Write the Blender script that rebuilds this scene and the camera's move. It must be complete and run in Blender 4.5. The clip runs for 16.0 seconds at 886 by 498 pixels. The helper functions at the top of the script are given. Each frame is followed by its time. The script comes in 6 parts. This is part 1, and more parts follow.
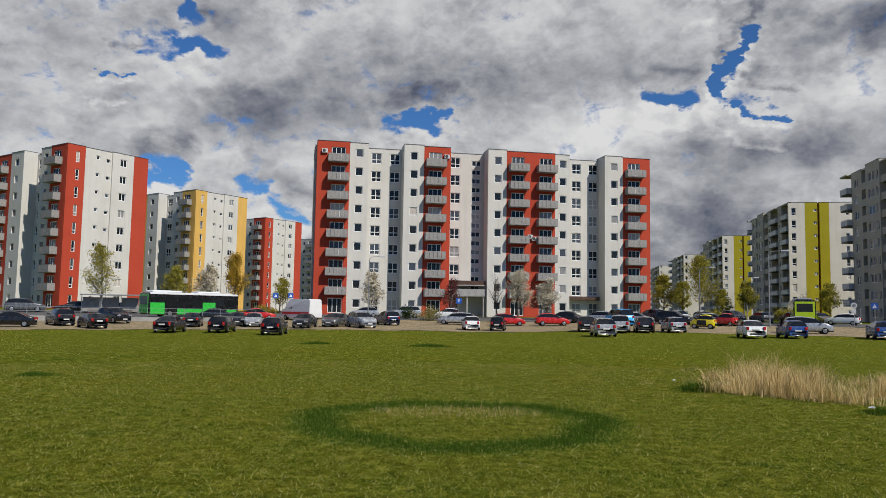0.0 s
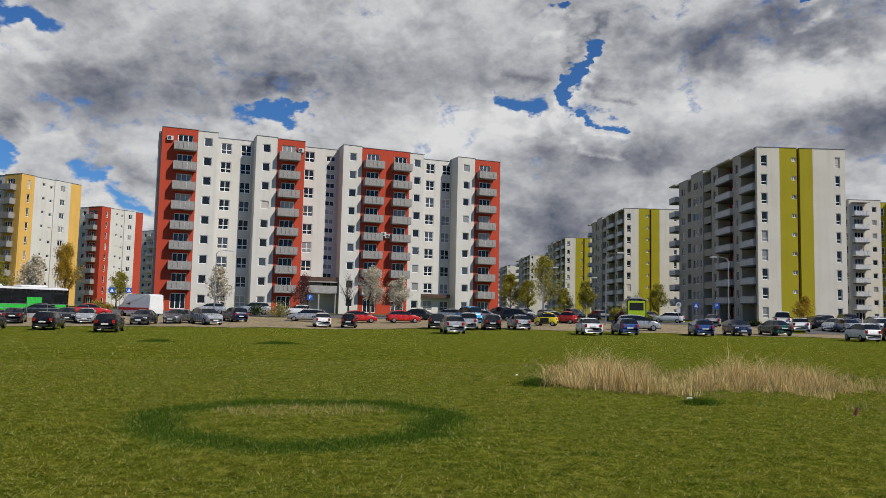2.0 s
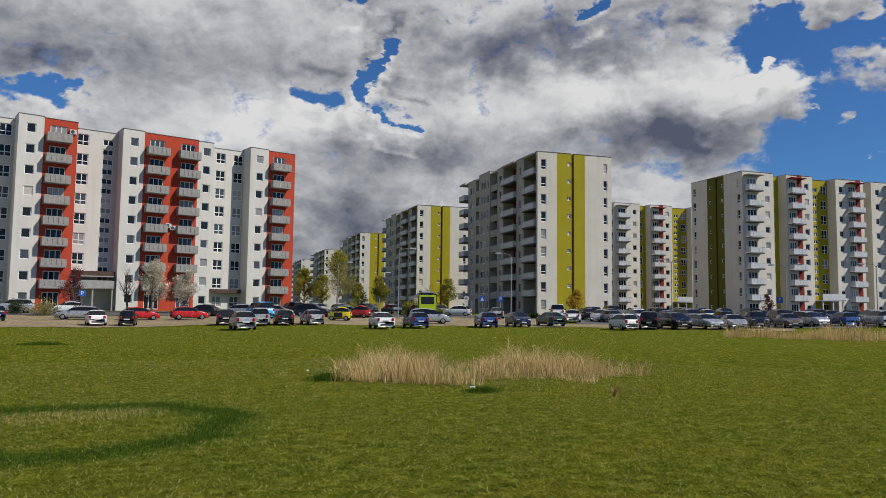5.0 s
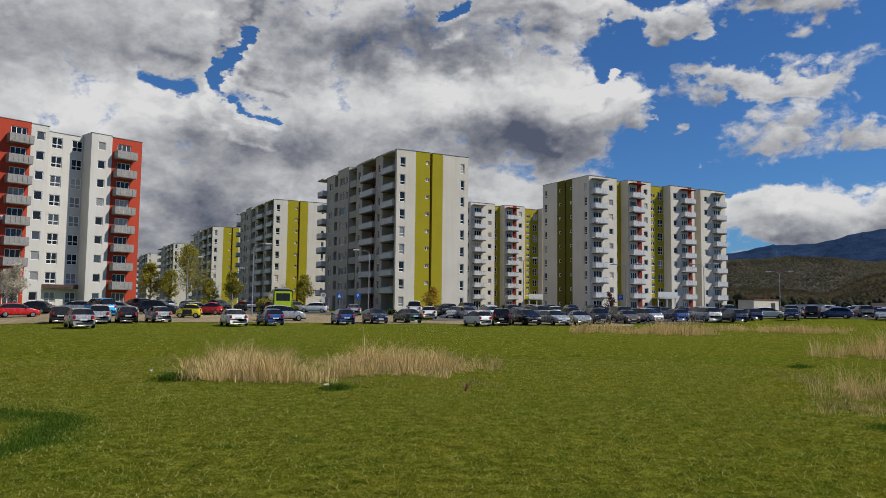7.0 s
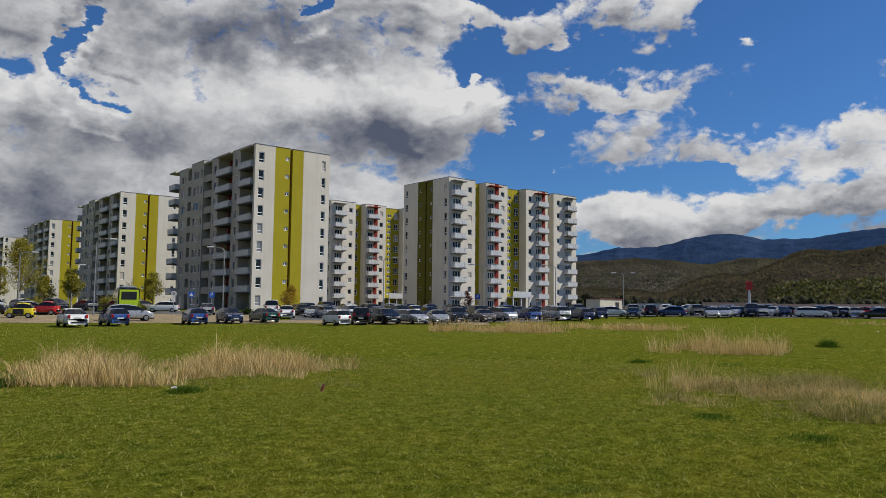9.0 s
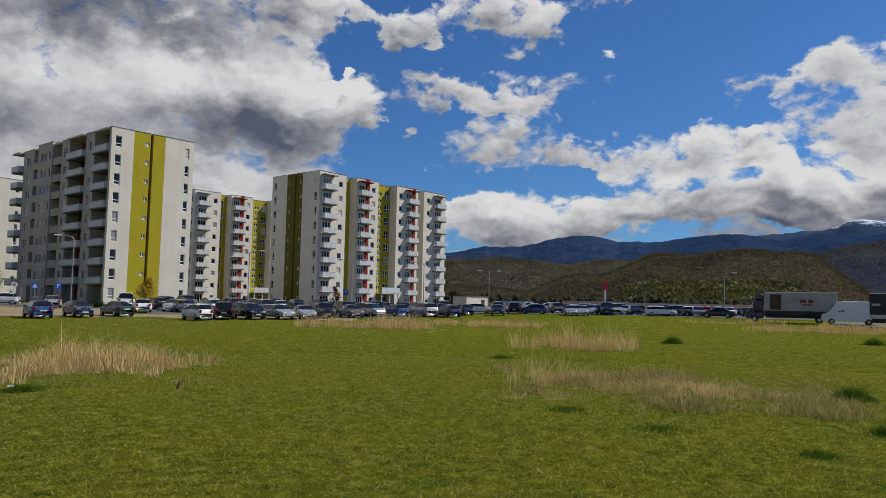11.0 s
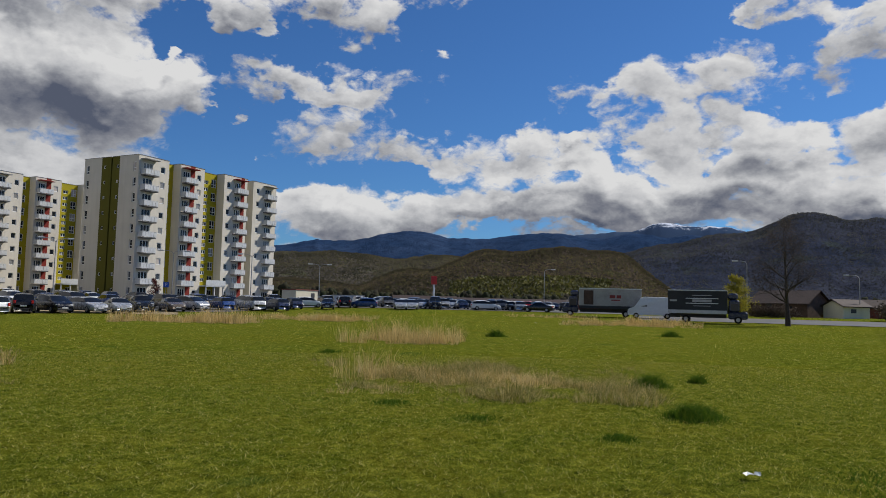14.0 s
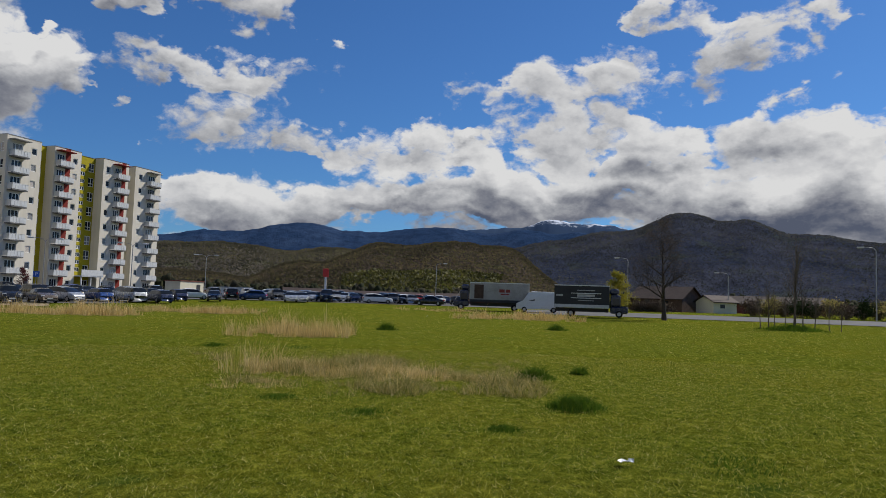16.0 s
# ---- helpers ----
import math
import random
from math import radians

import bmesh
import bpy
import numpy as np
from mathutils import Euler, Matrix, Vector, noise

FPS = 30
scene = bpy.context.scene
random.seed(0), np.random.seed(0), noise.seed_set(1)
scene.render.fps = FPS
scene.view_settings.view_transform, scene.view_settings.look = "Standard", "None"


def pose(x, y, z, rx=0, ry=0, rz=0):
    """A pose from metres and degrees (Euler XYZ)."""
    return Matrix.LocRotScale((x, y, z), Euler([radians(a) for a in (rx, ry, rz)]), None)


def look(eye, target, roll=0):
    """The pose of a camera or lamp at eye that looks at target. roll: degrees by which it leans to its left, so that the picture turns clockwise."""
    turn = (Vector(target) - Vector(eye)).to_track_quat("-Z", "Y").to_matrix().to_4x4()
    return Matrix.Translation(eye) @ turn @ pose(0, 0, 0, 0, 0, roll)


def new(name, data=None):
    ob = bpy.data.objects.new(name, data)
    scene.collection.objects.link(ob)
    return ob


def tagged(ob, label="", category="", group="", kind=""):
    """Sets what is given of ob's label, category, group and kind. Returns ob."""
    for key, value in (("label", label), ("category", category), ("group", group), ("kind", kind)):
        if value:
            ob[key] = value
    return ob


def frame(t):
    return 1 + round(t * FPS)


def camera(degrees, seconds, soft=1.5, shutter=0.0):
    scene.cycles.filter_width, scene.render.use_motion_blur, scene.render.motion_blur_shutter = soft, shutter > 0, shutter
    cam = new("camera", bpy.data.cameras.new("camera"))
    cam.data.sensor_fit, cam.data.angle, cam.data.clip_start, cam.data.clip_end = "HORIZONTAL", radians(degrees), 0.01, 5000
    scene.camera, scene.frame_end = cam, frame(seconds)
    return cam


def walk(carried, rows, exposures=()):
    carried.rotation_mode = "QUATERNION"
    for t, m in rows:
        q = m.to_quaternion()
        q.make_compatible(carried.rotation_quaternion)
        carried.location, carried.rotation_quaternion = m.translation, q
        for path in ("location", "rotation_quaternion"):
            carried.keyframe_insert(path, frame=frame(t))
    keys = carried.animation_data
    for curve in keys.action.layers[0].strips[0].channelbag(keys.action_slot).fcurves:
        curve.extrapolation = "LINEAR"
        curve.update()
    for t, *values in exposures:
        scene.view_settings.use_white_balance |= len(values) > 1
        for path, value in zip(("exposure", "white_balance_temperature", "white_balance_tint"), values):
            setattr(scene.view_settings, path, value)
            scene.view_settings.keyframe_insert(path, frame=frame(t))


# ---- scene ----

# The camera turns about a person who stands in the field and holds it at arm's length.
cam = camera(61.41, 16.0, 0.75)
PATH = [
    (0.0, pose(-0.000, 0.260, 1.8, 94.778, -0.966, 0.000)),
    (0.5, pose(0.011, 0.260, 1.8, 94.776, -0.992, -2.525)),
    (1.0, pose(0.024, 0.259, 1.8, 94.779, -1.077, -5.376)),
    (1.5, pose(0.038, 0.257, 1.8, 94.740, -1.178, -8.295)),
    (2.0, pose(0.051, 0.255, 1.8, 94.771, -1.276, -11.276)),
    (2.5, pose(0.063, 0.252, 1.8, 94.795, -1.278, -14.102)),
    (3.0, pose(0.076, 0.249, 1.8, 94.788, -1.163, -16.896)),
    (3.5, pose(0.087, 0.245, 1.8, 94.748, -1.001, -19.622)),
    (4.0, pose(0.098, 0.241, 1.8, 94.721, -0.790, -22.133)),
    (6.5, pose(0.148, 0.213, 1.8, 94.506, -0.719, -34.822)),
    (7.0, pose(0.159, 0.205, 1.8, 94.503, -0.645, -37.785)),
    (7.5, pose(0.168, 0.198, 1.8, 94.529, -0.612, -40.354)),
    (8.0, pose(0.177, 0.190, 1.8, 94.545, -0.587, -43.028)),
    (8.5, pose(0.186, 0.181, 1.8, 94.564, -0.612, -45.812)),
    (9.0, pose(0.195, 0.172, 1.8, 94.551, -0.591, -48.466)),
    (11.5, pose(0.227, 0.127, 1.8, 94.372, -1.378, -60.820)),
    (12.0, pose(0.232, 0.118, 1.8, 94.341, -1.482, -63.017)),
    (12.5, pose(0.236, 0.109, 1.8, 94.304, -1.512, -65.129)),
    (13.0, pose(0.240, 0.101, 1.8, 94.280, -1.516, -67.205)),
    (13.5, pose(0.243, 0.092, 1.8, 94.261, -1.463, -69.281)),
    (14.0, pose(0.246, 0.083, 1.8, 94.242, -1.436, -71.427)),
    (14.5, pose(0.249, 0.074, 1.8, 94.172, -1.467, -73.540)),
    (15.0, pose(0.252, 0.065, 1.8, 94.091, -1.529, -75.504)),
    (15.5, pose(0.254, 0.056, 1.8, 94.007, -1.715, -77.596)),
    (16.0, pose(0.256, 0.047, 1.8, 93.965, -1.834, -79.675)),
]
walk(cam, PATH)

# ---- sky, sun ----
SUN_AZ, SUN_EL = 135.0, 44.0          # degrees clockwise from +y, and above the horizon
world = bpy.data.worlds.new("sky")
scene.world = world
world.use_nodes = True


class Nodes:
    """Short hand for writing node trees."""

    def __init__(self, tree):
        self.tree = tree

    def add(self, kind, *links, operation="", use_clamp=False, data_type="", blend_type="", interpolation_type="", vector_type="", gradient_type=""):
        n = self.tree.nodes.new(kind)
        if operation:
            n.operation = operation
        if use_clamp:
            n.use_clamp = True
        if data_type:
            n.data_type = data_type
        if blend_type:
            n.blend_type = blend_type
        if interpolation_type:
            n.interpolation_type = interpolation_type
        if vector_type:
            n.vector_type = vector_type
        if gradient_type:
            n.gradient_type = gradient_type
        for i, s in enumerate(links):
            if s is None:
                continue
            if isinstance(s, (int, float, tuple)):
                n.inputs[i].default_value = s
            else:
                self.tree.links.new(s, n.inputs[i])
        return n

    def math(self, op, a, b=None, c=None, clamp=False):
        return self.add("ShaderNodeMath", a, b, c, operation=op, use_clamp=clamp).outputs[0]

    def noise(self, vec, scale, detail=4.0, rough=0.55, distort=0.0):
        n = self.add("ShaderNodeTexNoise", vec)
        n.inputs["Scale"].default_value = scale
        n.inputs["Detail"].default_value = detail
        n.inputs["Roughness"].default_value = rough
        n.inputs["Distortion"].default_value = distort
        return n.outputs["Fac"]

    def step(self, x, lo, hi, a=0.0, b=1.0):
        n = self.add("ShaderNodeMapRange", x, interpolation_type="SMOOTHSTEP")
        for i, v in enumerate((lo, hi, a, b)):
            n.inputs[i + 1].default_value = v
        return n.outputs[0]

    def mix(self, fac, a, b, blend="MIX"):
        n = self.add("ShaderNodeMix", data_type="RGBA", blend_type=blend)
        for socket, v in ((n.inputs[0], fac), (n.inputs[6], a), (n.inputs[7], b)):
            if isinstance(v, (int, float)):
                socket.default_value = v
            elif isinstance(v, tuple):
                socket.default_value = (*v, 1) if len(v) == 3 else v
            else:
                self.tree.links.new(v, socket)
        return n.outputs[2]


# Clouds: a field over (azimuth, elevation) in tens of degrees, of heaps and gaps roughened by noise.
def sky_group(name):
    g = bpy.data.node_groups.new(name, "ShaderNodeTree")
    g.interface.new_socket("Place", in_out="INPUT", socket_type="NodeSocketVector")
    g.interface.new_socket("Field", in_out="OUTPUT", socket_type="NodeSocketFloat")
    n = Nodes(g)
    place_in, out = n.add("NodeGroupInput").outputs[0], n.add("NodeGroupOutput")
    flat = n.add("ShaderNodeMapping", place_in)
    flat.inputs["Scale"].default_value = (1.0, 1.5, 1.0)
    warp = n.add("ShaderNodeTexNoise", flat.outputs[0])
    for key, value in (("Scale", 1.7), ("Detail", 5.0), ("Roughness", 0.55)):
        warp.inputs[key].default_value = value
    off = n.add("ShaderNodeVectorMath", warp.outputs["Color"], (0.5, 0.5, 0.5), operation="SUBTRACT").outputs[0]
    off = n.add("ShaderNodeVectorMath", off, (1.5, 0.8, 0.0), operation="MULTIPLY").outputs[0]
    bent = n.add("ShaderNodeVectorMath", place_in, off, operation="ADD").outputs[0]
    return g, n, place_in, out, flat.outputs[0], bent


def heap(n, bent, field, az, el, half_width, half_height, amount):
    """A soft round patch, added to the field."""
    m = n.add("ShaderNodeMapping", bent, vector_type="TEXTURE")
    m.inputs["Location"].default_value = (az / 10, el / 10, 0)
    m.inputs["Scale"].default_value = (half_width / 5.0, half_height / 5.0, 1)
    ball = n.add("ShaderNodeTexGradient", m.outputs[0], gradient_type="SPHERICAL")
    return n.math("MULTIPLY_ADD", ball.outputs["Fac"], amount, field)


cloud_group, N, g_in, g_out, flat, bent = sky_group("cloud_field")
puff_place = N.add("ShaderNodeVectorMath", N.add("ShaderNodeVectorMath", bent, (1.0, 1.5, 1.0), operation="MULTIPLY").outputs[0], (3.0, 7.0, 0.0), operation="ADD").outputs[0]
field = N.math("MULTIPLY_ADD", N.noise(flat, 0.9, 3.0, 0.5), 0.9, -0.45)
field = N.math("ADD", field, N.math("MULTIPLY_ADD", N.noise(flat, 4.2, 9.0, 0.62, 0.3), 1.05, -0.525))
for scale_, amount_ in ((2.6, 0.55), (6.5, 0.26), (15.0, 0.12)):
    puffs = N.add("ShaderNodeTexVoronoi", puff_place)
    puffs.feature = "SMOOTH_F1"
    for key, value in (("Scale", scale_), ("Detail", 0.0), ("Smoothness", 0.25)):
        puffs.inputs[key].default_value = value
    field = N.math("ADD", field, N.math("MULTIPLY_ADD", puffs.outputs["Distance"], -amount_, amount_ * 0.42))
axis = N.add("ShaderNodeSeparateXYZ", g_in)
# heavy cloud to the north, clearing to the east
field = N.math("ADD", field, N.step(axis.outputs[0], -5.3, -4.5, -0.46, 0.46))
# unseen west and overhead sky, cleared to weaken the fill on shaded walls
field = N.math("ADD", field, N.step(axis.outputs[0], 4.0, 7.0, 0.0, -0.6))
field = N.math("ADD", field, N.step(axis.outputs[1], 2.8, 4.5, 0.0, -0.30))
field = N.math("ADD", field, N.step(axis.outputs[1], 0.70, 1.05, 0.50, 0.0))


def cloud(*place_and_size):
    """A heap of cloud, or a gap where the amount is negative."""
    global field
    field = heap(N, bent, field, *place_and_size)


cloud(18.1, 21.2, 0.9, 0.9, -1.10)
cloud(20.6, 18.7, 1.3, 0.5, -1.10)
cloud(24.8, 16.1, 0.3, 0.3, -1.00)
cloud(21.1, 9.1, 0.9, 1.2, -1.20)
cloud(12.8, 7.8, 1.7, 0.9, -1.20)
cloud(2.0, 13.5, 1.5, 0.5, -1.10)
cloud(-17.6, 16.3, 1.3, 0.7, -1.20)
cloud(-22.0, 17.9, 0.5, 1.2, -1.10)
cloud(-22.4, 14.9, 0.5, 0.3, -1.00)
cloud(31.3, 14.0, 0.3, 0.3, -0.90)
cloud(-21.3, 22.8, 0.8, 0.3, -1.00)
cloud(-48.5, 18.3, 1.8, 1.4, -0.70)
cloud(-40.8, 21.8, 0.8, 0.3, -0.80)
cloud(-56.0, 12.3, 0.9, 1.6, -0.90)
cloud(-40.5, 22.1, 0.7, 0.5, -0.90)
cloud(-55.7, 12.1, 0.9, 1.4, -0.80)
cloud(-60.8, 9.8, 2.8, 1.0, -0.90)
cloud(-76.8, 9.6, 1.5, 0.6, -0.80)
cloud(-68.6, 9.6, 1.4, 0.5, -0.50)
cloud(-87.1, 10.2, 1.8, 0.6, -0.60)
cloud(-45.3, 15.2, 5.0, 2.4, 0.75)
cloud(-51.1, 14.8, 3.9, 1.6, 0.90)
cloud(-47.5, 22.5, 4.6, 0.5, 0.90)
cloud(-48.8, 17.5, 1.0, 0.3, 0.90)
cloud(-55.5, 20.5, 1.4, 0.8, 0.95)
cloud(-62.8, 12.9, 4.0, 2.4, 0.95)
cloud(-60.5, 16.0, 3.8, 0.7, 0.80)
cloud(-65.8, 16.1, 3.9, 1.0, 0.90)
cloud(-61.8, 17.7, 3.2, 0.6, 0.55)
cloud(-48.4, 17.3, 1.0, 0.3, 0.80)
cloud(-55.3, 20.5, 1.5, 0.9, 0.95)
cloud(-61.7, 22.1, 8.1, 0.9, 0.95)
cloud(-65.3, 20.4, 2.1, 0.8, 0.90)
cloud(-70.0, 18.9, 0.8, 0.6, 0.85)
cloud(-72.5, 11.1, 4.1, 1.4, 0.95)
cloud(-77.8, 13.2, 2.1, 0.9, 0.95)
cloud(-74.3, 7.7, 2.9, 0.9, 0.90)
cloud(-81.7, 9.8, 4.2, 2.1, 0.95)
cloud(-84.5, 15.9, 3.2, 1.0, 0.95)
cloud(-87.6, 13.9, 3.3, 1.6, 0.95)
cloud(-91.6, 17.2, 3.8, 1.5, 0.95)
cloud(-89.1, 11.7, 1.5, 1.1, 0.80)
cloud(-94.7, 12.6, 1.9, 1.0, 0.95)
cloud(-93.6, 10.2, 2.9, 0.9, 0.90)
cloud(-80.9, 12.7, 0.9, 0.5, 0.80)
cloud(-90.1, 8.5, 5.5, 1.3, 0.70)
cloud(-62.1, 8.4, 3.4, 1.5, 0.80)
cloud(-67.8, 6.8, 7.9, 0.9, 0.80)
cloud(-82.6, 6.9, 8.3, 0.7, 0.75)
cloud(-103.1, 18.6, 3.3, 1.3, 0.95)
cloud(-100.4, 20.7, 5.5, 0.8, 0.90)
cloud(-94.1, 21.1, 0.9, 0.5, 0.80)
cloud(-105.1, 15.8, 3.0, 0.6, 0.90)
cloud(-100.0, 12.6, 6.2, 1.5, 1.00)
cloud(-106.1, 11.6, 4.0, 1.8, 1.00)
cloud(-95.4, 10.1, 3.1, 0.7, 0.90)
cloud(-104.0, 8.5, 3.8, 1.1, 0.95)
cloud(-101.8, 7.0, 5.9, 1.1, 0.90)
cloud(-108.2, 19.9, 1.3, 0.5, 0.80)
cloud(-85.0, 9.0, 4.6, 1.5, 0.80)
cloud(-81.0, 12.7, 1.0, 0.6, 0.80)
cloud(-107.5, 6.8, 5.0, 3.0, 0.95)
cloud_group.links.new(field, g_out.inputs[0])

# The clouds' own shade: grey bellies and bright crowns.
shade_group, B, b_in, b_out, b_flat, b_bent = sky_group("cloud_shade")
shading = B.math("MULTIPLY_ADD", B.noise(b_flat, 1.7, 5.0, 0.5), 0.75, -0.375)


def shade(*place_and_size):
    """A dark belly of cloud, or a bright crown where the amount is positive."""
    global shading
    shading = heap(B, b_bent, shading, *place_and_size)


shade(10.1, 15.8, 10.6, 2.5, -0.22)
shade(15.9, 13.7, 5.3, 1.4, -0.11)
shade(1.3, 16.4, 6.2, 2.1, -0.13)
shade(27.0, 19.5, 7.8, 1.6, -0.11)
shade(29.4, 12.2, 2.0, 0.8, -0.09)
shade(28.4, 13.7, 3.8, 1.3, 0.18)
shade(19.7, 17.5, 4.3, 1.2, 0.13)
shade(15.8, 11.5, 4.5, 1.2, 0.16)
shade(16.5, 8.9, 4.0, 1.0, -0.09)
shade(6.6, 13.6, 2.6, 0.8, 0.18)
shade(-6.6, 13.5, 5.6, 1.0, 0.20)
shade(-0.3, 21.7, 13.2, 1.6, 0.06)
shade(-9.2, 18.8, 5.6, 1.6, -0.08)
shade(-13.9, 14.3, 5.4, 1.6, 0.19)
shade(-27.8, 19.4, 3.8, 1.6, -0.22)
shade(-27.0, 15.8, 3.9, 0.9, 0.17)
shade(-26.6, 11.9, 6.0, 1.8, -0.13)
shade(-18.7, 6.5, 5.1, 1.8, -0.28)
shade(-19.1, 9.0, 4.3, 1.1, -0.08)
shade(-19.6, 20.2, 3.6, 1.5, 0.07)
shade(-9.4, 20.4, 6.9, 1.6, 0.08)
shade(1.3, 17.3, 10.8, 1.7, -0.08)
shade(-32.2, 19.8, 6.3, 1.7, -0.20)
shade(-36.4, 20.3, 4.9, 1.3, -0.07)
shade(-23.2, 12.4, 3.1, 1.1, -0.20)
shade(-15.7, 13.9, 5.3, 1.5, 0.18)
shade(-28.8, 17.1, 3.9, 1.2, 0.11)
shade(-36.8, 16.0, 2.8, 1.0, 0.20)
shade(-44.5, 16.4, 2.3, 1.3, 0.22)
shade(-40.6, 9.5, 5.0, 1.4, -0.17)
shade(-41.8, 12.8, 4.2, 1.3, -0.13)
shade(-33.9, 13.4, 3.7, 1.2, 0.10)
shade(-19.3, 7.0, 3.9, 2.2, -0.22)
shade(-46.0, 20.3, 2.9, 1.2, 0.10)
shade(-36.5, 19.2, 8.4, 1.8, -0.18)
shade(-42.7, 18.8, 4.0, 1.2, -0.12)
shade(-36.1, 16.3, 4.9, 0.9, 0.14)
shade(-27.0, 13.4, 5.1, 1.5, -0.17)
shade(-42.3, 16.9, 3.5, 1.1, 0.20)
shade(-41.9, 13.8, 6.1, 1.7, -0.16)
shade(-50.9, 15.6, 2.5, 1.0, 0.20)
shade(-51.7, 13.1, 3.3, 1.0, -0.08)
shade(-11.5, 15.4, 4.3, 1.1, 0.14)
shade(-31.7, 13.9, 2.6, 1.3, 0.12)
shade(-17.4, 8.9, 6.5, 2.8, -0.17)
shade(-31.1, 21.8, 5.3, 0.9, 0.10)
shade(-42.7, 22.2, 2.7, 0.7, 0.08)
shade(-39.5, 18.5, 8.3, 1.2, -0.21)
shade(-37.5, 15.6, 3.8, 1.1, 0.16)
shade(-49.9, 14.6, 2.9, 1.6, 0.20)
shade(-51.7, 12.1, 4.6, 1.5, -0.13)
shade(-40.6, 12.4, 5.8, 1.9, -0.09)
shade(-60.1, 15.9, 3.1, 0.6, -0.16)
shade(-62.4, 12.0, 3.5, 1.3, -0.05)
shade(-72.5, 10.5, 4.7, 0.8, -0.13)
shade(-79.7, 8.4, 3.7, 0.8, -0.16)
shade(-82.9, 11.0, 3.2, 1.1, 0.12)
shade(-87.6, 14.9, 4.9, 1.6, 0.07)
shade(-90.8, 8.3, 6.0, 1.0, -0.12)
shade(-94.0, 11.7, 2.7, 0.7, -0.08)
shade(-102.6, 11.2, 5.8, 0.9, -0.13)
shade(-105.7, 12.9, 4.1, 0.8, 0.10)
shade(-105.0, 6.3, 6.2, 1.3, -0.33)
shade(-102.9, 7.9, 2.1, 0.6, 0.18)
shade(-86.7, 8.1, 4.7, 0.8, -0.13)
shade(-103.3, 18.4, 3.2, 1.0, 0.07)
shade(-78.0, 9.5, 26.0, 4.5, 0.07)
shade_group.links.new(shading, b_out.inputs[0])

W = Nodes(world.node_tree)
world.node_tree.nodes.clear()
ray = W.add("ShaderNodeTexCoord").outputs["Generated"]
xyz = W.add("ShaderNodeSeparateXYZ", W.add("ShaderNodeVectorMath", ray, operation="NORMALIZE").outputs[0])
azimuth = W.math("MULTIPLY", W.math("ARCTAN2", W.math("MULTIPLY", xyz.outputs[0], -1.0), xyz.outputs[1]), 18 / math.pi)
height = W.math("MULTIPLY", W.math("ARCSINE", xyz.outputs[2]), 18 / math.pi)
place = W.add("ShaderNodeCombineXYZ", azimuth, height).outputs[0]


def sky_at(group, dx, dy):
    g = W.tree.nodes.new("ShaderNodeGroup")
    g.node_tree = group
    v = W.add("ShaderNodeVectorMath", place, (dx, dy, 0.0), operation="ADD").outputs[0]
    W.tree.links.new(v, g.inputs[0])
    return g.outputs[0]


here = sky_at(cloud_group, 0, 0)
above, below = sky_at(cloud_group, -0.05, 0.20), sky_at(cloud_group, 0.05, -0.20)
rim = sky_at(cloud_group, -0.02, 0.045)
cover = W.step(here, -0.15, 0.25)
thick = W.step(here, 0.0, 0.75)
lit = W.math("MULTIPLY_ADD", W.math("SUBTRACT", below, above), 0.32, 0.69)
lit = W.math("ADD", lit, W.math("MULTIPLY", W.math("SUBTRACT", here, rim), 0.32))
lit = W.math("ADD", lit, W.math("MULTIPLY", thick, -0.17))
lit = W.math("ADD", lit, sky_at(shade_group, 0, 0))
ramp = W.add("ShaderNodeValToRGB", W.math("MULTIPLY_ADD", lit, 0.84, 0.10))
for _ in range(3):
    ramp.color_ramp.elements.new(0.5)
for stop, (at_, c) in zip(ramp.color_ramp.elements, ((0.04, (0.085, 0.10, 0.145)), (0.28, (0.205, 0.215, 0.25)), (0.50, (0.36, 0.37, 0.395)), (0.72, (0.54, 0.545, 0.56)), (0.98, (0.70, 0.70, 0.70)))):
    stop.position, stop.color = at_, (*c, 1)
cloud_colour = ramp.outputs[0]
sky = W.add("ShaderNodeTexSky")
sky.sky_type, sky.sun_disc = "NISHITA", False
sky.sun_elevation, sky.sun_rotation = radians(SUN_EL), radians(SUN_AZ)
sky.air_density, sky.dust_density, sky.ozone_density = 1.0, 0.3, 3.0
clear = W.mix(1.0, sky.outputs[0], (0.030, 0.055, 0.086), "MULTIPLY")
both = W.mix(cover, clear, cloud_colour)
ground_side = W.step(xyz.outputs[2], -0.03, 0.0)
both = W.mix(ground_side, (0.06, 0.07, 0.04), both)
back = W.add("ShaderNodeBackground", both)
W.tree.links.new(back.outputs[0], W.add("ShaderNodeOutputWorld").inputs[0])

sun = new("sun", bpy.data.lights.new("sun", "SUN"))
sun.data.energy, sun.data.angle, sun.data.color = 4.4, radians(0.6), (1.0, 0.94, 0.84)
a, e = radians(SUN_AZ), radians(SUN_EL)
sun.matrix_world = look((60 * math.sin(a), 60 * math.cos(a), 80), (60 * math.sin(a) - math.sin(a) * math.cos(e), 60 * math.cos(a) - math.cos(a) * math.cos(e), 80 - math.sin(e)))

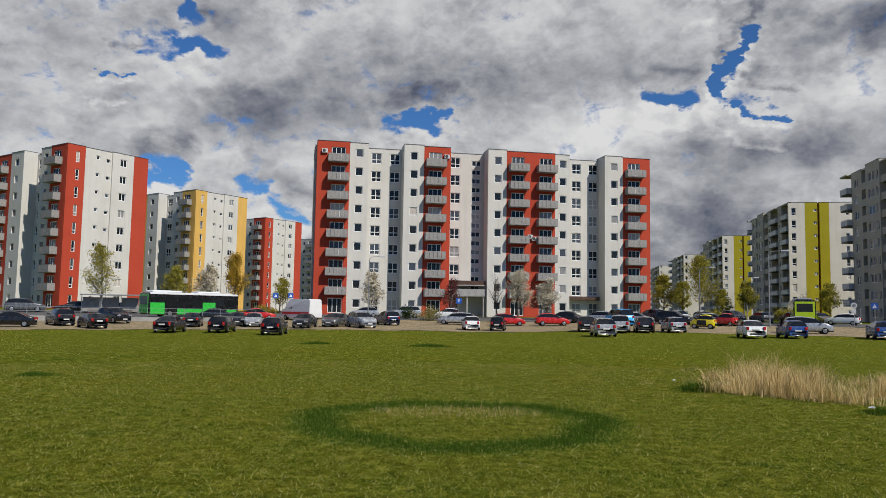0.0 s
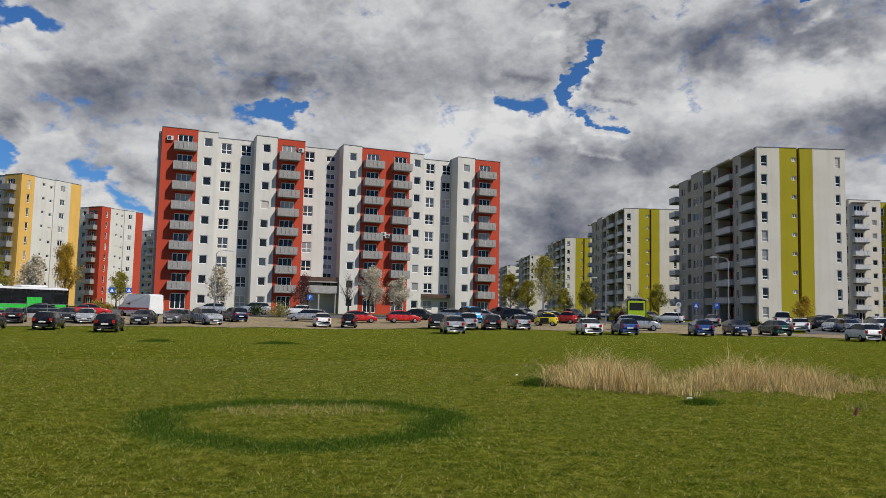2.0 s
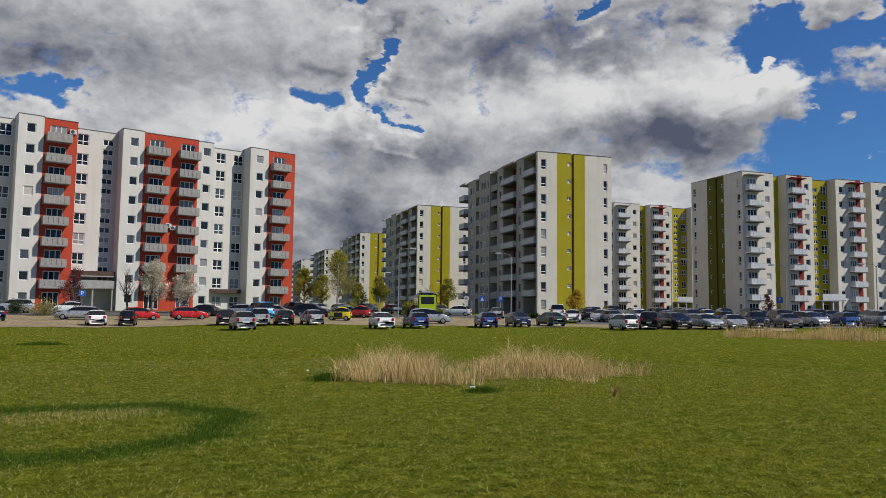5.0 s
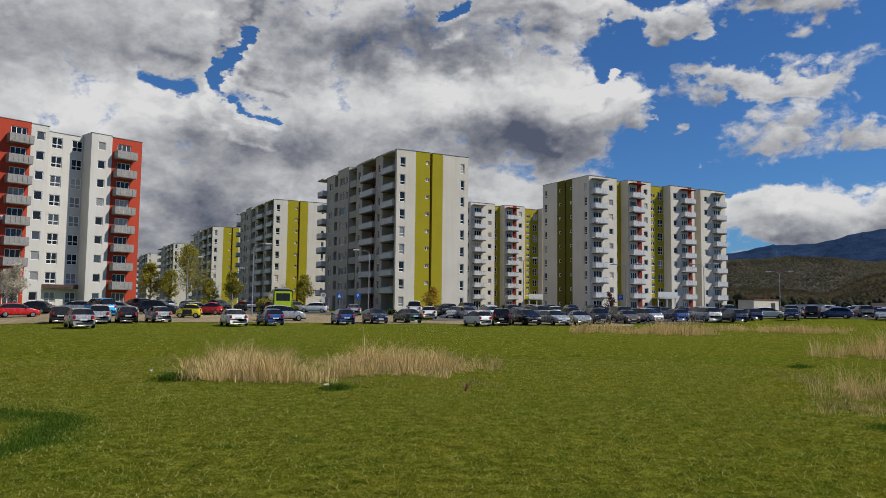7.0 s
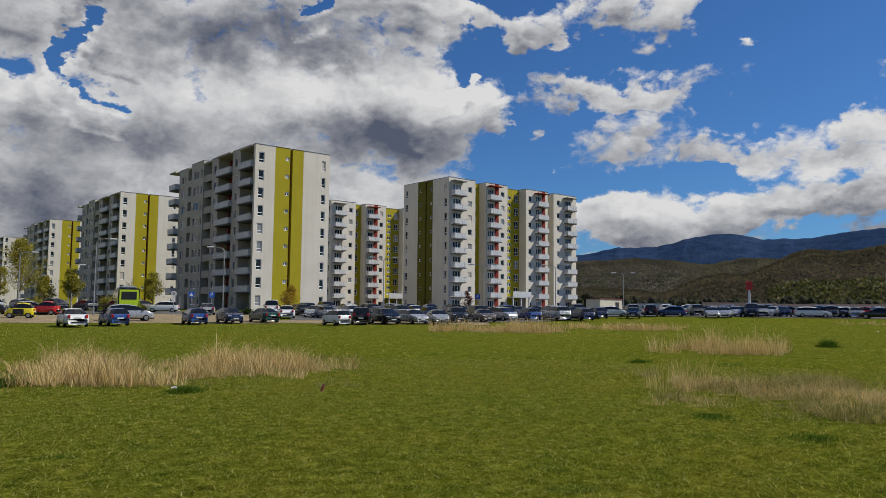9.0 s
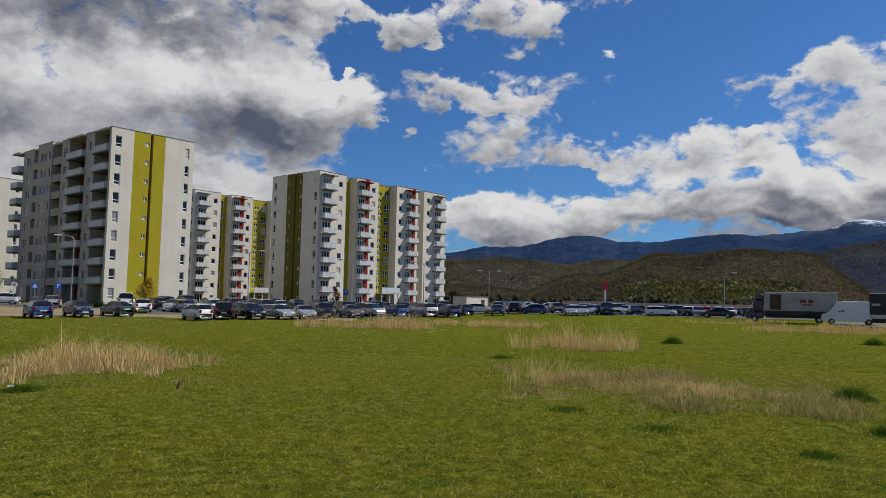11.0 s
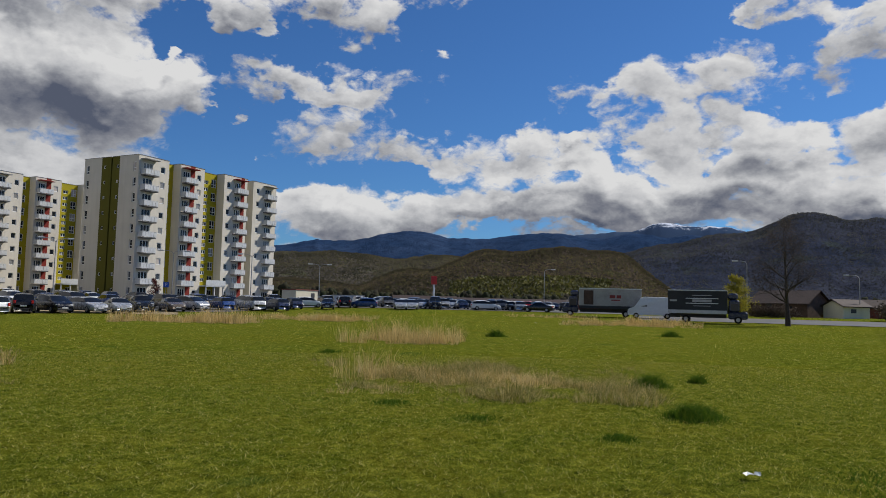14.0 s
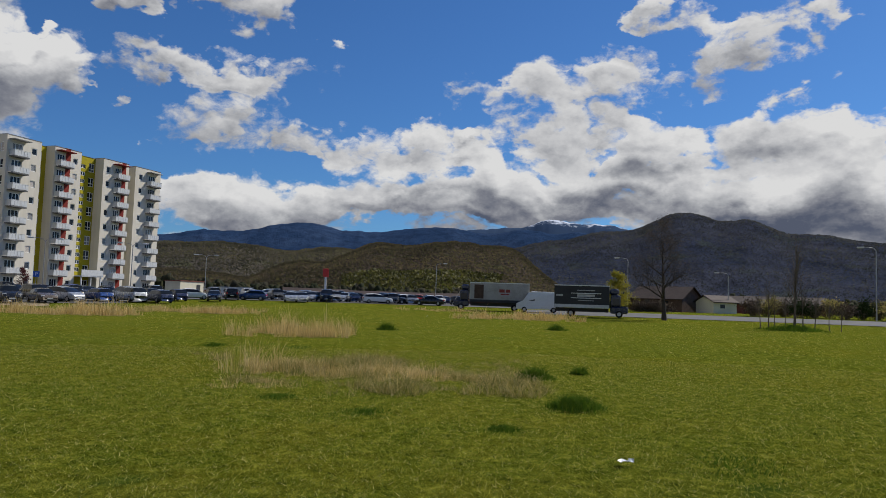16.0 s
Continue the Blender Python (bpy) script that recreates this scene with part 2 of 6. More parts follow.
# ---- materials ----
def material(name, build, rough=0.8, metal=0.0, bump=0.0, spec=0.5):
    """build(nodes, coordinates) gives the colour, or (colour, height, roughness)."""
    mat = bpy.data.materials.new(name)
    mat.use_nodes = True
    n = Nodes(mat.node_tree)
    shader = mat.node_tree.nodes["Principled BSDF"]
    shader.inputs["Roughness"].default_value = rough
    shader.inputs["Metallic"].default_value = metal
    shader.inputs["Specular IOR Level"].default_value = spec
    got = build(n, n.add("ShaderNodeTexCoord").outputs["Object"])
    colour, relief, gloss = got if isinstance(got, list) else (got, None, None)
    if isinstance(colour, tuple):
        shader.inputs["Base Color"].default_value = (*colour, 1)
    else:
        n.tree.links.new(colour, shader.inputs["Base Color"])
    if relief is not None:
        b = n.add("ShaderNodeBump")
        b.inputs["Distance"].default_value, b.inputs["Strength"].default_value = bump, 1.0
        n.tree.links.new(relief, b.inputs["Height"])
        n.tree.links.new(b.outputs[0], shader.inputs["Normal"])
    if gloss is not None:
        n.tree.links.new(gloss, shader.inputs["Roughness"])
    return mat


def tone(c, k):
    return tuple(min(1.0, v * k) for v in c)


def render_coat(name, colour):
    """Painted render: fine grain, faint clouding, and streaks that run down from the top."""
    def build(n, co):
        world_co = n.add("ShaderNodeNewGeometry").outputs["Position"]
        stretch = n.add("ShaderNodeMapping", world_co)
        stretch.inputs["Scale"].default_value = (1.6, 1.6, 0.10)
        streak = n.noise(stretch.outputs[0], 0.9, 5, 0.6)
        cloudy = n.noise(world_co, 0.25, 4)
        grain = n.noise(world_co, 28.0, 3, 0.7)
        c = n.mix(n.step(streak, 0.42, 0.75), colour, tone(colour, 0.92))
        c = n.mix(n.step(cloudy, 0.35, 0.7), c, n.mix(1.0, c, (0.93, 0.925, 0.91), "MULTIPLY"))
        c = n.mix(n.step(grain, 0.3, 0.75, 0.0, 0.35), c, n.mix(1.0, c, (0.86, 0.86, 0.86), "MULTIPLY"))
        return [c, grain, None]
    return material(name, build, 0.88, bump=0.006, spec=0.25)


def speckled(name, colour, scale=6.0, depth=0.25, rough=0.7, metal=0.0, bump=0.003, spec=0.4):
    def build(n, co):
        a, b = n.noise(co, scale, 5, 0.6), n.noise(co, scale * 9, 3, 0.6)
        c = n.mix(n.step(a, 0.35, 0.7), colour, tone(colour, 1 - depth))
        c = n.mix(n.step(b, 0.35, 0.7, 0.0, 0.5), c, n.mix(1.0, c, (0.8, 0.8, 0.8), "MULTIPLY"))
        return [c, b, None]
    return material(name, build, rough, metal, bump, spec)


WHITE_WALL = render_coat("off_white_render", (0.595, 0.578, 0.535))
WARM_WALL = render_coat("warm_white_render", (0.625, 0.585, 0.505))
PALE_WALL = render_coat("pale_grey_render", (0.55, 0.53, 0.49))
RED_WALL = render_coat("brick_red_render", (0.44, 0.060, 0.030))
OCHRE_WALL = render_coat("ochre_render", (0.66, 0.40, 0.105))
OLIVE_WALL = render_coat("olive_green_render", (0.355, 0.300, 0.014))
DARK_OLIVE_WALL = render_coat("dark_olive_render", (0.118, 0.108, 0.012))
DARK_RED_WALL = render_coat("dark_red_render", (0.215, 0.028, 0.020))
BEIGE_WALL = render_coat("beige_render", (0.47, 0.44, 0.375))
CONCRETE = speckled("grey_concrete", (0.34, 0.335, 0.32), 1.5)
METAL = speckled("galvanised_metal", (0.40, 0.41, 0.42), 3.0, 0.2, 0.45, 0.7)
COPING = speckled("grey_sheet_coping", (0.20, 0.20, 0.21), 2.0, 0.2, 0.5, 0.4)
FRAME = speckled("white_plastic_frame", (0.80, 0.80, 0.79), 3.0, 0.08, 0.4)
RAIL_GREY = speckled("grey_fibre_panel", (0.30, 0.29, 0.275), 2.2, 0.25, 0.7)
RAIL_WHITE = speckled("white_metal_panel", (0.57, 0.585, 0.59), 2.0, 0.15, 0.45)
# darker than concrete: shade under the balconies is put into the slab's colour
SHADE_GREY_SLAB = speckled("shade_grey_slab", (0.13, 0.13, 0.13), 2.0, 0.25, 0.8)
PARAPET = render_coat("beige_parapet", (0.44, 0.41, 0.35))
DARK_TRIM = speckled("dark_trim", (0.05, 0.05, 0.052), 3.0, 0.3, 0.6)
RUBBER = speckled("black_rubber", (0.010, 0.010, 0.011), 8.0, 0.3, 0.95, spec=0.15)
ALLOY = speckled("wheel_alloy", (0.38, 0.38, 0.39), 5.0, 0.15, 0.35, 0.8)
BLACK_PLASTIC = speckled("black_plastic", (0.03, 0.03, 0.032), 6.0, 0.2, 0.55)
LAMP_RED = speckled("red_lamp_lens", (0.42, 0.012, 0.010), 20.0, 0.2, 0.2)
LAMP_CLEAR = speckled("clear_lamp_lens", (0.62, 0.63, 0.64), 20.0, 0.2, 0.12)
PLATE = speckled("number_plate_white", (0.70, 0.70, 0.68), 5.0, 0.05, 0.4)
BARK = speckled("grey_brown_bark", (0.16, 0.125, 0.095), 5.0, 0.45, 0.95, bump=0.02)
BIRCH_BARK = speckled("pale_birch_bark", (0.46, 0.43, 0.38), 3.0, 0.6, 0.9, bump=0.01)
ROOF_BROWN = speckled("brown_roof_sheet", (0.050, 0.030, 0.024), 1.2, 0.3, 0.8)
WOOD_BROWN = speckled("brown_boards", (0.095, 0.055, 0.038), 2.0, 0.35, 0.8)
CREAM = render_coat("cream_plaster", (0.70, 0.65, 0.50))
BRICK_RED = speckled("dull_red_boards", (0.20, 0.055, 0.035), 1.0, 0.35, 0.8)
BLUE_SIGN = speckled("blue_sign_enamel", (0.02, 0.11, 0.50), 6.0, 0.1, 0.35)
WHITE_PAINT = speckled("white_paint", (0.74, 0.75, 0.76), 1.5, 0.08, 0.35)
BRIGHT_RED = speckled("bright_red_paint", (0.55, 0.03, 0.03), 3.0, 0.15, 0.4)


def glass_look(n, co):
    """Dark rooms behind reflecting panes, here and there a pale blind or curtain."""
    r = n.add("ShaderNodeObjectInfo").outputs["Random"]
    # sky reflection is put into the bluish mid tone of some panes
    c = n.mix(n.step(r, 0.60, 0.61), (0.014, 0.018, 0.023), (0.065, 0.077, 0.094))
    c = n.mix(n.step(r, 0.80, 0.81), c, (0.26, 0.26, 0.255))
    c = n.mix(n.step(r, 0.93, 0.935), c, (0.50, 0.45, 0.40))
    folds = n.noise(co, 7.0, 2)
    return n.mix(n.step(folds, 0.4, 0.65, 0.0, 0.6), c, n.mix(1.0, c, (0.6, 0.6, 0.62), "MULTIPLY"))


PANE = material("window_glass", glass_look, 0.06, spec=0.22)
CAR_GLASS = material("tinted_car_glass", lambda n, co: n.mix(n.noise(co, 2.0, 2), (0.006, 0.007, 0.008), (0.016, 0.018, 0.020)), 0.04, spec=0.4)


def lacquer(name, colour, metal=0.0):
    def build(n, co):
        dust = n.noise(co, 3.0, 5)
        c = n.mix(n.step(dust, 0.4, 0.8, 0.0, 0.08), colour, (0.16, 0.145, 0.12))
        return [c, None, n.step(dust, 0.3, 0.8, 0.18, 0.42)]
    m = material(name, build, 0.3, metal)
    m.node_tree.nodes["Principled BSDF"].inputs["Coat Weight"].default_value = 0.25
    return m


PAINT = {
    "black": lacquer("black_car_paint", (0.005, 0.005, 0.006)),
    "grey": lacquer("grey_car_paint", (0.11, 0.115, 0.12), 0.3),
    "dark": lacquer("anthracite_car_paint", (0.014, 0.016, 0.020), 0.1),
    "silver": lacquer("silver_car_paint", (0.40, 0.415, 0.43), 0.4),
    "white": lacquer("white_car_paint", (0.70, 0.71, 0.71)),
    "red": lacquer("red_car_paint", (0.48, 0.014, 0.012)),
    "blue": lacquer("blue_car_paint", (0.022, 0.060, 0.20)),
    "navy": lacquer("navy_car_paint", (0.012, 0.020, 0.055)),
    "green": lacquer("dark_green_car_paint", (0.008, 0.055, 0.045)),
    "brown": lacquer("bronze_car_paint", (0.16, 0.13, 0.10), 0.3),
    "yellow": lacquer("yellow_car_paint", (0.70, 0.58, 0.01)),
    "sky": lacquer("bright_blue_van_paint", (0.03, 0.36, 0.72)),
    "lime": lacquer("lime_bus_paint", (0.42, 0.60, 0.01)),
    "busgreen": lacquer("green_bus_paint", (0.03, 0.44, 0.05)),
}


def grass_look(n, co):
    p = n.add("ShaderNodeNewGeometry").outputs["Position"]
    xyz = n.add("ShaderNodeSeparateXYZ", p)
    large, mid, small, tiny = n.noise(p, 0.09, 4), n.noise(p, 0.7, 5, 0.6), n.noise(p, 3.4, 9, 0.88), n.noise(p, 70.0, 3, 0.7)
    c = n.mix(n.step(mid, 0.3, 0.7), (0.094, 0.122, 0.010), (0.160, 0.152, 0.014))
    c = n.mix(n.step(large, 0.35, 0.65, 0.0, 0.6), c, (0.098, 0.130, 0.014))
    c = n.mix(n.step(small, 0.50, 0.60, 0.0, 0.9), c, (0.305, 0.305, 0.038))
    c = n.mix(n.step(small, 0.38, 0.48, 0.9, 0.0), c, (0.022, 0.036, 0.005))
    c = n.mix(n.step(tiny, 0.50, 0.60, 0.0, 0.75), c, (0.020, 0.034, 0.004))
    relief = n.math("ADD", n.math("MULTIPLY", small, 0.7), n.math("MULTIPLY", tiny, 0.5))
    # a ring of lusher grass, and small lush or dry spots
    dx, dy = n.math("SUBTRACT", xyz.outputs[0], RING[0]), n.math("SUBTRACT", xyz.outputs[1], RING[1])
    r = n.math("SQRT", n.math("ADD", n.math("MULTIPLY", dx, dx), n.math("MULTIPLY", dy, dy)))
    r = n.math("ADD", r, n.math("MULTIPLY", n.math("SUBTRACT", n.noise(p, 2.2, 4), 0.5), 1.1))
    ring = n.math("MULTIPLY", n.step(r, RING[2] - 0.75, RING[2] - 0.25), n.step(r, RING[2] + 0.2, RING[2] + 0.75, 1.0, 0.0))
    c = n.mix(n.math("MULTIPLY", ring, 0.6), c, (0.026, 0.080, 0.010))
    spots = n.math("MULTIPLY", n.step(n.noise(p, 0.33, 3, 0.6), 0.64, 0.72), 0.55)
    c = n.mix(spots, c, (0.03, 0.072, 0.012))
    return [c, relief, None]


RING = (0.25, 12.75, 2.35)
GRASS = material("mown_grass", grass_look, 1.0, bump=0.05, spec=0.0)


def dirt_look(n, co):
    p = n.add("ShaderNodeNewGeometry").outputs["Position"]
    a, b, c0 = n.noise(p, 0.35, 5, 0.6), n.noise(p, 3.0, 5), n.noise(p, 22.0, 3, 0.7)
    c = n.mix(n.step(a, 0.35, 0.65), (0.40, 0.30, 0.185), (0.29, 0.225, 0.15))
    c = n.mix(n.step(b, 0.48, 0.62, 0.0, 0.85), c, (0.11, 0.115, 0.016))
    c = n.mix(n.step(c0, 0.45, 0.7, 0.0, 0.5), c, (0.13, 0.11, 0.085))
    return [c, c0, None]


DIRT = material("trodden_earth_and_gravel", dirt_look, 0.95, bump=0.03, spec=0.15)
ASPHALT = speckled("grey_asphalt", (0.12, 0.118, 0.112), 0.4, 0.3, 0.9, bump=0.01)


def per_piece(name, colours, rough=0.95, spec=0.04, translucent=0.0, stands=0.0):
    """Colours spread over the loose pieces of one mesh."""
    def build(n, co):
        r = n.add("ShaderNodeNewGeometry").outputs["Random Per Island"]
        ramp = n.add("ShaderNodeValToRGB", r)
        while len(ramp.color_ramp.elements) < len(colours):
            ramp.color_ramp.elements.new(0.5)
        for i, c in enumerate(colours):
            ramp.color_ramp.elements[i].position = i / (len(colours) - 1)
            ramp.color_ramp.elements[i].color = (*c, 1)
        c = ramp.outputs[0]
        if stands:                                           # stands of other kinds of tree
            p = n.add("ShaderNodeNewGeometry").outputs["Position"]
            c = n.mix(n.step(n.noise(p, stands, 4, 0.6), 0.42, 0.62), c, n.mix(1.0, c, (0.55, 0.58, 0.60), "MULTIPLY"))
        return c
    mat = material(name, build, rough, spec=spec)
    if translucent:                                          # light that shines through thin leaves
        n = Nodes(mat.node_tree)
        shader, out = mat.node_tree.nodes["Principled BSDF"], mat.node_tree.nodes["Material Output"]
        colour = shader.inputs["Base Color"].links[0].from_socket
        glow = n.add("ShaderNodeBsdfTranslucent", n.mix(1.0, colour, (1.25, 1.2, 0.8), "MULTIPLY"))
        both = n.add("ShaderNodeMixShader", translucent, shader.outputs[0], glow.outputs[0])
        n.tree.links.new(both.outputs[0], out.inputs[0])
    return mat


BLADES = per_piece("grass_blades", ((0.040, 0.066, 0.008), (0.21, 0.235, 0.032), (0.36, 0.345, 0.070), (0.12, 0.165, 0.020), (0.60, 0.54, 0.22)), translucent=0.45)
LUSH = per_piece("lush_grass_blades", ((0.040, 0.090, 0.010), (0.060, 0.115, 0.014), (0.10, 0.15, 0.020)), translucent=0.4)
STRAW = per_piece("dry_straw", ((0.58, 0.43, 0.20), (0.80, 0.63, 0.35), (0.38, 0.26, 0.10), (0.70, 0.54, 0.28), (0.20, 0.16, 0.05)), translucent=0.25)
STRAW_GREEN = per_piece("straw_and_green_blades", ((0.42, 0.34, 0.15), (0.13, 0.15, 0.03), (0.56, 0.45, 0.25), (0.08, 0.11, 0.02), (0.34, 0.27, 0.12)), translucent=0.35)
SPRING_LEAF = per_piece("fresh_spring_leaves", ((0.26, 0.25, 0.035), (0.36, 0.32, 0.06), (0.19, 0.19, 0.03), (0.44, 0.38, 0.10)), translucent=0.4)
YELLOW_LEAF = per_piece("yellow_catkins", ((0.42, 0.28, 0.04), (0.50, 0.36, 0.07), (0.34, 0.22, 0.03)), translucent=0.4)
BLOSSOM = per_piece("cream_blossom", ((0.62, 0.56, 0.46), (0.50, 0.44, 0.32), (0.36, 0.31, 0.18), (0.70, 0.66, 0.58)))
PURPLE_LEAF = per_piece("dark_purple_leaves", ((0.10, 0.030, 0.030), (0.16, 0.06, 0.055), (0.07, 0.025, 0.022)))
DARK_LEAF = per_piece("dark_green_leaves", ((0.022, 0.042, 0.012), (0.038, 0.060, 0.016), (0.016, 0.030, 0.010)))
TWIG = per_piece("bare_twigs", ((0.13, 0.095, 0.07), (0.18, 0.135, 0.10), (0.09, 0.065, 0.05)))
WOODS = per_piece("bare_spring_woods", ((0.106, 0.084, 0.070), (0.080, 0.072, 0.058), (0.124, 0.100, 0.084), (0.078, 0.080, 0.046), (0.094, 0.074, 0.067), (0.110, 0.110, 0.058)), translucent=0.5, stands=0.012)

# ---- mesh helpers ----
class Shape:
    """Collects boxes, quads and tubes into one mesh."""

    def __init__(self):
        self.v, self.f, self.m = [], [], []

    def quad(self, pts, mat=0):
        k = len(self.v)
        self.v += [tuple(p) for p in pts]
        self.f.append(tuple(range(k, k + len(pts))))
        self.m.append(mat)

    def box(self, x0, x1, y0, y1, z0, z1, mat=0, edge=0.0):
        k = len(self.v)
        if edge <= 0:
            self.v += [(x, y, z) for z in (z0, z1) for x, y in ((x0, y0), (x1, y0), (x1, y1), (x0, y1))]
            for f in ((3, 2, 1, 0), (4, 5, 6, 7), (0, 1, 5, 4), (1, 2, 6, 5), (2, 3, 7, 6), (3, 0, 4, 7)):
                self.f.append(tuple(k + i for i in f))
                self.m.append(mat)
            return
        # chamfered box: four rings
        for z, i in ((z0, edge), (z0 + edge, 0), (z1 - edge, 0), (z1, edge)):
            a, b, c, d = x0 + i, x1 - i, y0 + i, y1 - i
            e = edge * 0.6
            self.v += [(a + e, c, z), (b - e, c, z), (b, c + e, z), (b, d - e, z), (b - e, d, z), (a + e, d, z), (a, d - e, z), (a, c + e, z)]
        self.f.append(tuple(k + i for i in reversed(range(8))))
        self.f.append(tuple(k + 24 + i for i in range(8)))
        self.m += [mat, mat]
        for r in range(3):
            for i in range(8):
                j = (i + 1) % 8
                self.f.append((k + r * 8 + i, k + r * 8 + j, k + r * 8 + 8 + j, k + r * 8 + 8 + i))
                self.m.append(mat)

    def tube(self, pts, radii, sides=6, mat=0, cap=True):
        rings = []
        for i, p in enumerate(pts):
            p = Vector(p)
            d = Vector(pts[min(i + 1, len(pts) - 1)]) - Vector(pts[max(i - 1, 0)])
            q = d.to_track_quat("Z", "Y") if d.length > 1e-6 else Vector((0, 0, 1)).to_track_quat("Z", "Y")
            k = len(self.v)
            for s in range(sides):
                t = 2 * math.pi * s / sides
                self.v.append(tuple(p + q @ Vector((math.cos(t) * radii[i], math.sin(t) * radii[i], 0))))
            rings.append(k)
        for a, b in zip(rings, rings[1:]):
            for s in range(sides):
                t = (s + 1) % sides
                self.f.append((a + s, a + t, b + t, b + s))
                self.m.append(mat)
        if cap:
            for r, flip in ((rings[0], True), (rings[-1], False)):
                face = tuple(range(r, r + sides))
                self.f.append(tuple(reversed(face)) if flip else face)
                self.m.append(mat)

    def mesh(self, name, *materials, smooth=False):
        me = bpy.data.meshes.new(name)
        me.from_pydata(self.v, [], self.f)
        for mat in materials:
            me.materials.append(mat)
        if len(materials) > 1:
            me.polygons.foreach_set("material_index", self.m)
        if smooth:
            me.polygons.foreach_set("use_smooth", [True] * len(self.f))
        me.update()
        return me


def part(name, mesh, parent, m=None, label=""):
    """One mesh object under a thing or under a part."""
    ob = new(name, mesh)
    ob.parent = parent
    if m is not None:
        ob.matrix_local = m
    return tagged(ob, label)


def thing(name, m, label, category, group="", kind=""):
    ob = new(name)
    ob.matrix_world = m
    ob.empty_display_size = 0.3
    return tagged(ob, label, category, group, kind)


def ease(x, a, b):
    t = min(max((x - a) / (b - a), 0), 1)
    return t * t * (3 - 2 * t)


def ground_height(az, r):
    """The field is level, has a hollow along its north edge and rises towards the houses."""
    hollow = (0.34 * ease(az, -12, -4) + 0.22 * ease(az, 6, 26)) * ease(r, 22, 58) * (1 - ease(r, 85, 112)) * (1 - ease(az, 60, 90))
    return 1.2 * ease(r, 60, 130) - hollow


def at(az, r):
    a = radians(az)
    return -math.sin(a) * r, math.cos(a) * r, ground_height(az, r)


# ---- ground ----
def sheet(name, mat, rings, az0, az1, steps, raise_by=0.0, waves=0.0, edge=None, label="", category="", kind="structure"):
    """A sheet over a sector of the plan that follows the ground's rise."""
    v, f = [], []
    for r in rings:
        for i in range(steps + 1):
            az = az0 + (az1 - az0) * i / steps
            rr = r + (edge(az, r) if edge else 0)
            x, y, z = at(az, rr)
            if waves:
                z += waves * (noise.noise((x * 0.23, y * 0.23, 0)) + 0.4 * noise.noise((x * 0.9, y * 0.9, 3)))
            v.append((x, y, z + raise_by))
    n = steps + 1
    for j in range(len(rings) - 1):
        for i in range(steps):
            f.append((j * n + i + 1, j * n + i, (j + 1) * n + i, (j + 1) * n + i + 1))
    me = bpy.data.meshes.new(name)
    me.from_pydata(v, [], f)
    me.materials.append(mat)
    me.polygons.foreach_set("use_smooth", [True] * len(f))
    return tagged(new(name, me), label, category, "", kind)


rings = [0.01 + 0.5 * i for i in range(60)] + [30 + 1.5 * i for i in range(70)] + [135, 160, 200, 300, 500, 900, 1600, 3000, 4600]
sheet("ground", GRASS, rings, 180, -180, 240, 0.0, 0.03, None, "mown green field with dry and lush spots", "ground")


def ragged(az, r):
    return 1.6 * noise.noise((az * 0.35, r * 0.11, 5)) + 0.7 * noise.noise((az * 1.7, r * 0.3, 9))


sheet("dirt_strip", DIRT, [75, 77, 79, 82, 85, 88, 91, 95, 99], 36, -36, 180, 0.035, 0.03, ragged, "trodden earth and gravel strip where cars park", "dirt ground")
sheet("street", ASPHALT, [99.5, 102, 105, 108, 112], 40, -36, 120, 0.05, 0.0, None, "grey asphalt street in front of the flats", "street")
def park_edge(az, r):
    return 27 * ease(-az, 54, 64) * (1 - ease(r, 84, 185))


sheet("car_park", ASPHALT, [84, 88, 92, 96, 100, 104, 108, 112, 118, 124, 130, 140, 160, 185], -37, -86, 140, 0.05, 0.0, park_edge, "grey asphalt car park full of cars", "car park")
sheet("dirt_edge", DIRT, [76, 78, 81, 84.5], -36, -52, 90, 0.035, 0.02, ragged, "worn earth along the edge of the car park", "dirt ground")
sheet("road", ASPHALT, [92, 95, 99, 103, 107], -86, -135, 90, 0.05, 0.0, None, "pale grey asphalt road beside the field", "road")

# ---- flats ----
STOREY = 2.85
window_cache = {}


def plate(x0, x1, z0, z1, y, thick, holes):
    """An upright plate with holes through it."""
    s = Shape()
    us = sorted({x0, x1, *[x for q in holes for x in q[:2]]})
    zs = sorted({z0, z1, *[z for q in holes for z in q[2:]]})
    for a, b in zip(us, us[1:]):
        for c, d in zip(zs, zs[1:]):
            if not any(q[0] < (a + b) / 2 < q[1] and q[2] < (c + d) / 2 < q[3] for q in holes):
                s.quad(((a, y, c), (b, y, c), (b, y, d), (a, y, d)))
    for a, b, c, d in holes:
        s.quad(((a, y, c), (a, y, d), (a, y + thick, d), (a, y + thick, c)))
        s.quad(((b, y, d), (b, y, c), (b, y + thick, c), (b, y + thick, d)))
        s.quad(((a, y, d), (b, y, d), (b, y + thick, d), (a, y + thick, d)))
        s.quad(((b, y, c), (a, y, c), (a, y + thick, c), (b, y + thick, c)))
    for a, b, c, d in ((x0, x0, z1, z0), (x1, x1, z0, z1)):
        s.quad(((a, y, c), (a, y, d), (a, y + thick, d), (a, y + thick, c)))
    for z, (a, b) in ((z0, (x0, x1)), (z1, (x1, x0))):
        s.quad(((a, y, z), (b, y, z), (b, y + thick, z), (a, y + thick, z)))
    return s


def welded(me):
    bm = bmesh.new()
    bm.from_mesh(me)
    bmesh.ops.remove_doubles(bm, verts=bm.verts, dist=0.0005)
    bm.to_mesh(me)
    bm.free()
    return me


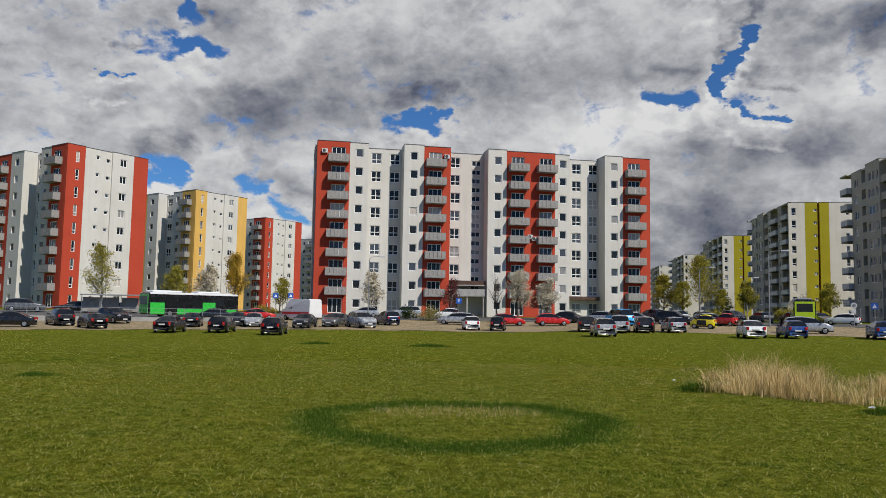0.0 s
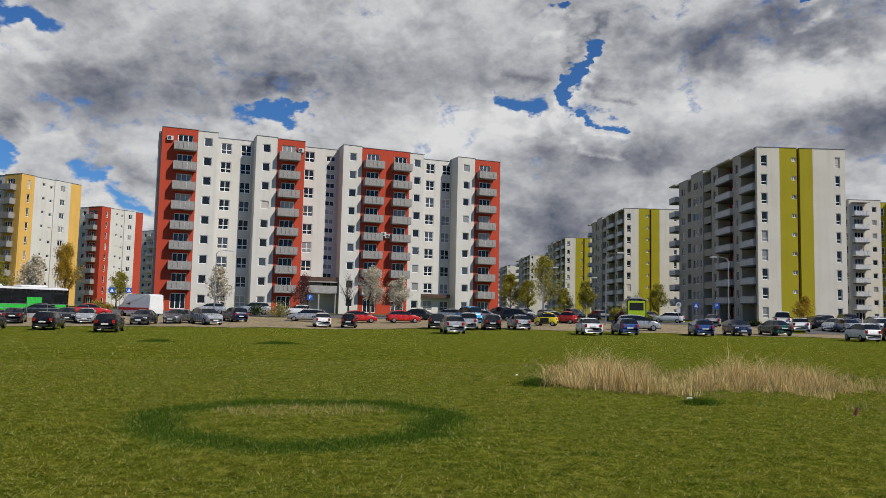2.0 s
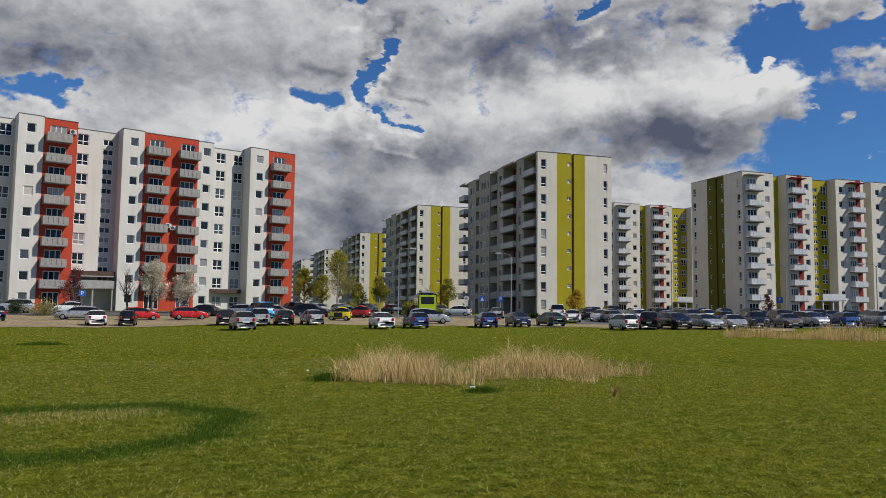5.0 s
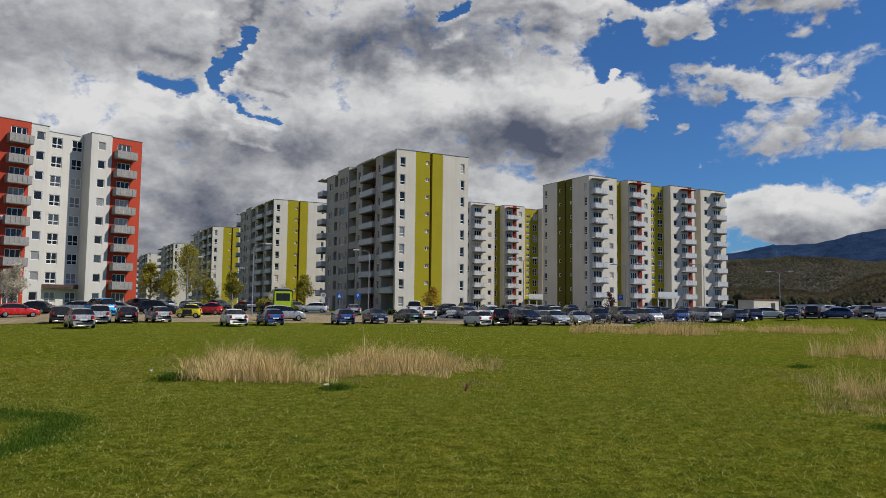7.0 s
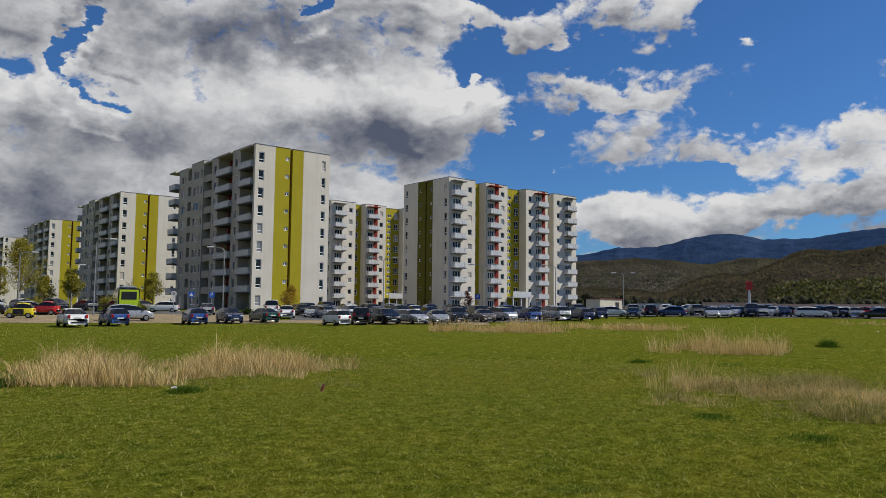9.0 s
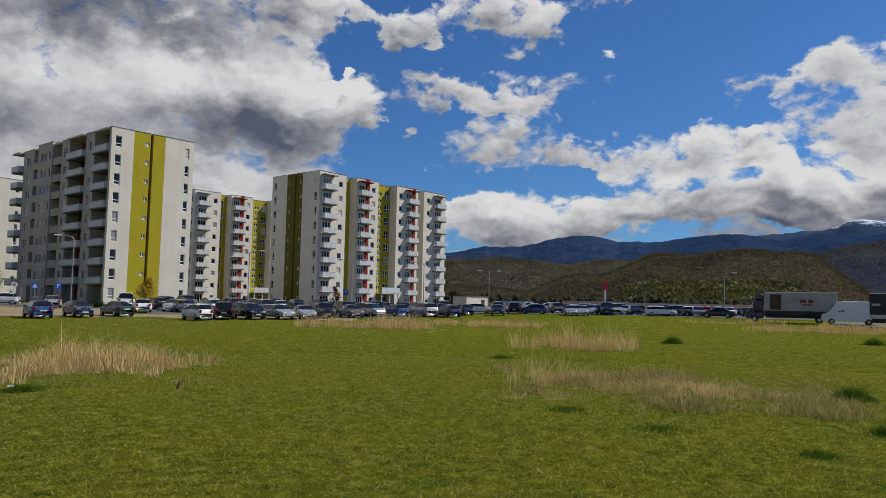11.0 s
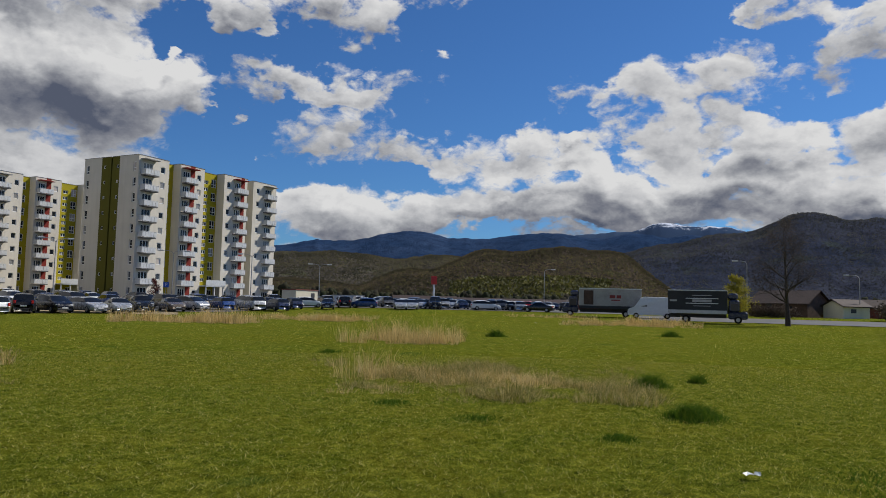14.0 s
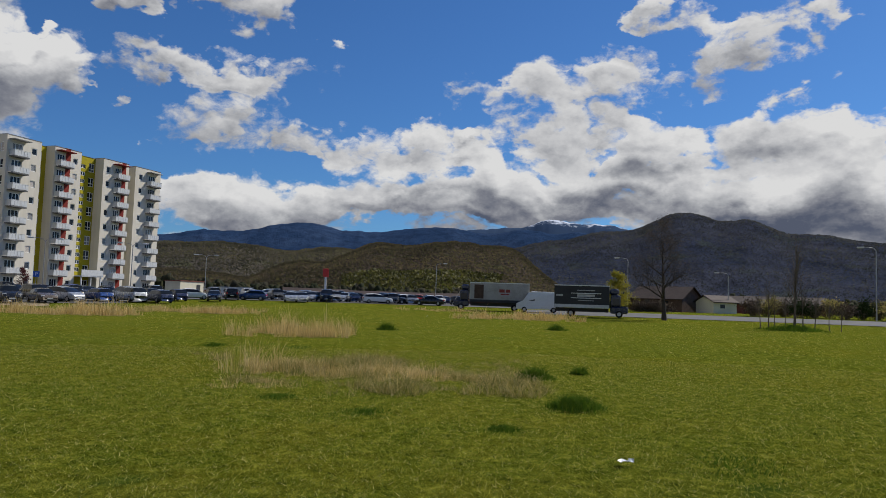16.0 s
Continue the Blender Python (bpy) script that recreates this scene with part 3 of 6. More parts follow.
def window_meshes(w, h, style):
    key = (round(w, 2), round(h, 2), style)
    if key not in window_cache:
        t, a, b = 0.10, -w / 2, w / 2
        xs, bars = [a + t], []
        if style in ("two", "four", "door"):
            bars = [0.0]
        if style == "three":
            bars = [-w / 6, w / 6]
        cols = [a + t, *[x for c in bars for x in (c - t / 2, c + t / 2)], b - t]
        rows = [t, h - t]
        if style == "four":
            rows = [t, h * 0.34, h * 0.34 + t, h - t]
        if style == "low":
            rows = [t, h * 0.28, h * 0.28 + t, h - t]
        holes = [(cols[i], cols[i + 1], rows[j], rows[j + 1]) for i in range(0, len(cols), 2) for j in range(0, len(rows), 2)]
        s = plate(a, b, 0, h, 0.10, 0.07, holes)
        g = Shape()
        g.box(a + t * 0.6, b - t * 0.6, 0.135, 0.155, t * 0.6, h - t * 0.6)
        window_cache[key] = (welded(s.mesh("window_frame", FRAME)), g.mesh("pane", PANE))
    return window_cache[key]


def balcony_meshes(w, d, kind):
    key = ("balcony", round(w, 2), round(d, 2), kind)
    if key not in window_cache:
        slab = Shape()
        slab.box(-w / 2, w / 2, -d, 0, -0.20, 0, 0, 0.02)
        h, t, low = 1.02, 0.05, -0.12 if kind == "grey" else 0.04
        n = max(3, int(w / 0.55))
        gaps = [(-w / 2 + w * i / n - 0.025, -w / 2 + w * i / n + 0.025, low + 0.10, h - 0.12) for i in range(1, n)]
        if kind == "white":
            gaps.append((-w / 2 + 0.03, w / 2 - 0.03, h - 0.11, h - 0.06))
        if kind == "wall":                                     # a rendered parapet has no gaps
            gaps, low = [], -0.20
        rail = plate(-w / 2 - 0.02, w / 2 + 0.02, low, h, -d - 0.03, t, gaps)
        for x in (-w / 2 - 0.02, w / 2 + 0.02):              # the sides reach back to the wall
            rail.quad(((x, -d - 0.03, low), (x, 0, low), (x, 0, h), (x, -d - 0.03, h)))
        welded_rail = welded(rail.mesh("railing", {"grey": RAIL_GREY, "white": RAIL_WHITE, "wall": PARAPET}[kind]))
        window_cache[key] = (slab.mesh("balcony", CONCRETE if kind == "grey" else SHADE_GREY_SLAB), welded_rail)
    return window_cache[key]


class Flats:
    """A block of flats: local x along its front, y into it, z up from its foot."""

    def __init__(self, corner, heading, width, depth, label, top=25.9, base=1.2, group="blocks of flats", floors=9, storey=STOREY, first=0.9):
        self.w, self.d, self.top, self.floors, self.storey, self.first = width, depth, top, floors, storey, first
        self.root = thing("apartment_building", pose(corner[0], corner[1], base, 0, 0, heading), label, "apartment building", group)

    def core(self, y0, x0=0.0, x1=None, mat=WHITE_WALL, y1=None):
        s = Shape()
        x1, y1 = self.w if x1 is None else x1, self.d if y1 is None else y1
        s.box(x0, x1, y0, y1, -1.5, self.top - 0.35)
        part("wall", s.mesh("wall", mat), self.root)
        r = Shape()
        r.box(x0 + 0.05, x1 - 0.05, y0 + 0.05, y1 - 0.05, self.top - 0.34, self.top - 0.15)
        part("roof", r.mesh("roof", COPING), self.root)

    def face(self, side, inset=0.0):
        if side == "front":
            return pose(0, inset, 0)
        if side == "right":
            return pose(self.w - inset, 0, 0, 0, 0, 90)
        return pose(inset, self.d, 0, 0, 0, -90)

    def panel(self, f, u0, u1, out, mat, items=(), rise=0.0):
        """A stretch of wall that stands out from the core, with its windows and balconies.
        items: (kind, middle, width, height, sill, style)."""
        holes, top = [], self.top + rise
        for it in items:
            kind, c, w, h, sill, style = it
            if kind == "stair":
                n = self.floors * 2 - 3
                zs = [3.9 + i * self.storey / 2 for i in range(n)]
                zs = [z for z in zs if z + h < self.top - 0.5]
            else:
                zs = [i * self.storey + sill for i in range(self.floors)]
            for i, z in enumerate(zs):
                if kind == "hollow":
                    holes.append((c - w / 2, c + w / 2, z, z + h))
                    continue
                holes.append((c - w / 2, c + w / 2, z, z + h))
                frame_mesh, pane_mesh = window_meshes(w, h, style)
                win = part("window", frame_mesh, self.root, f @ pose(c, -out, z))
                part("pane", pane_mesh, win)
                if kind == "box" and i > 0:
                    slab, rail = balcony_meshes(w + 1.0, 1.25, "grey")
                    b = part("balcony", slab, self.root, f @ pose(c, -out, i * self.storey + 0.1))
                    part("railing", rail, b)
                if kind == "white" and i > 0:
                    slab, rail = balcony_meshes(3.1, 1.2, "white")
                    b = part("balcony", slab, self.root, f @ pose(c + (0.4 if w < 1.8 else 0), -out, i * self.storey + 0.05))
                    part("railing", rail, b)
        us = sorted({u0, u1, *[x for h in holes for x in h[:2]]})
        zs = sorted({-1.5, top, *[z for h in holes for z in h[2:]]})
        s = Shape()
        for a, b in zip(us, us[1:]):
            for c, d in zip(zs, zs[1:]):
                mu, mz = (a + b) / 2, (c + d) / 2
                solid = not any(h[0] < mu < h[1] and h[2] < mz < h[3] for h in holes)
                if solid:
                    s.quad(((a, -out, c), (b, -out, c), (b, -out, d), (a, -out, d)))
        depth = min(out, 0.3)
        for a, b, c, d in holes:
            s.quad(((a, -out, c), (a, -out, d), (a, -out + depth, d), (a, -out + depth, c)))
            s.quad(((b, -out, d), (b, -out, c), (b, -out + depth, c), (b, -out + depth, d)))
            s.quad(((a, -out, d), (b, -out, d), (b, -out + depth, d), (a, -out + depth, d)))
            s.quad(((b, -out, c), (a, -out, c), (a, -out + depth, c), (b, -out + depth, c)))
            s.quad(((a, -out + depth, c), (b, -out + depth, c), (b, -out + depth, d), (a, -out + depth, d)))
        s.quad(((u0, 0, -1.5), (u0, -out, -1.5), (u0, -out, top), (u0, 0, top)))
        s.quad(((u1, -out, -1.5), (u1, 0, -1.5), (u1, 0, top), (u1, -out, top)))
        s.quad(((u0, -out, top), (u1, -out, top), (u1, 0.3, top), (u0, 0.3, top)))
        s.quad(((u1, 0.3, self.top - 0.4), (u0, 0.3, self.top - 0.4), (u0, 0.3, top), (u1, 0.3, top)))
        part("wall", s.mesh("wall", mat), self.root, f)
        c = Shape()
        c.box(u0 - 0.03, u1 + 0.03, -out - 0.06, 0.33, top + 0.002, top + 0.08)
        part("coping", c.mesh("coping", COPING), self.root, f)

    def loggia_row(self, f, u0, u1, back, front, mat, kind="white", slabs=True):
        """Open loggias: a wall set back, with doors, and a slab and railing on each floor."""
        mid, w = (u0 + u1) / 2, u1 - u0
        self.panel(f, u0, u1, back, mat, [("win", mid - w * 0.16, min(2.6, w * 0.56), 2.25, 0.12, "two"), ("win", mid + w * 0.30, min(1.2, w * 0.28), 1.5, 0.8, "one")], -0.5)
        r = Shape()
        r.box(u0 + 0.004, u1 - 0.004, -front, 0.3, self.top - 0.32, self.top - 0.03, 0, 0.02)
        part("loggia_roof", r.mesh("loggia_roof", BEIGE_WALL), self.root, f)
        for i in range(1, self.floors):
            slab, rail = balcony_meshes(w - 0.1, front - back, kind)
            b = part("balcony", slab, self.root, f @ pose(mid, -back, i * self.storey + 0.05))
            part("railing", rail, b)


def bal(c, w=2.1):
    return ("box", c, w, 2.2, 0.12, "three")


def wbal(c, w=2.0):
    return ("white", c, w, 2.2, 0.10, "three")


def win(c, w=1.15, h=1.25, sill=0.95, style="one"):
    return ("win", c, w, h, sill, style)


def big(c, w=1.55, h=1.65, sill=0.65):
    return ("win", c, w, h, sill, "four")


# the long red and white block
heading = math.degrees(math.atan2(10.0, 52.8))
A = Flats((-19.3, 110.9), heading, 53.7, 15.5, "nine-storey white and brick-red block of flats with grey balconies")
A.core(3.1)
f = A.face("front", 3.1)
for u0, u1, out, mat, items, rise in (
        (0.0, 4.9, 3.1, RED_WALL, [bal(3.2)], 0.10), (4.9, 7.7, 3.1, WHITE_WALL, [win(6.35)], 0.0),
        (7.7, 13.2, 0.3, WHITE_WALL, [big(9.2), big(12.1)], -0.1), (13.2, 16.3, 3.1, WHITE_WALL, [win(14.75)], 0.25),
        (16.3, 20.5, 3.1, RED_WALL, [bal(18.1)], 0.10), (20.5, 26.5, 0.3, WHITE_WALL, [big(21.8), ("stair", 25.2, 1.45, 0.85, 0, "two")], -0.1),
        (26.5, 29.5, 3.1, WHITE_WALL, [win(28.1)], 0.25), (29.5, 37.5, 3.1, RED_WALL, [bal(31.35), bal(35.95)], 0.10),
        (37.5, 39.9, 3.1, WHITE_WALL, [win(38.8)], 0.0), (39.9, 45.9, 0.3, WHITE_WALL, [big(42.1), big(45.0)], -0.1),
        (45.9, 49.0, 3.1, WHITE_WALL, [win(47.5)], 0.25), (49.0, 53.7, 3.1, RED_WALL, [bal(50.9)], 0.10)):
    A.panel(f, u0, u1, out, mat, items, rise)
f = A.face("left")
A.panel(f, 0, 12.4, 0.3, PALE_WALL, [win(6.0)])

# red, ochre and red blocks that stand side by side, their gable ends in the sun
GABLE = math.degrees(math.atan2(0.835, 0.55))


def gable_block(corner, accent, label, length=30.4, right=None):
    b = Flats(corner, 0, length, 14.4, label)
    g = radians(GABLE)
    ox, oy = math.cos(g - math.pi / 2), math.sin(g - math.pi / 2)
    b.root.matrix_world = pose(corner[0] - ox * length, corner[1] - oy * length, 1.2, 0, 0, GABLE - 90)
    b.core(2.6, 0, length - 0.3)
    f = b.face("front", 2.6)
    L = length
    for u0, u1, out, mat, items, rise in (
            (L - 4.6, L - 0.31, 2.6, accent, [bal(L - 2.9)], 0.1), (L - 7.6, L - 4.6, 2.6, WHITE_WALL, [win(L - 6.1)], 0),
            (L - 13.0, L - 7.6, 0.3, WHITE_WALL, [big(L - 9.2), big(L - 11.8)], -0.1), (L - 17.0, L - 13.0, 2.6, WHITE_WALL, [win(L - 15.2)], 0.25),
            (L - 21.4, L - 17.0, 2.6, accent, [bal(L - 19.4)], 0.1), (L - 26.0, L - 21.4, 0.3, WHITE_WALL, [big(L - 23.5)], -0.1),
            (0, L - 26.0, 2.6, WHITE_WALL, [win(2.2)], 0.1)):
        b.panel(f, u0, u1, out, mat, items, rise)
    f = b.face("right", 0.3)
    b.panel(f, 0.02, 3.0, 0.3, accent, [("win", 1.75, 0.62, 1.75, 0.45, "low")], 0.1)
    b.panel(f, 3.0, 7.6, 0.3, WHITE_WALL, [win(5.2, 0.62, 0.62, 1.5), win(7.0, 0.7, 0.62, 1.2)], 0)
    b.panel(f, 7.6, 11.5, 0.55, WHITE_WALL, [("win", 9.6, 1.25, 1.25, 0.95, "two")], 0.05)
    b.panel(f, 11.5, 14.4, 0.3, accent, [], 0.1)
    return b


gable_block((-59.4, 115.8), RED_WALL, "white and brick-red block of flats, gable end in the sun")
gable_block((-53.9, 160.3), OCHRE_WALL, "white and ochre-yellow block of flats with grey balconies")
gable_block((-50.2, 208.0), RED_WALL, "farther white and red block of flats", 24.4)
gable_block((-46.0, 268.0), PALE_WALL, "distant pale grey block of flats", 20.4)


# blocks with an olive stripe on the gable end, a row of them one behind another
def olive_block(corner, length, label, stripe=True, top=25.9, accent=DARK_RED_WALL):
    head = math.degrees(math.atan2(-0.158, 0.987))
    b = Flats(corner, head, 13.3, length, label, top, storey=2.8)
    b.core(0.6, 2.3, None, WARM_WALL)
    f = b.face("front", 0.6)
    s = OLIVE_WALL if stripe else WARM_WALL
    b.panel(f, 0.0, 3.4, 0.6, WARM_WALL, [("win", 1.05, 0.95, 1.65, 0.65, "low")], 0)
    b.panel(f, 3.4, 6.0, 0.6, s, [("win", 5.55, 0.7, 0.62, 1.45, "two")], 0)
    b.panel(f, 6.0, 6.45, 0.02, DARK_RED_WALL if stripe else WARM_WALL, [], -0.1)
    b.panel(f, 6.45, 8.4, 0.6, s, [], 0)
    b.panel(f, 8.4, 13.3, 0.6, WARM_WALL, [("win", 12.15, 0.75, 1.65, 0.65, "low")], 0)
    f = b.face("left", 2.3)
    L = length
    b.loggia_row(f, L - 5.4, L - 0.75, 0.3, 2.65, BEIGE_WALL)
    b.panel(f, L - 8.4, L - 5.4, 2.3, BEIGE_WALL, [win(L - 7.0, 1.0, 1.5, 0.75)], 0)
    b.loggia_row(f, L - 14.2, L - 8.4, 0.3, 2.8, accent)
    b.panel(f, L - 17.0, L - 14.2, 2.3, BEIGE_WALL, [win(L - 15.6, 1.2, 1.5, 0.75)], 0)
    b.loggia_row(f, L - 20.3, L - 17.0, 0.3, 2.3, BEIGE_WALL, "wall")
    b.panel(f, L - 25.9, L - 20.3, 2.5, BEIGE_WALL, [("win", L - 23.6, 2.6, 1.5, 0.8, "two"), win(L - 21.2, 0.7, 1.5, 0.8)], 0.3)
    b.loggia_row(f, L - 28.1, L - 25.9, 0.3, 2.3, BEIGE_WALL, "wall")
    b.panel(f, L - 32.6, L - 28.1, 2.3, BEIGE_WALL, [win(L - 30.4, 1.8, 1.5, 0.75, "two")], 0)
    b.loggia_row(f, 0.3, L - 32.6, 0.3, 3.1, accent)
    return b


olive_block((66.4, 98.1), 36.1, "white block of flats with an olive stripe and shaded balconies")
olive_block((76.0, 164.0), 34.5, "white block of flats with an olive striped gable")
olive_block((87.7, 234.5), 34.5, "farther white block of flats with olive gable", True, accent=RED_WALL)
olive_block((96.6, 300.2), 38.5, "distant white block of flats", False, 25.0)
olive_block((104.9, 363.2), 36.0, "distant white block of flats with balconies", False, 24.5)


# blocks seen on their balcony front
def white_block(corner, head, label):
    b = Flats(corner, head, 37.6, 14.3, label, 25.9, storey=2.8)
    b.core(2.3, 0.32, None, WARM_WALL)
    f = b.face("front", 2.3)
    for u0, u1, out, mat, items, rise in (
            (0.33, 6.9, 2.3, WARM_WALL, [wbal(2.1), win(5.5, 1.0, 1.15)], 0), (6.9, 9.8, 0.3, OLIVE_WALL, [big(8.3, 1.3, 1.6)], -0.1),
            (9.8, 12.25, 2.3, WARM_WALL, [wbal(11.25, 1.6)], 0.0), (12.25, 13.4, 2.3, DARK_RED_WALL, [], 0.05), (13.4, 15.9, 2.3, WARM_WALL, [win(14.5, 1.0, 1.15)], 0),
            (15.9, 21.4, 0.3, OLIVE_WALL, [("stair", 18.4, 1.2, 0.75, 0, "two"), big(20.5, 1.4, 1.7)], -0.1),
            (21.4, 24.0, 2.3, WARM_WALL, [win(22.7, 1.0, 1.15)], 0), (24.0, 26.3, 2.3, WARM_WALL, [wbal(25.35, 1.6)], 0.0), (26.3, 27.4, 2.3, DARK_RED_WALL, [], 0.05), (27.4, 28.2, 2.3, WARM_WALL, [], 0),
            (28.2, 30.1, 0.3, OLIVE_WALL, [], -0.1), (30.1, 37.6, 2.3, WARM_WALL, [win(31.7, 1.0, 1.15), wbal(35.0)], 0)):
        b.panel(f, u0, u1, out, mat, items, rise)
    for c in (2.1, 11.75, 25.6, 35.0):                       # canopies over the top balconies
        s = Shape()
        s.box(-1.7, 1.7, -1.3, 0, 0, 0.16, 0, 0.03)
        part("canopy", s.mesh("canopy", DARK_RED_WALL if 9 < c < 30 else CONCRETE), b.root, f @ pose(c, -2.3, 9 * 2.8 - 0.05))
    for u0, u1 in ((16.0, 21.3),):                           # entrance porch
        s = Shape()
        s.box(u0, u1, -3.6, 0, 2.9, 3.1)
        s.box(u0, u1, -3.65, -3.55, 3.1, 4.2)
        for x in (u0 + 0.2, u0 + 2.5, u1 - 0.4):
            s.box(x, x + 0.2, -3.4, -3.2, -1.3, 2.9)
        part("porch", s.mesh("porch", RAIL_WHITE), b.root, f @ pose(0, -0.3, 0))
    f = b.face("left", 0.32)
    b.panel(f, 0.0, 4.7, 0.32, WARM_WALL, [("win", 0.95, 0.8, 1.65, 0.65, "low")], 0)
    b.panel(f, 4.7, 7.15, 0.32, DARK_OLIVE_WALL, [win(5.5, 0.6, 0.6, 1.4)], 0)
    b.panel(f, 7.15, 7.5, 0.02, DARK_OLIVE_WALL, [], -0.1)
    b.panel(f, 7.5, 9.4, 0.32, DARK_OLIVE_WALL, [win(8.85, 0.6, 0.6, 1.4)], 0)
    b.panel(f, 9.4, 14.3, 0.32, WARM_WALL, [("win", 13.3, 0.75, 1.65, 0.65, "low")], 0)
    return b


white_block((107.3, 93.8), math.degrees(math.atan2(-5.4, 37.2)), "white block of flats with red, olive and white balcony front")
white_block((113.6, 136.2), math.degrees(math.atan2(-5.4, 37.2)), "white block of flats with olive stair front, half hidden")

# ---- vehicles ----
def foot(az, r):
    """The ground under a place: the rise towards the houses and the hollow along the field's north edge."""
    return ground_height(az, r)


# length, width, wheel radius, and the roof line as (share of the length from the tail, height)
CAR_KINDS = {
    "hatch": (3.95, 1.70, 0.30, ((0, 0.62), (0.012, 0.93), (0.03, 0.99), (0.15, 1.39), (0.38, 1.47), (0.57, 1.40), (0.755, 0.99), (0.94, 0.80), (0.99, 0.66), (1, 0.52)), (2, 3, 5, 6)),
    "mini": (3.50, 1.50, 0.28, ((0, 0.60), (0.012, 0.92), (0.03, 0.98), (0.10, 1.40), (0.36, 1.49), (0.60, 1.42), (0.80, 0.98), (0.94, 0.80), (0.99, 0.66), (1, 0.52)), (2, 3, 5, 6)),
    "sedan": (4.50, 1.76, 0.31, ((0, 0.62), (0.012, 0.93), (0.15, 0.99), (0.31, 1.38), (0.46, 1.45), (0.59, 1.38), (0.735, 0.98), (0.94, 0.78), (0.99, 0.64), (1, 0.50)), (2, 3, 5, 6)),
    "wagon": (4.55, 1.78, 0.31, ((0, 0.60), (0.012, 0.95), (0.025, 1.0), (0.10, 1.40), (0.38, 1.48), (0.59, 1.40), (0.735, 0.99), (0.94, 0.79), (0.99, 0.65), (1, 0.50)), (2, 3, 5, 6)),
    "suv": (4.45, 1.86, 0.35, ((0, 0.70), (0.012, 1.08), (0.025, 1.14), (0.10, 1.60), (0.38, 1.70), (0.58, 1.61), (0.72, 1.13), (0.94, 0.95), (0.99, 0.78), (1, 0.58)), (2, 3, 5, 6)),
    "mpv": (4.35, 1.80, 0.31, ((0, 0.62), (0.010, 1.0), (0.02, 1.05), (0.09, 1.52), (0.38, 1.64), (0.62, 1.50), (0.83, 1.03), (0.95, 0.84), (0.99, 0.68), (1, 0.52)), (2, 3, 5, 6)),
    "smart": (2.60, 1.56, 0.28, ((0, 0.62), (0.02, 0.95), (0.05, 1.02), (0.16, 1.42), (0.38, 1.54), (0.60, 1.45), (0.84, 1.0), (0.95, 0.82), (0.99, 0.66), (1, 0.50)), (2, 3, 5, 6)),
    "van": (4.90, 1.94, 0.33, ((0, 0.60), (0.006, 1.15), (0.012, 1.22), (0.03, 1.86), (0.40, 1.96), (0.66, 1.84), (0.83, 1.22), (0.95, 1.02), (0.99, 0.80), (1, 0.56)), (2, 3, 5, 6)),
}


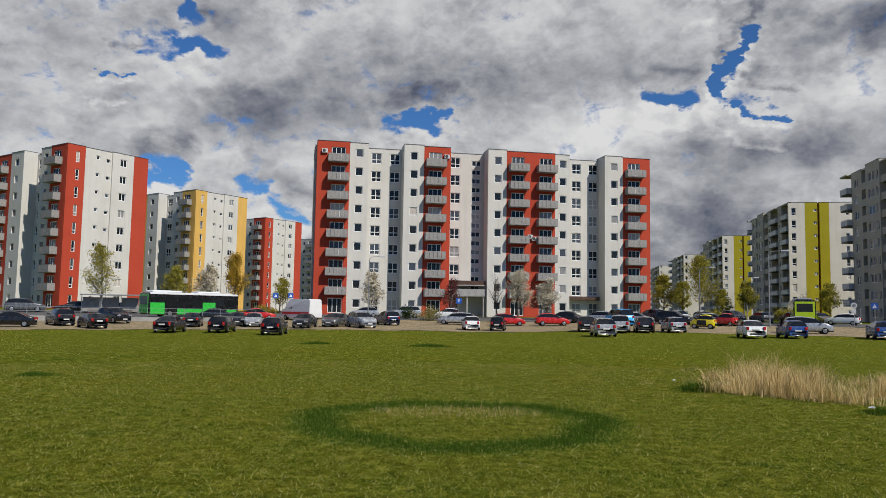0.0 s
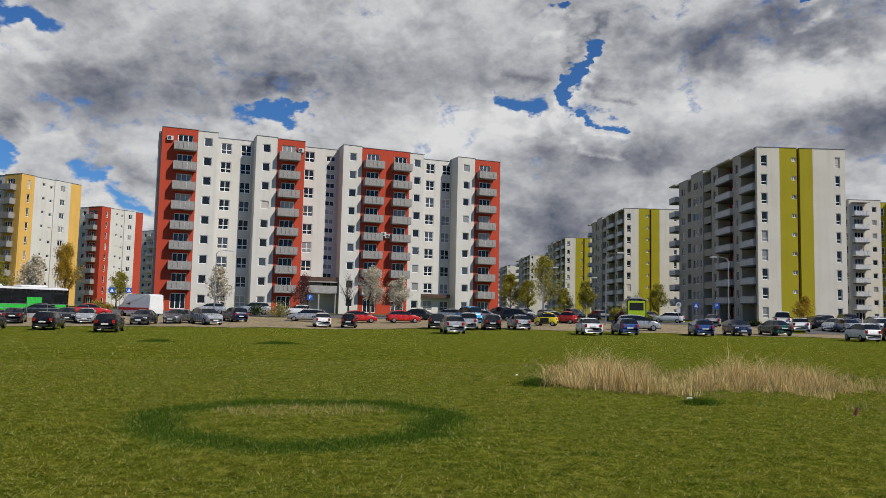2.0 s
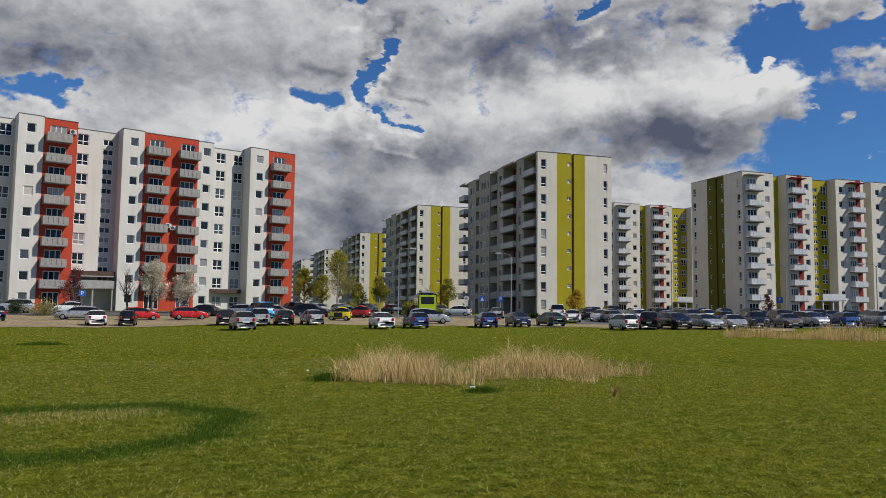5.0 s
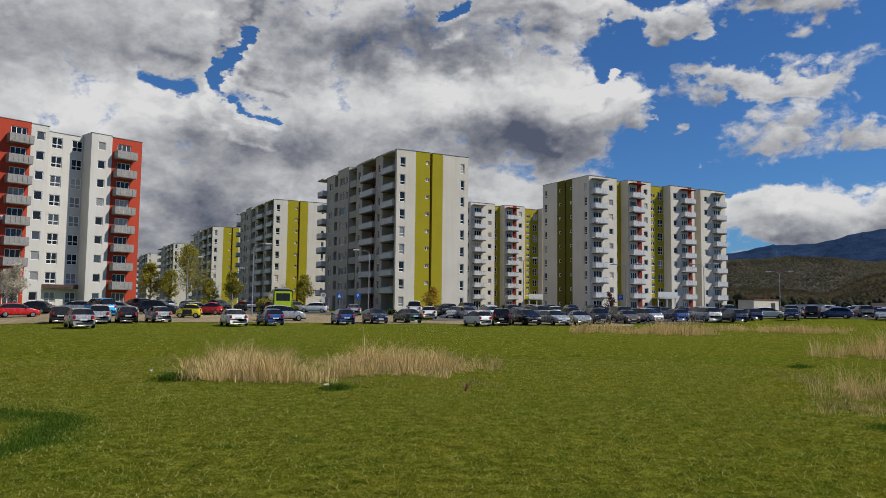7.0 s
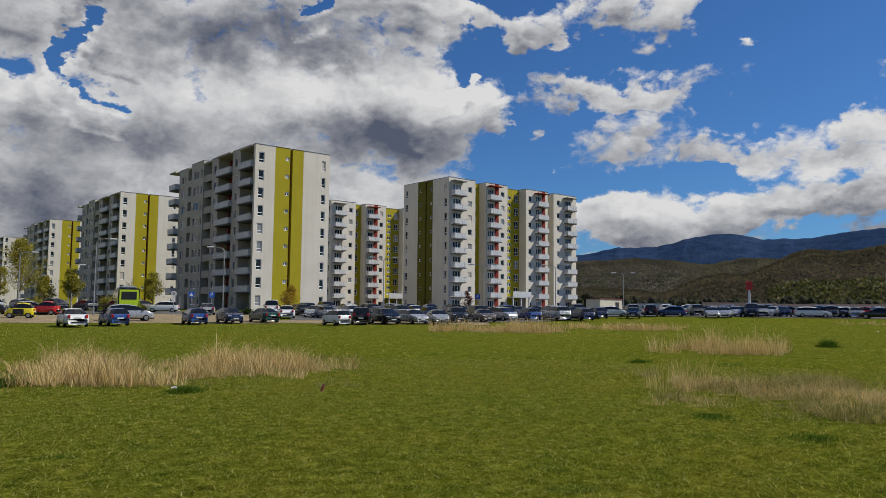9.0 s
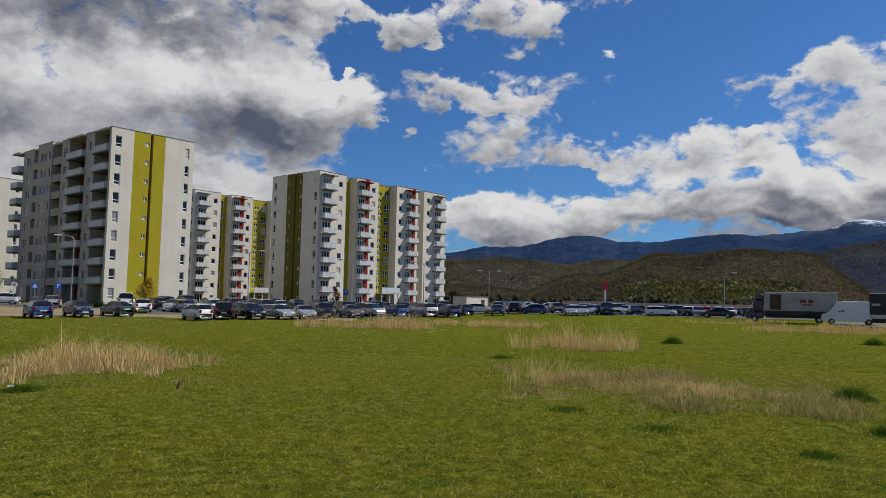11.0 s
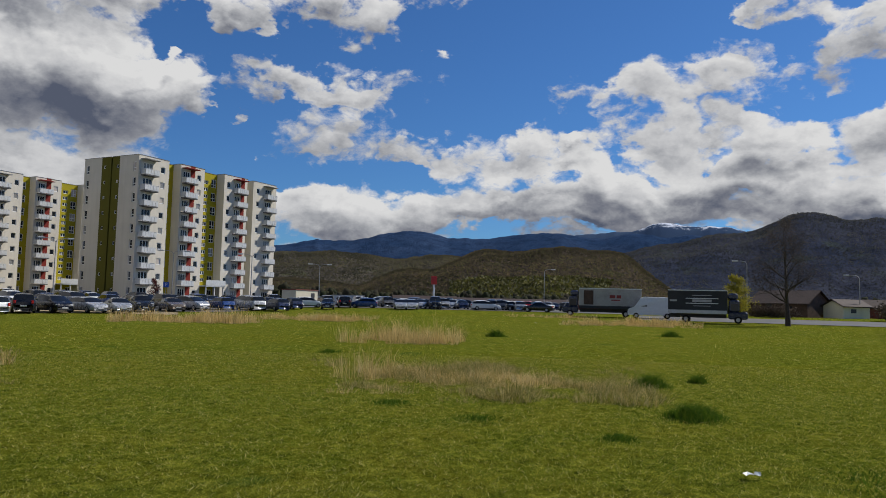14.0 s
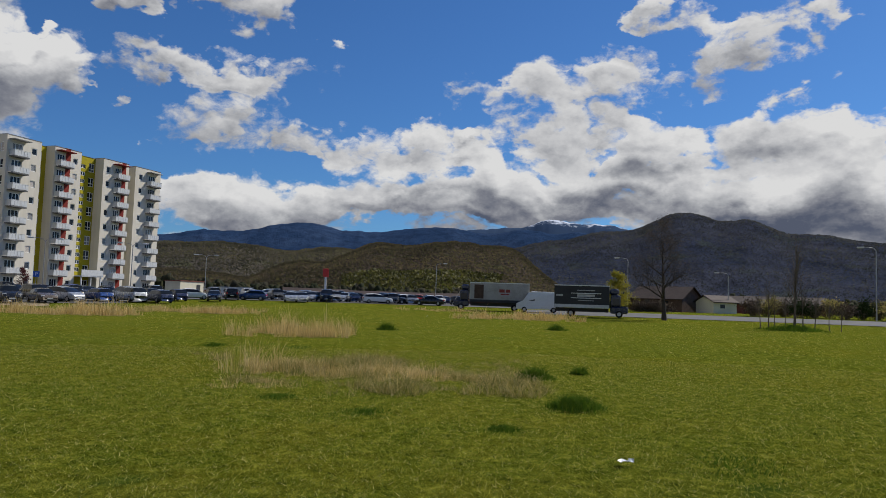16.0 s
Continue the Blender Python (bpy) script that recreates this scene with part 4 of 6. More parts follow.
def car_meshes(kind):
    length, width, wheel, line, (rear0, rear1, front1, front0) = CAR_KINDS[kind]
    xs = [p[0] * length for p in line]
    zs = [p[1] for p in line]
    stations = []
    for i in range(len(xs) - 1):
        n = 3 if xs[i + 1] - xs[i] > 0.4 else 1
        for j in range(n):
            stations.append((i, xs[i] + (xs[i + 1] - xs[i]) * j / n))
    stations.append((len(xs) - 1, xs[-1]))
    belt_at = max(zs[rear0], zs[front0]) - 0.03
    body, screens = Shape(), {k: Shape() for k in ("windscreen", "rear_window", "near_side_window", "off_side_window")}
    rows = []
    for seg, x in stations:
        top = float(np.interp(x, xs, zs))
        if rear1 <= seg < front1:                              # the roof is gently arched
            u = (x - xs[rear1]) / (xs[front1] - xs[rear1])
            top = zs[rear1] + (zs[front1] - zs[rear1]) * u + (zs[rear1 + 1] - (zs[rear1] + zs[front1]) / 2) * math.sin(math.pi * u)
        s = x / length
        plan = width / 2 * (1 - 0.20 * max(0, (0.10 - s) / 0.10) ** 2 - 0.28 * max(0, (s - 0.86) / 0.14) ** 2)
        belt = min(belt_at, top - 0.02)
        high = max(0.0, (top - belt) / (max(zs) - belt_at))
        roof_half = plan * (0.93 - 0.20 * high)
        pts = [(plan * 0.86, 0.20), (plan * 0.97, 0.30), (plan, 0.50), (plan, belt - 0.10), (plan * 0.955, belt),
               (roof_half, top - 0.09 * min(1, high + 0.1)), (roof_half * 0.80, top - 0.02 * min(1, high + 0.2)), (0.0, top)]
        rows.append((x, [(y, z) for y, z in pts] + [(-y, z) for y, z in reversed(pts[:-1])]))
    n = len(rows[0][1])
    k0 = len(body.v)
    for x, pts in rows:
        body.v += [(x - length / 2, y, z) for y, z in pts]
    for i in range(len(rows) - 1):
        seg = stations[i][0]
        for j in range(n - 1):
            q = (k0 + i * n + j, k0 + i * n + j + 1, k0 + (i + 1) * n + j + 1, k0 + (i + 1) * n + j)
            jj = min(j, n - 2 - j)
            target = None
            if rear0 <= seg < front0 and jj == 4:
                target = "near_side_window" if j == 4 else "off_side_window"
            elif rear0 <= seg < rear1 and jj > 4:
                target = "rear_window"
            elif front1 <= seg < front0 and jj > 4:
                target = "windscreen"
            if target:
                screens[target].quad([body.v[t] for t in q])
            else:
                body.f.append(q)
                body.m.append(1 if jj == 0 else 0)
    body.f.append(tuple(k0 + j for j in range(n)))
    body.f.append(tuple(k0 + (len(rows) - 1) * n + j for j in reversed(range(n))))
    body.m += [0, 0]
    out = {"body": body.mesh("body", PAINT["grey"], BLACK_PLASTIC, smooth=True)}
    for k, s in screens.items():
        bm = bmesh.new()
        me = s.mesh(k, CAR_GLASS, smooth=True)
        bm.from_mesh(me)
        bmesh.ops.remove_doubles(bm, verts=bm.verts, dist=0.001)
        bm.to_mesh(me)
        bm.free()
        out[k] = me
    tyre, rim = Shape(), Shape()
    tyre.tube([(0, -0.11, 0), (0, -0.09, 0), (0, 0.09, 0), (0, 0.11, 0)], [wheel - 0.04, wheel, wheel, wheel - 0.04], 18)
    rim.tube([(0, -0.118, 0), (0, -0.108, 0), (0, 0.108, 0), (0, 0.118, 0)], [wheel * 0.58, wheel * 0.64, wheel * 0.64, wheel * 0.58], 12)
    out["wheel"], out["rim"] = tyre.mesh("wheel", RUBBER, smooth=False), rim.mesh("rim", ALLOY)
    for name, mat, dims in (("headlight", LAMP_CLEAR, (0.05, 0.17, 0.075)), ("tail_light", LAMP_RED, (0.05, 0.10, 0.13)), ("number_plate", PLATE, (0.015, 0.26, 0.055)), ("mirror", BLACK_PLASTIC, (0.06, 0.09, 0.07)), ("bumper_insert", BLACK_PLASTIC, (0.03, 0.45, 0.05))):
        s = Shape()
        a, b, c = dims
        s.box(-a, a, -b, b, -c, c, 0, min(dims) * 0.4)
        out[name] = s.mesh(name, mat)
    return out, (length, width, wheel, xs, zs, belt_at, (rear0, rear1, front1, front0))


CAR_MESHES = {k: car_meshes(k) for k in CAR_KINDS}
CAR_WORDS = {"hatch": "hatchback", "mini": "small hatchback", "sedan": "saloon car", "wagon": "estate car", "suv": "off-road car", "mpv": "people carrier", "smart": "tiny two-seat car", "van": "delivery van"}
COLOUR_WORDS = {"dark": "anthracite", "sky": "bright blue", "brown": "bronze brown", "navy": "navy blue", "green": "dark green", "blue": "mid-blue", "grey": "dull grey"}


def park(kind, colour, az, r, turn, where="on the trodden edge of the field", detail=True):
    """A parked car. turn: 0 shows its tail, 180 its front, towards the field's middle."""
    meshes, (length, width, wheel, xs, zs, belt, (rear0, rear1, front1, front0)) = CAR_MESHES[kind]
    x, y, _ = at(az, r)
    car = thing("car", pose(x, y, foot(az, r) + 0.03, 0, 0, 90 + az + turn), f"{COLOUR_WORDS.get(colour, colour)} {CAR_WORDS[kind]} parked {where}", "car", "parked cars")
    body = part("body", meshes["body"], car)
    body.material_slots[0].link = "OBJECT"
    body.material_slots[0].material = PAINT[colour]
    for name in ("windscreen", "rear_window", "near_side_window", "off_side_window"):
        part(name.replace("near_", "").replace("off_", ""), meshes[name], car)
    for sx in (-0.5 + 0.185, 0.5 - 0.185):
        for sy in (-1, 1):
            w = part("wheel", meshes["wheel"], car, pose(sx * length, sy * (width / 2 - 0.105), wheel))
            if detail or r < 115:
                part("rim", meshes["rim"], w)
    if kind == "smart" and colour == "yellow":
        for sy in (-1, 1):
            s = Shape()
            s.box(-0.42, 0.55, sy * (width / 2 + 0.004) - 0.02, sy * (width / 2 + 0.004) + 0.02, 0.34, 0.92, 0, 0.015)
            part("door", s.mesh("door", PAINT["black"]), car, None, "black door panel")
    if not detail:
        return car
    for sy in (-1, 1):
        part("headlight", meshes["headlight"], car, pose(length * 0.462, sy * width * 0.34, zs[-3] - 0.13, 0, 8, sy * 14))
        part("tail_light", meshes["tail_light"], car, pose(-length / 2 + 0.03, sy * width * 0.36, belt - 0.16, 0, 0, -sy * 16))
        part("mirror", meshes["mirror"], car, pose(xs[front0] - length / 2 - 0.35, sy * (width / 2 + 0.05), belt + 0.05))
    part("number_plate", meshes["number_plate"], car, pose(-length / 2 - 0.004, 0, 0.62 if kind not in ("sedan",) else 0.70))
    part("number_plate", meshes["number_plate"], car, pose(length / 2 + 0.004, 0, 0.44))
    part("bumper", meshes["bumper_insert"], car, pose(-length / 2 - 0.01, 0, 0.36))
    part("bumper", meshes["bumper_insert"], car, pose(length / 2 + 0.0, 0, 0.30))
    return car


park("sedan", "black", 29.99, 80.2, 80)
park("suv", "dark", 26.99, 83.9, 15)
park("sedan", "black", 24.98, 78.5, 16)
park("suv", "black", 23.63, 89.1, -150)
park("sedan", "black", 19.90, 70.6, -18)
park("sedan", "dark", 18.38, 81.8, -6)
park("hatch", "black", 16.32, 69.8, -15)
park("hatch", "silver", 14.10, 81.4, 175)
park("hatch", "black", 12.59, 64.6, -10)
park("hatch", "dark", 15.28, 84.0, 178)
park("sedan", "dark", 10.39, 79.3, 166)
park("wagon", "grey", 8.15, 82.4, 161)
park("suv", "silver", 6.17, 80.5, -156)
park("mpv", "navy", 4.20, 88.1, 19)
park("wagon", "silver", -1.05, 91.1, 80)
park("hatch", "white", -2.14, 79.0, 4)
park("mini", "black", -4.20, 78.6, -4)
park("hatch", "red", -4.97, 90.3, -80)
park("hatch", "red", -8.27, 89.0, -80)
park("sedan", "navy", -9.60, 97.6, -80)
park("hatch", "dark", -10.83, 73.9, 0)
park("hatch", "silver", -12.01, 61.8, 8)
park("mpv", "silver", -13.25, 72.6, 0)
park("hatch", "dark", -14.95, 73.8, 5)
park("hatch", "silver", -17.04, 75.6, 14)
park("smart", "yellow", -19.11, 86.1, 80)
park("sedan", "white", -22.25, 67.1, 10)
park("hatch", "blue", -24.84, 69.5, 15)
park("mpv", "silver", -25.84, 80.0, -80)
park("hatch", "white", -28.02, 106.7, 80)
park("hatch", "blue", -30.19, 72.6, 12)
park("hatch", "navy", -32.62, 75.8, -162)
park("sedan", "green", -35.06, 78.0, 23)
park("sedan", "silver", -31.00, 97.8, 3)
park("van", "white", -35.60, 98.6, 0)
park("wagon", "white", -36.67, 89.4, 3)
park("hatch", "silver", -38.81, 92.7, 161)
park("mini", "white", -40.39, 71.4, 27)
park("suv", "black", -42.25, 74.7, 0)
park("mpv", "black", -44.04, 76.5, -155)
park("wagon", "silver", -46.12, 77.3, -151)
park("sedan", "silver", -48.02, 78.0, -166)
park("suv", "dark", -49.55, 81.5, -170)
park("sedan", "brown", -51.56, 84.1, -162)
park("mpv", "silver", -52.90, 87.7, -139)
park("hatch", "grey", -54.28, 100.4, -160)
park("hatch", "black", -55.53, 101.2, -177)
park("sedan", "silver", -57.39, 104.1, -80)
park("hatch", "black", -62.69, 100.1, 179)
park("sedan", "black", -78.65, 112.1, 80)
park("hatch", "white", -61.25, 106.4, -80)
park("suv", "black", -63.95, 108.6, 0)
park("hatch", "blue", -65.42, 109.9, 80)
park("wagon", "silver", -68.20, 107.1, 180)
park("wagon", "silver", -69.02, 108.3, 180)
park("hatch", "silver", -69.75, 115.0, 180)
park("van", "black", -70.83, 114.2, 180)
park("suv", "black", -71.87, 125.0, 0)
park("hatch", "dark", -73.27, 123.0, -80)
park("wagon", "white", -74.68, 114.0, -80)
park("wagon", "dark", -75.76, 116.2, -80)
park("hatch", "white", -76.94, 118.9, -80)
park("suv", "dark", -80.59, 167.6, 152)

# cars behind, in the street and in rows of the car park
dice = random.Random(7)
ROW_COLOURS = ["silver", "dark", "black", "white", "grey", "navy", "silver", "black", "white", "blue", "red", "grey", "brown", "black", "silver"]
ROW_KINDS = ["hatch", "sedan", "wagon", "suv", "mpv", "hatch", "sedan"]


def row(az0, az1, r, gap, turn, where, fill=0.9, depth=0.0):
    step = math.degrees(gap / r)
    az = az0
    while az > az1:
        if dice.random() < fill:
            park(dice.choice(ROW_KINDS), dice.choice(ROW_COLOURS), az + dice.uniform(-0.1, 0.1), r + dice.uniform(-0.5, 0.5) + depth * (az - az0) / (az1 - az0),
                 turn + dice.uniform(-5, 5) + (180 if dice.random() < 0.3 else 0), where, False)
        az -= step


row(-39.5, -60.0, 91.5, 3.1, 25, "in a row of the car park")
row(-37.5, -61.0, 99.0, 3.0, 25, "in a row of the car park")
row(-38.0, -59.0, 109.0, 3.0, 20, "in a row before the flats")
row(-61.0, -81.0, 122.0, 3.0, 170, "in the far car park", 0.85)
row(-60.0, -80.0, 134.0, 3.0, 10, "in the far car park", 0.9)
row(-64.0, -82.0, 150.0, 3.2, 10, "in the far car park", 0.8)
row(-62.5, -80.5, 117.0, 3.0, 12, "in the far car park", 0.8)
row(17.0, 9.0, 95.0, 5.2, 85, "along the street", 0.8)
row(-9.0, -22.0, 97.0, 4.6, 70, "along the street", 0.9)
row(-15.5, -27.0, 111.0, 3.6, 30, "before the flats", 0.85)
row(35.0, 23.0, 107.0, 5.5, 88, "along the street", 0.7)
row(9.0, -3.5, 104.0, 5.6, 88, "along the street before the flats", 0.7)
park("van", "sky", -13.2, 90.0, 22, "on the trodden strip")
park("smart", "red", -20.6, 95.0, 70, "on the trodden strip")


def wheels(parent, places, radius, half):
    for x in places:
        for sy in (-1, 1):
            t, h = Shape(), Shape()
            t.tube([(0, -0.15, 0), (0, -0.12, 0), (0, 0.12, 0), (0, 0.15, 0)], [radius - 0.05, radius, radius, radius - 0.05], 20)
            h.tube([(0, -0.16, 0), (0, 0.16, 0)], [radius * 0.55, radius * 0.55], 12)
            w = part("wheel", t.mesh("wheel", RUBBER), parent, pose(x, sy * (half - 0.14), radius))
            part("rim", h.mesh("rim", ALLOY), w)


def bus(az, r, turn, paint, label, lower=0.45):
    x, y, _ = at(az, r)
    b = thing("bus", pose(x, y, foot(az, r) + 0.06, 0, 0, 90 + az + turn), label, "bus")
    L, W, H = 12.0, 2.5, 2.95
    s = Shape()
    s.box(-L / 2, L / 2, -W / 2, W / 2, 0.32, H, 0, 0.16)
    part("body", s.mesh("body", PAINT["black"]), b)
    for sy in (-1, 1):
        for a, c, top in ((-L / 2 + 0.2, -4.0, 1.75), (-2.4, 0.9, 1.05), (0.95, 2.7, 1.85), (4.3, L / 2 - 0.3, 1.0)):
            p = Shape()
            yy = sy * (W / 2 + 0.012)
            p.box(a, c, yy - 0.02, yy + 0.02, 0.36, top, 0, 0.015)
            part("side_panel", p.mesh("side_panel", PAINT[paint]), b)
        for i in range(7):
            p = Shape()
            yy = sy * (W / 2 + 0.006)
            a = -L / 2 + 0.5 + i * 1.6
            p.box(a, a + 1.45, yy - 0.015, yy + 0.015, 1.35, 2.45, 0, 0.01)
            part("window", p.mesh("window", CAR_GLASS), b)
    for x0, x1, w in ((-L / 2 + 0.6, -1.6, 0.9), (0.4, 3.6, 0.9)):
        p = Shape()
        p.box(x0, x1, -w, w, H - 0.02, H + 0.28, 0, 0.12)
        part("roof_unit", p.mesh("roof_unit", WHITE_PAINT if paint == "busgreen" else METAL), b)
    if paint == "busgreen":
        p = Shape()
        p.box(-L / 2 + 0.15, L / 2 - 0.15, -W / 2 - 0.01, W / 2 + 0.01, H - 0.24, H + 0.03, 0, 0.05)
        part("roof", p.mesh("roof", WHITE_PAINT), b)
    p = Shape()
    p.box(-L / 2 - 0.03, -L / 2 + 0.02, -W / 2 + 0.12, W / 2 - 0.12, 0.5, 2.75, 0, 0.01)
    part("rear_panel", p.mesh("rear_panel", PAINT[paint]), b)
    p = Shape()
    p.box(-L / 2 - 0.05, -L / 2 - 0.02, -W / 2 + 0.35, W / 2 - 0.35, 1.5, 2.5, 0, 0.005)
    part("rear_window", p.mesh("rear_window", CAR_GLASS), b)
    p = Shape()
    p.box(L / 2 - 0.02, L / 2 + 0.03, -W / 2 + 0.15, W / 2 - 0.15, 1.0, 2.6, 0, 0.01)
    part("windscreen", p.mesh("windscreen", CAR_GLASS), b)
    wheels(b, (-3.3, 3.5), 0.48, W / 2)
    return b


bus(18.6, 99.0, -62, "busgreen", "green and black city bus with a white roof at its stop")
bus(-25.5, 109.0, 4, "lime", "black and lime-green city bus on the street")


def box_truck(az, r, turn, label, length, box_mat, band_mat, cab, marks):
    x, y, _ = at(az, r)
    t = thing("box_truck", pose(x, y, foot(az, r) + 0.06, 0, 0, 90 + az + turn), label, "truck")
    L, W = length, 2.45
    s = Shape()
    s.box(-L / 2, L / 2 - 2.1, -W / 2, W / 2, 1.0, 3.55, 0, 0.03)
    box = part("box_body", s.mesh("box_body", box_mat), t)
    for sy in (-1, 1):
        s = Shape()
        s.box(-L / 2 + 0.02, L / 2 - 2.12, sy * (W / 2 + 0.015) - 0.02, sy * (W / 2 + 0.015) + 0.02, 1.0, 1.38)
        part("side_board", s.mesh("side_board", band_mat), box)
        s = Shape()
        s.box(-L / 2, L / 2 - 2.1, sy * W / 2 - 0.03, sy * W / 2 + 0.03, 3.50, 3.60)
        part("top_rail", s.mesh("top_rail", WHITE_PAINT), box)
        for a, b, c, d, mat in marks:
            s = Shape()
            s.box(-L / 2 + a, -L / 2 + b, sy * (W / 2 + 0.012) - 0.008, sy * (W / 2 + 0.012) + 0.008, c, d)
            part("lettering_bar", s.mesh("lettering_bar", mat), box)
    s = Shape()
    for x0, x1, z0, z1 in ((L / 2 - 2.0, L / 2 - 0.02, 0.45, 1.25), (L / 2 - 1.95, L / 2 - 0.85, 1.25, 2.55)):
        s.box(x0, x1, -1.02, 1.02, z0, z1, 0, 0.14)
    cab_ob = part("cab", s.mesh("cab", PAINT[cab]), t)
    s = Shape()
    s.quad(((L / 2 - 0.83, -0.86, 2.40), (L / 2 - 0.20, -0.92, 1.28), (L / 2 - 0.20, 0.92, 1.28), (L / 2 - 0.83, 0.86, 2.40)))
    s.quad(((L / 2 - 0.83, -0.86, 2.40), (L / 2 - 0.83, 0.86, 2.40), (L / 2 - 0.9, 0.86, 1.26), (L / 2 - 0.9, -0.86, 1.26)))
    part("windscreen", s.mesh("windscreen", CAR_GLASS), cab_ob)
    for sy in (-1, 1):
        s = Shape()
        yy = sy * 1.03
        s.box(L / 2 - 1.75, L / 2 - 0.95, yy - 0.015, yy + 0.015, 1.40, 2.15)
        part("side_window", s.mesh("side_window", CAR_GLASS), cab_ob)
        s = Shape()
        s.box(L / 2 - 0.05, L / 2 + 0.02, sy * 0.75 - 0.15, sy * 0.75 + 0.15, 0.85, 1.0)
        part("headlight", s.mesh("headlight", LAMP_CLEAR), cab_ob)
    s = Shape()
    s.box(-L / 2 + 0.1, L / 2 - 2.2, -0.45, 0.45, 0.55, 0.98)
    part("chassis", s.mesh("chassis", BLACK_PLASTIC), t)
    s = Shape()
    s.box(L / 2 - 2.08, L / 2 - 1.0, -0.9, 0.9, 2.57, 3.3, 0, 0.2)
    part("air_deflector", s.mesh("air_deflector", PAINT[cab]), cab_ob)
    wheels(t, (-L / 2 + 1.9, L / 2 - 1.0), 0.40, 1.1)
    return t


GREY_TARP = speckled("grey_tarpaulin", (0.42, 0.40, 0.375), 0.8, 0.25, 0.7)
BLACK_TARP = speckled("black_tarpaulin", (0.028, 0.030, 0.034), 0.8, 0.3, 0.6)
DULL_RED = speckled("faded_red_print", (0.30, 0.05, 0.04), 3.0, 0.3, 0.7)
box_truck(-83.35, 98.0, 90, "navy-cabbed lorry with a grey tarpaulin body", 9.8, GREY_TARP, BLACK_TARP, "navy",
          [(3.2, 3.9, 2.35, 2.75, DULL_RED), (2.5, 3.05, 2.35, 2.75, DULL_RED), (2.6, 3.7, 2.05, 2.2, DULL_RED), (5.9, 7.1, 1.5, 3.3, WOOD_BROWN)])
box_truck(-90.85, 88.5, -92, "black box lorry with white lettering bars and side boards", 8.3, BLACK_TARP, RAIL_WHITE, "navy",
          [(1.9, 5.3, 2.62, 2.70, WHITE_PAINT), (2.6, 4.6, 2.25, 2.55, METAL), (1.9, 5.3, 2.08, 2.16, WHITE_PAINT), (2.6, 4.6, 2.95, 3.04, METAL), (2.7, 4.5, 1.80, 1.87, METAL), (0.2, 0.95, 2.3, 2.5, METAL)])


def cargo_van(az, r, turn, paint, label, stripe=None):
    x, y, _ = at(az, r)
    v = thing("van", pose(x, y, foot(az, r) + 0.05, 0, 0, 90 + az + turn), label, "van")
    prof = ((-2.8, 0.4), (-2.85, 0.9), (-2.80, 2.45), (-2.6, 2.58), (0.9, 2.62), (1.35, 2.45), (2.05, 1.45), (2.75, 1.15), (2.9, 0.8), (2.85, 0.4))
    s = Shape()
    n = len(prof)
    widths = [(-0.98, 0), (-0.80, 1), (0.80, 1), (0.98, 0)]
    for y0, inner in widths:
        s.v += [(px_ * (0.99 if inner else 1), y0 * (0.92 if z > 1.5 and not inner else 1), z + (0.03 if inner and z > 2 else 0)) for px_, z in prof]
    for j in range(3):
        for i in range(n):
            k = (i + 1) % n
            s.f.append((j * n + i, j * n + k, (j + 1) * n + k, (j + 1) * n + i))
            s.m.append(0)
    s.f += [tuple(reversed(range(n))), tuple(range(3 * n, 4 * n))]
    s.m += [0, 0]
    part("body", s.mesh("body", PAINT[paint]), v)
    s = Shape()
    s.quad(((1.38, -0.78, 2.43), (2.06, -0.82, 1.49), (2.06, 0.82, 1.49), (1.38, 0.78, 2.43)))
    part("windscreen", s.mesh("windscreen", CAR_GLASS), v, pose(0.03, 0, 0.03))
    for sy in (-1, 1):
        s = Shape()
        s.quad(((0.55, sy * 0.965, 1.45), (1.85, sy * 0.965, 1.45), (1.35, sy * 0.915, 2.2), (0.55, sy * 0.915, 2.2)))
        part("side_window", s.mesh("side_window", CAR_GLASS), v)
        s = Shape()
        s.box(2.72, 2.86, sy * 0.72 - 0.14, sy * 0.72 + 0.14, 0.92, 1.10, 0, 0.02)
        part("headlight", s.mesh("headlight", LAMP_CLEAR), v)
        if stripe:
            s = Shape()
            s.box(-2.7, 2.6, sy * 0.985 - 0.01, sy * 0.985 + 0.01, 0.75, 1.05)
            part("stripe", s.mesh("stripe", stripe), v)
    wheels(v, (-1.85, 1.85), 0.35, 0.98)
    return v


cargo_van(-86.95, 97.0, 92, "white", "white panel van parked between two lorries")
cargo_van(10.7, 95.0, 38, "white", "white ambulance van with a red stripe", BRIGHT_RED)

# ---- hills ----
def piece_mesh(name, verts, faces, mat):
    """A mesh from numpy arrays: verts (n, 3), faces (m, k)."""
    me = bpy.data.meshes.new(name)
    k = faces.shape[1]
    me.vertices.add(len(verts))
    me.vertices.foreach_set("co", np.asarray(verts, dtype=np.float32).ravel())
    me.loops.add(faces.size)
    me.loops.foreach_set("vertex_index", faces.ravel().astype(np.int32))
    me.polygons.add(len(faces))
    me.polygons.foreach_set("loop_start", np.arange(0, faces.size, k, dtype=np.int32))
    me.polygons.foreach_set("loop_total", np.full(len(faces), k, dtype=np.int32))
    me.materials.append(mat)
    me.update(calc_edges=True)
    return me


def fractal(x, y, scale, seed):
    return sum(0.5 ** i * noise.noise((x * scale * 2 ** i, y * scale * 2 ** i, seed)) for i in range(5))


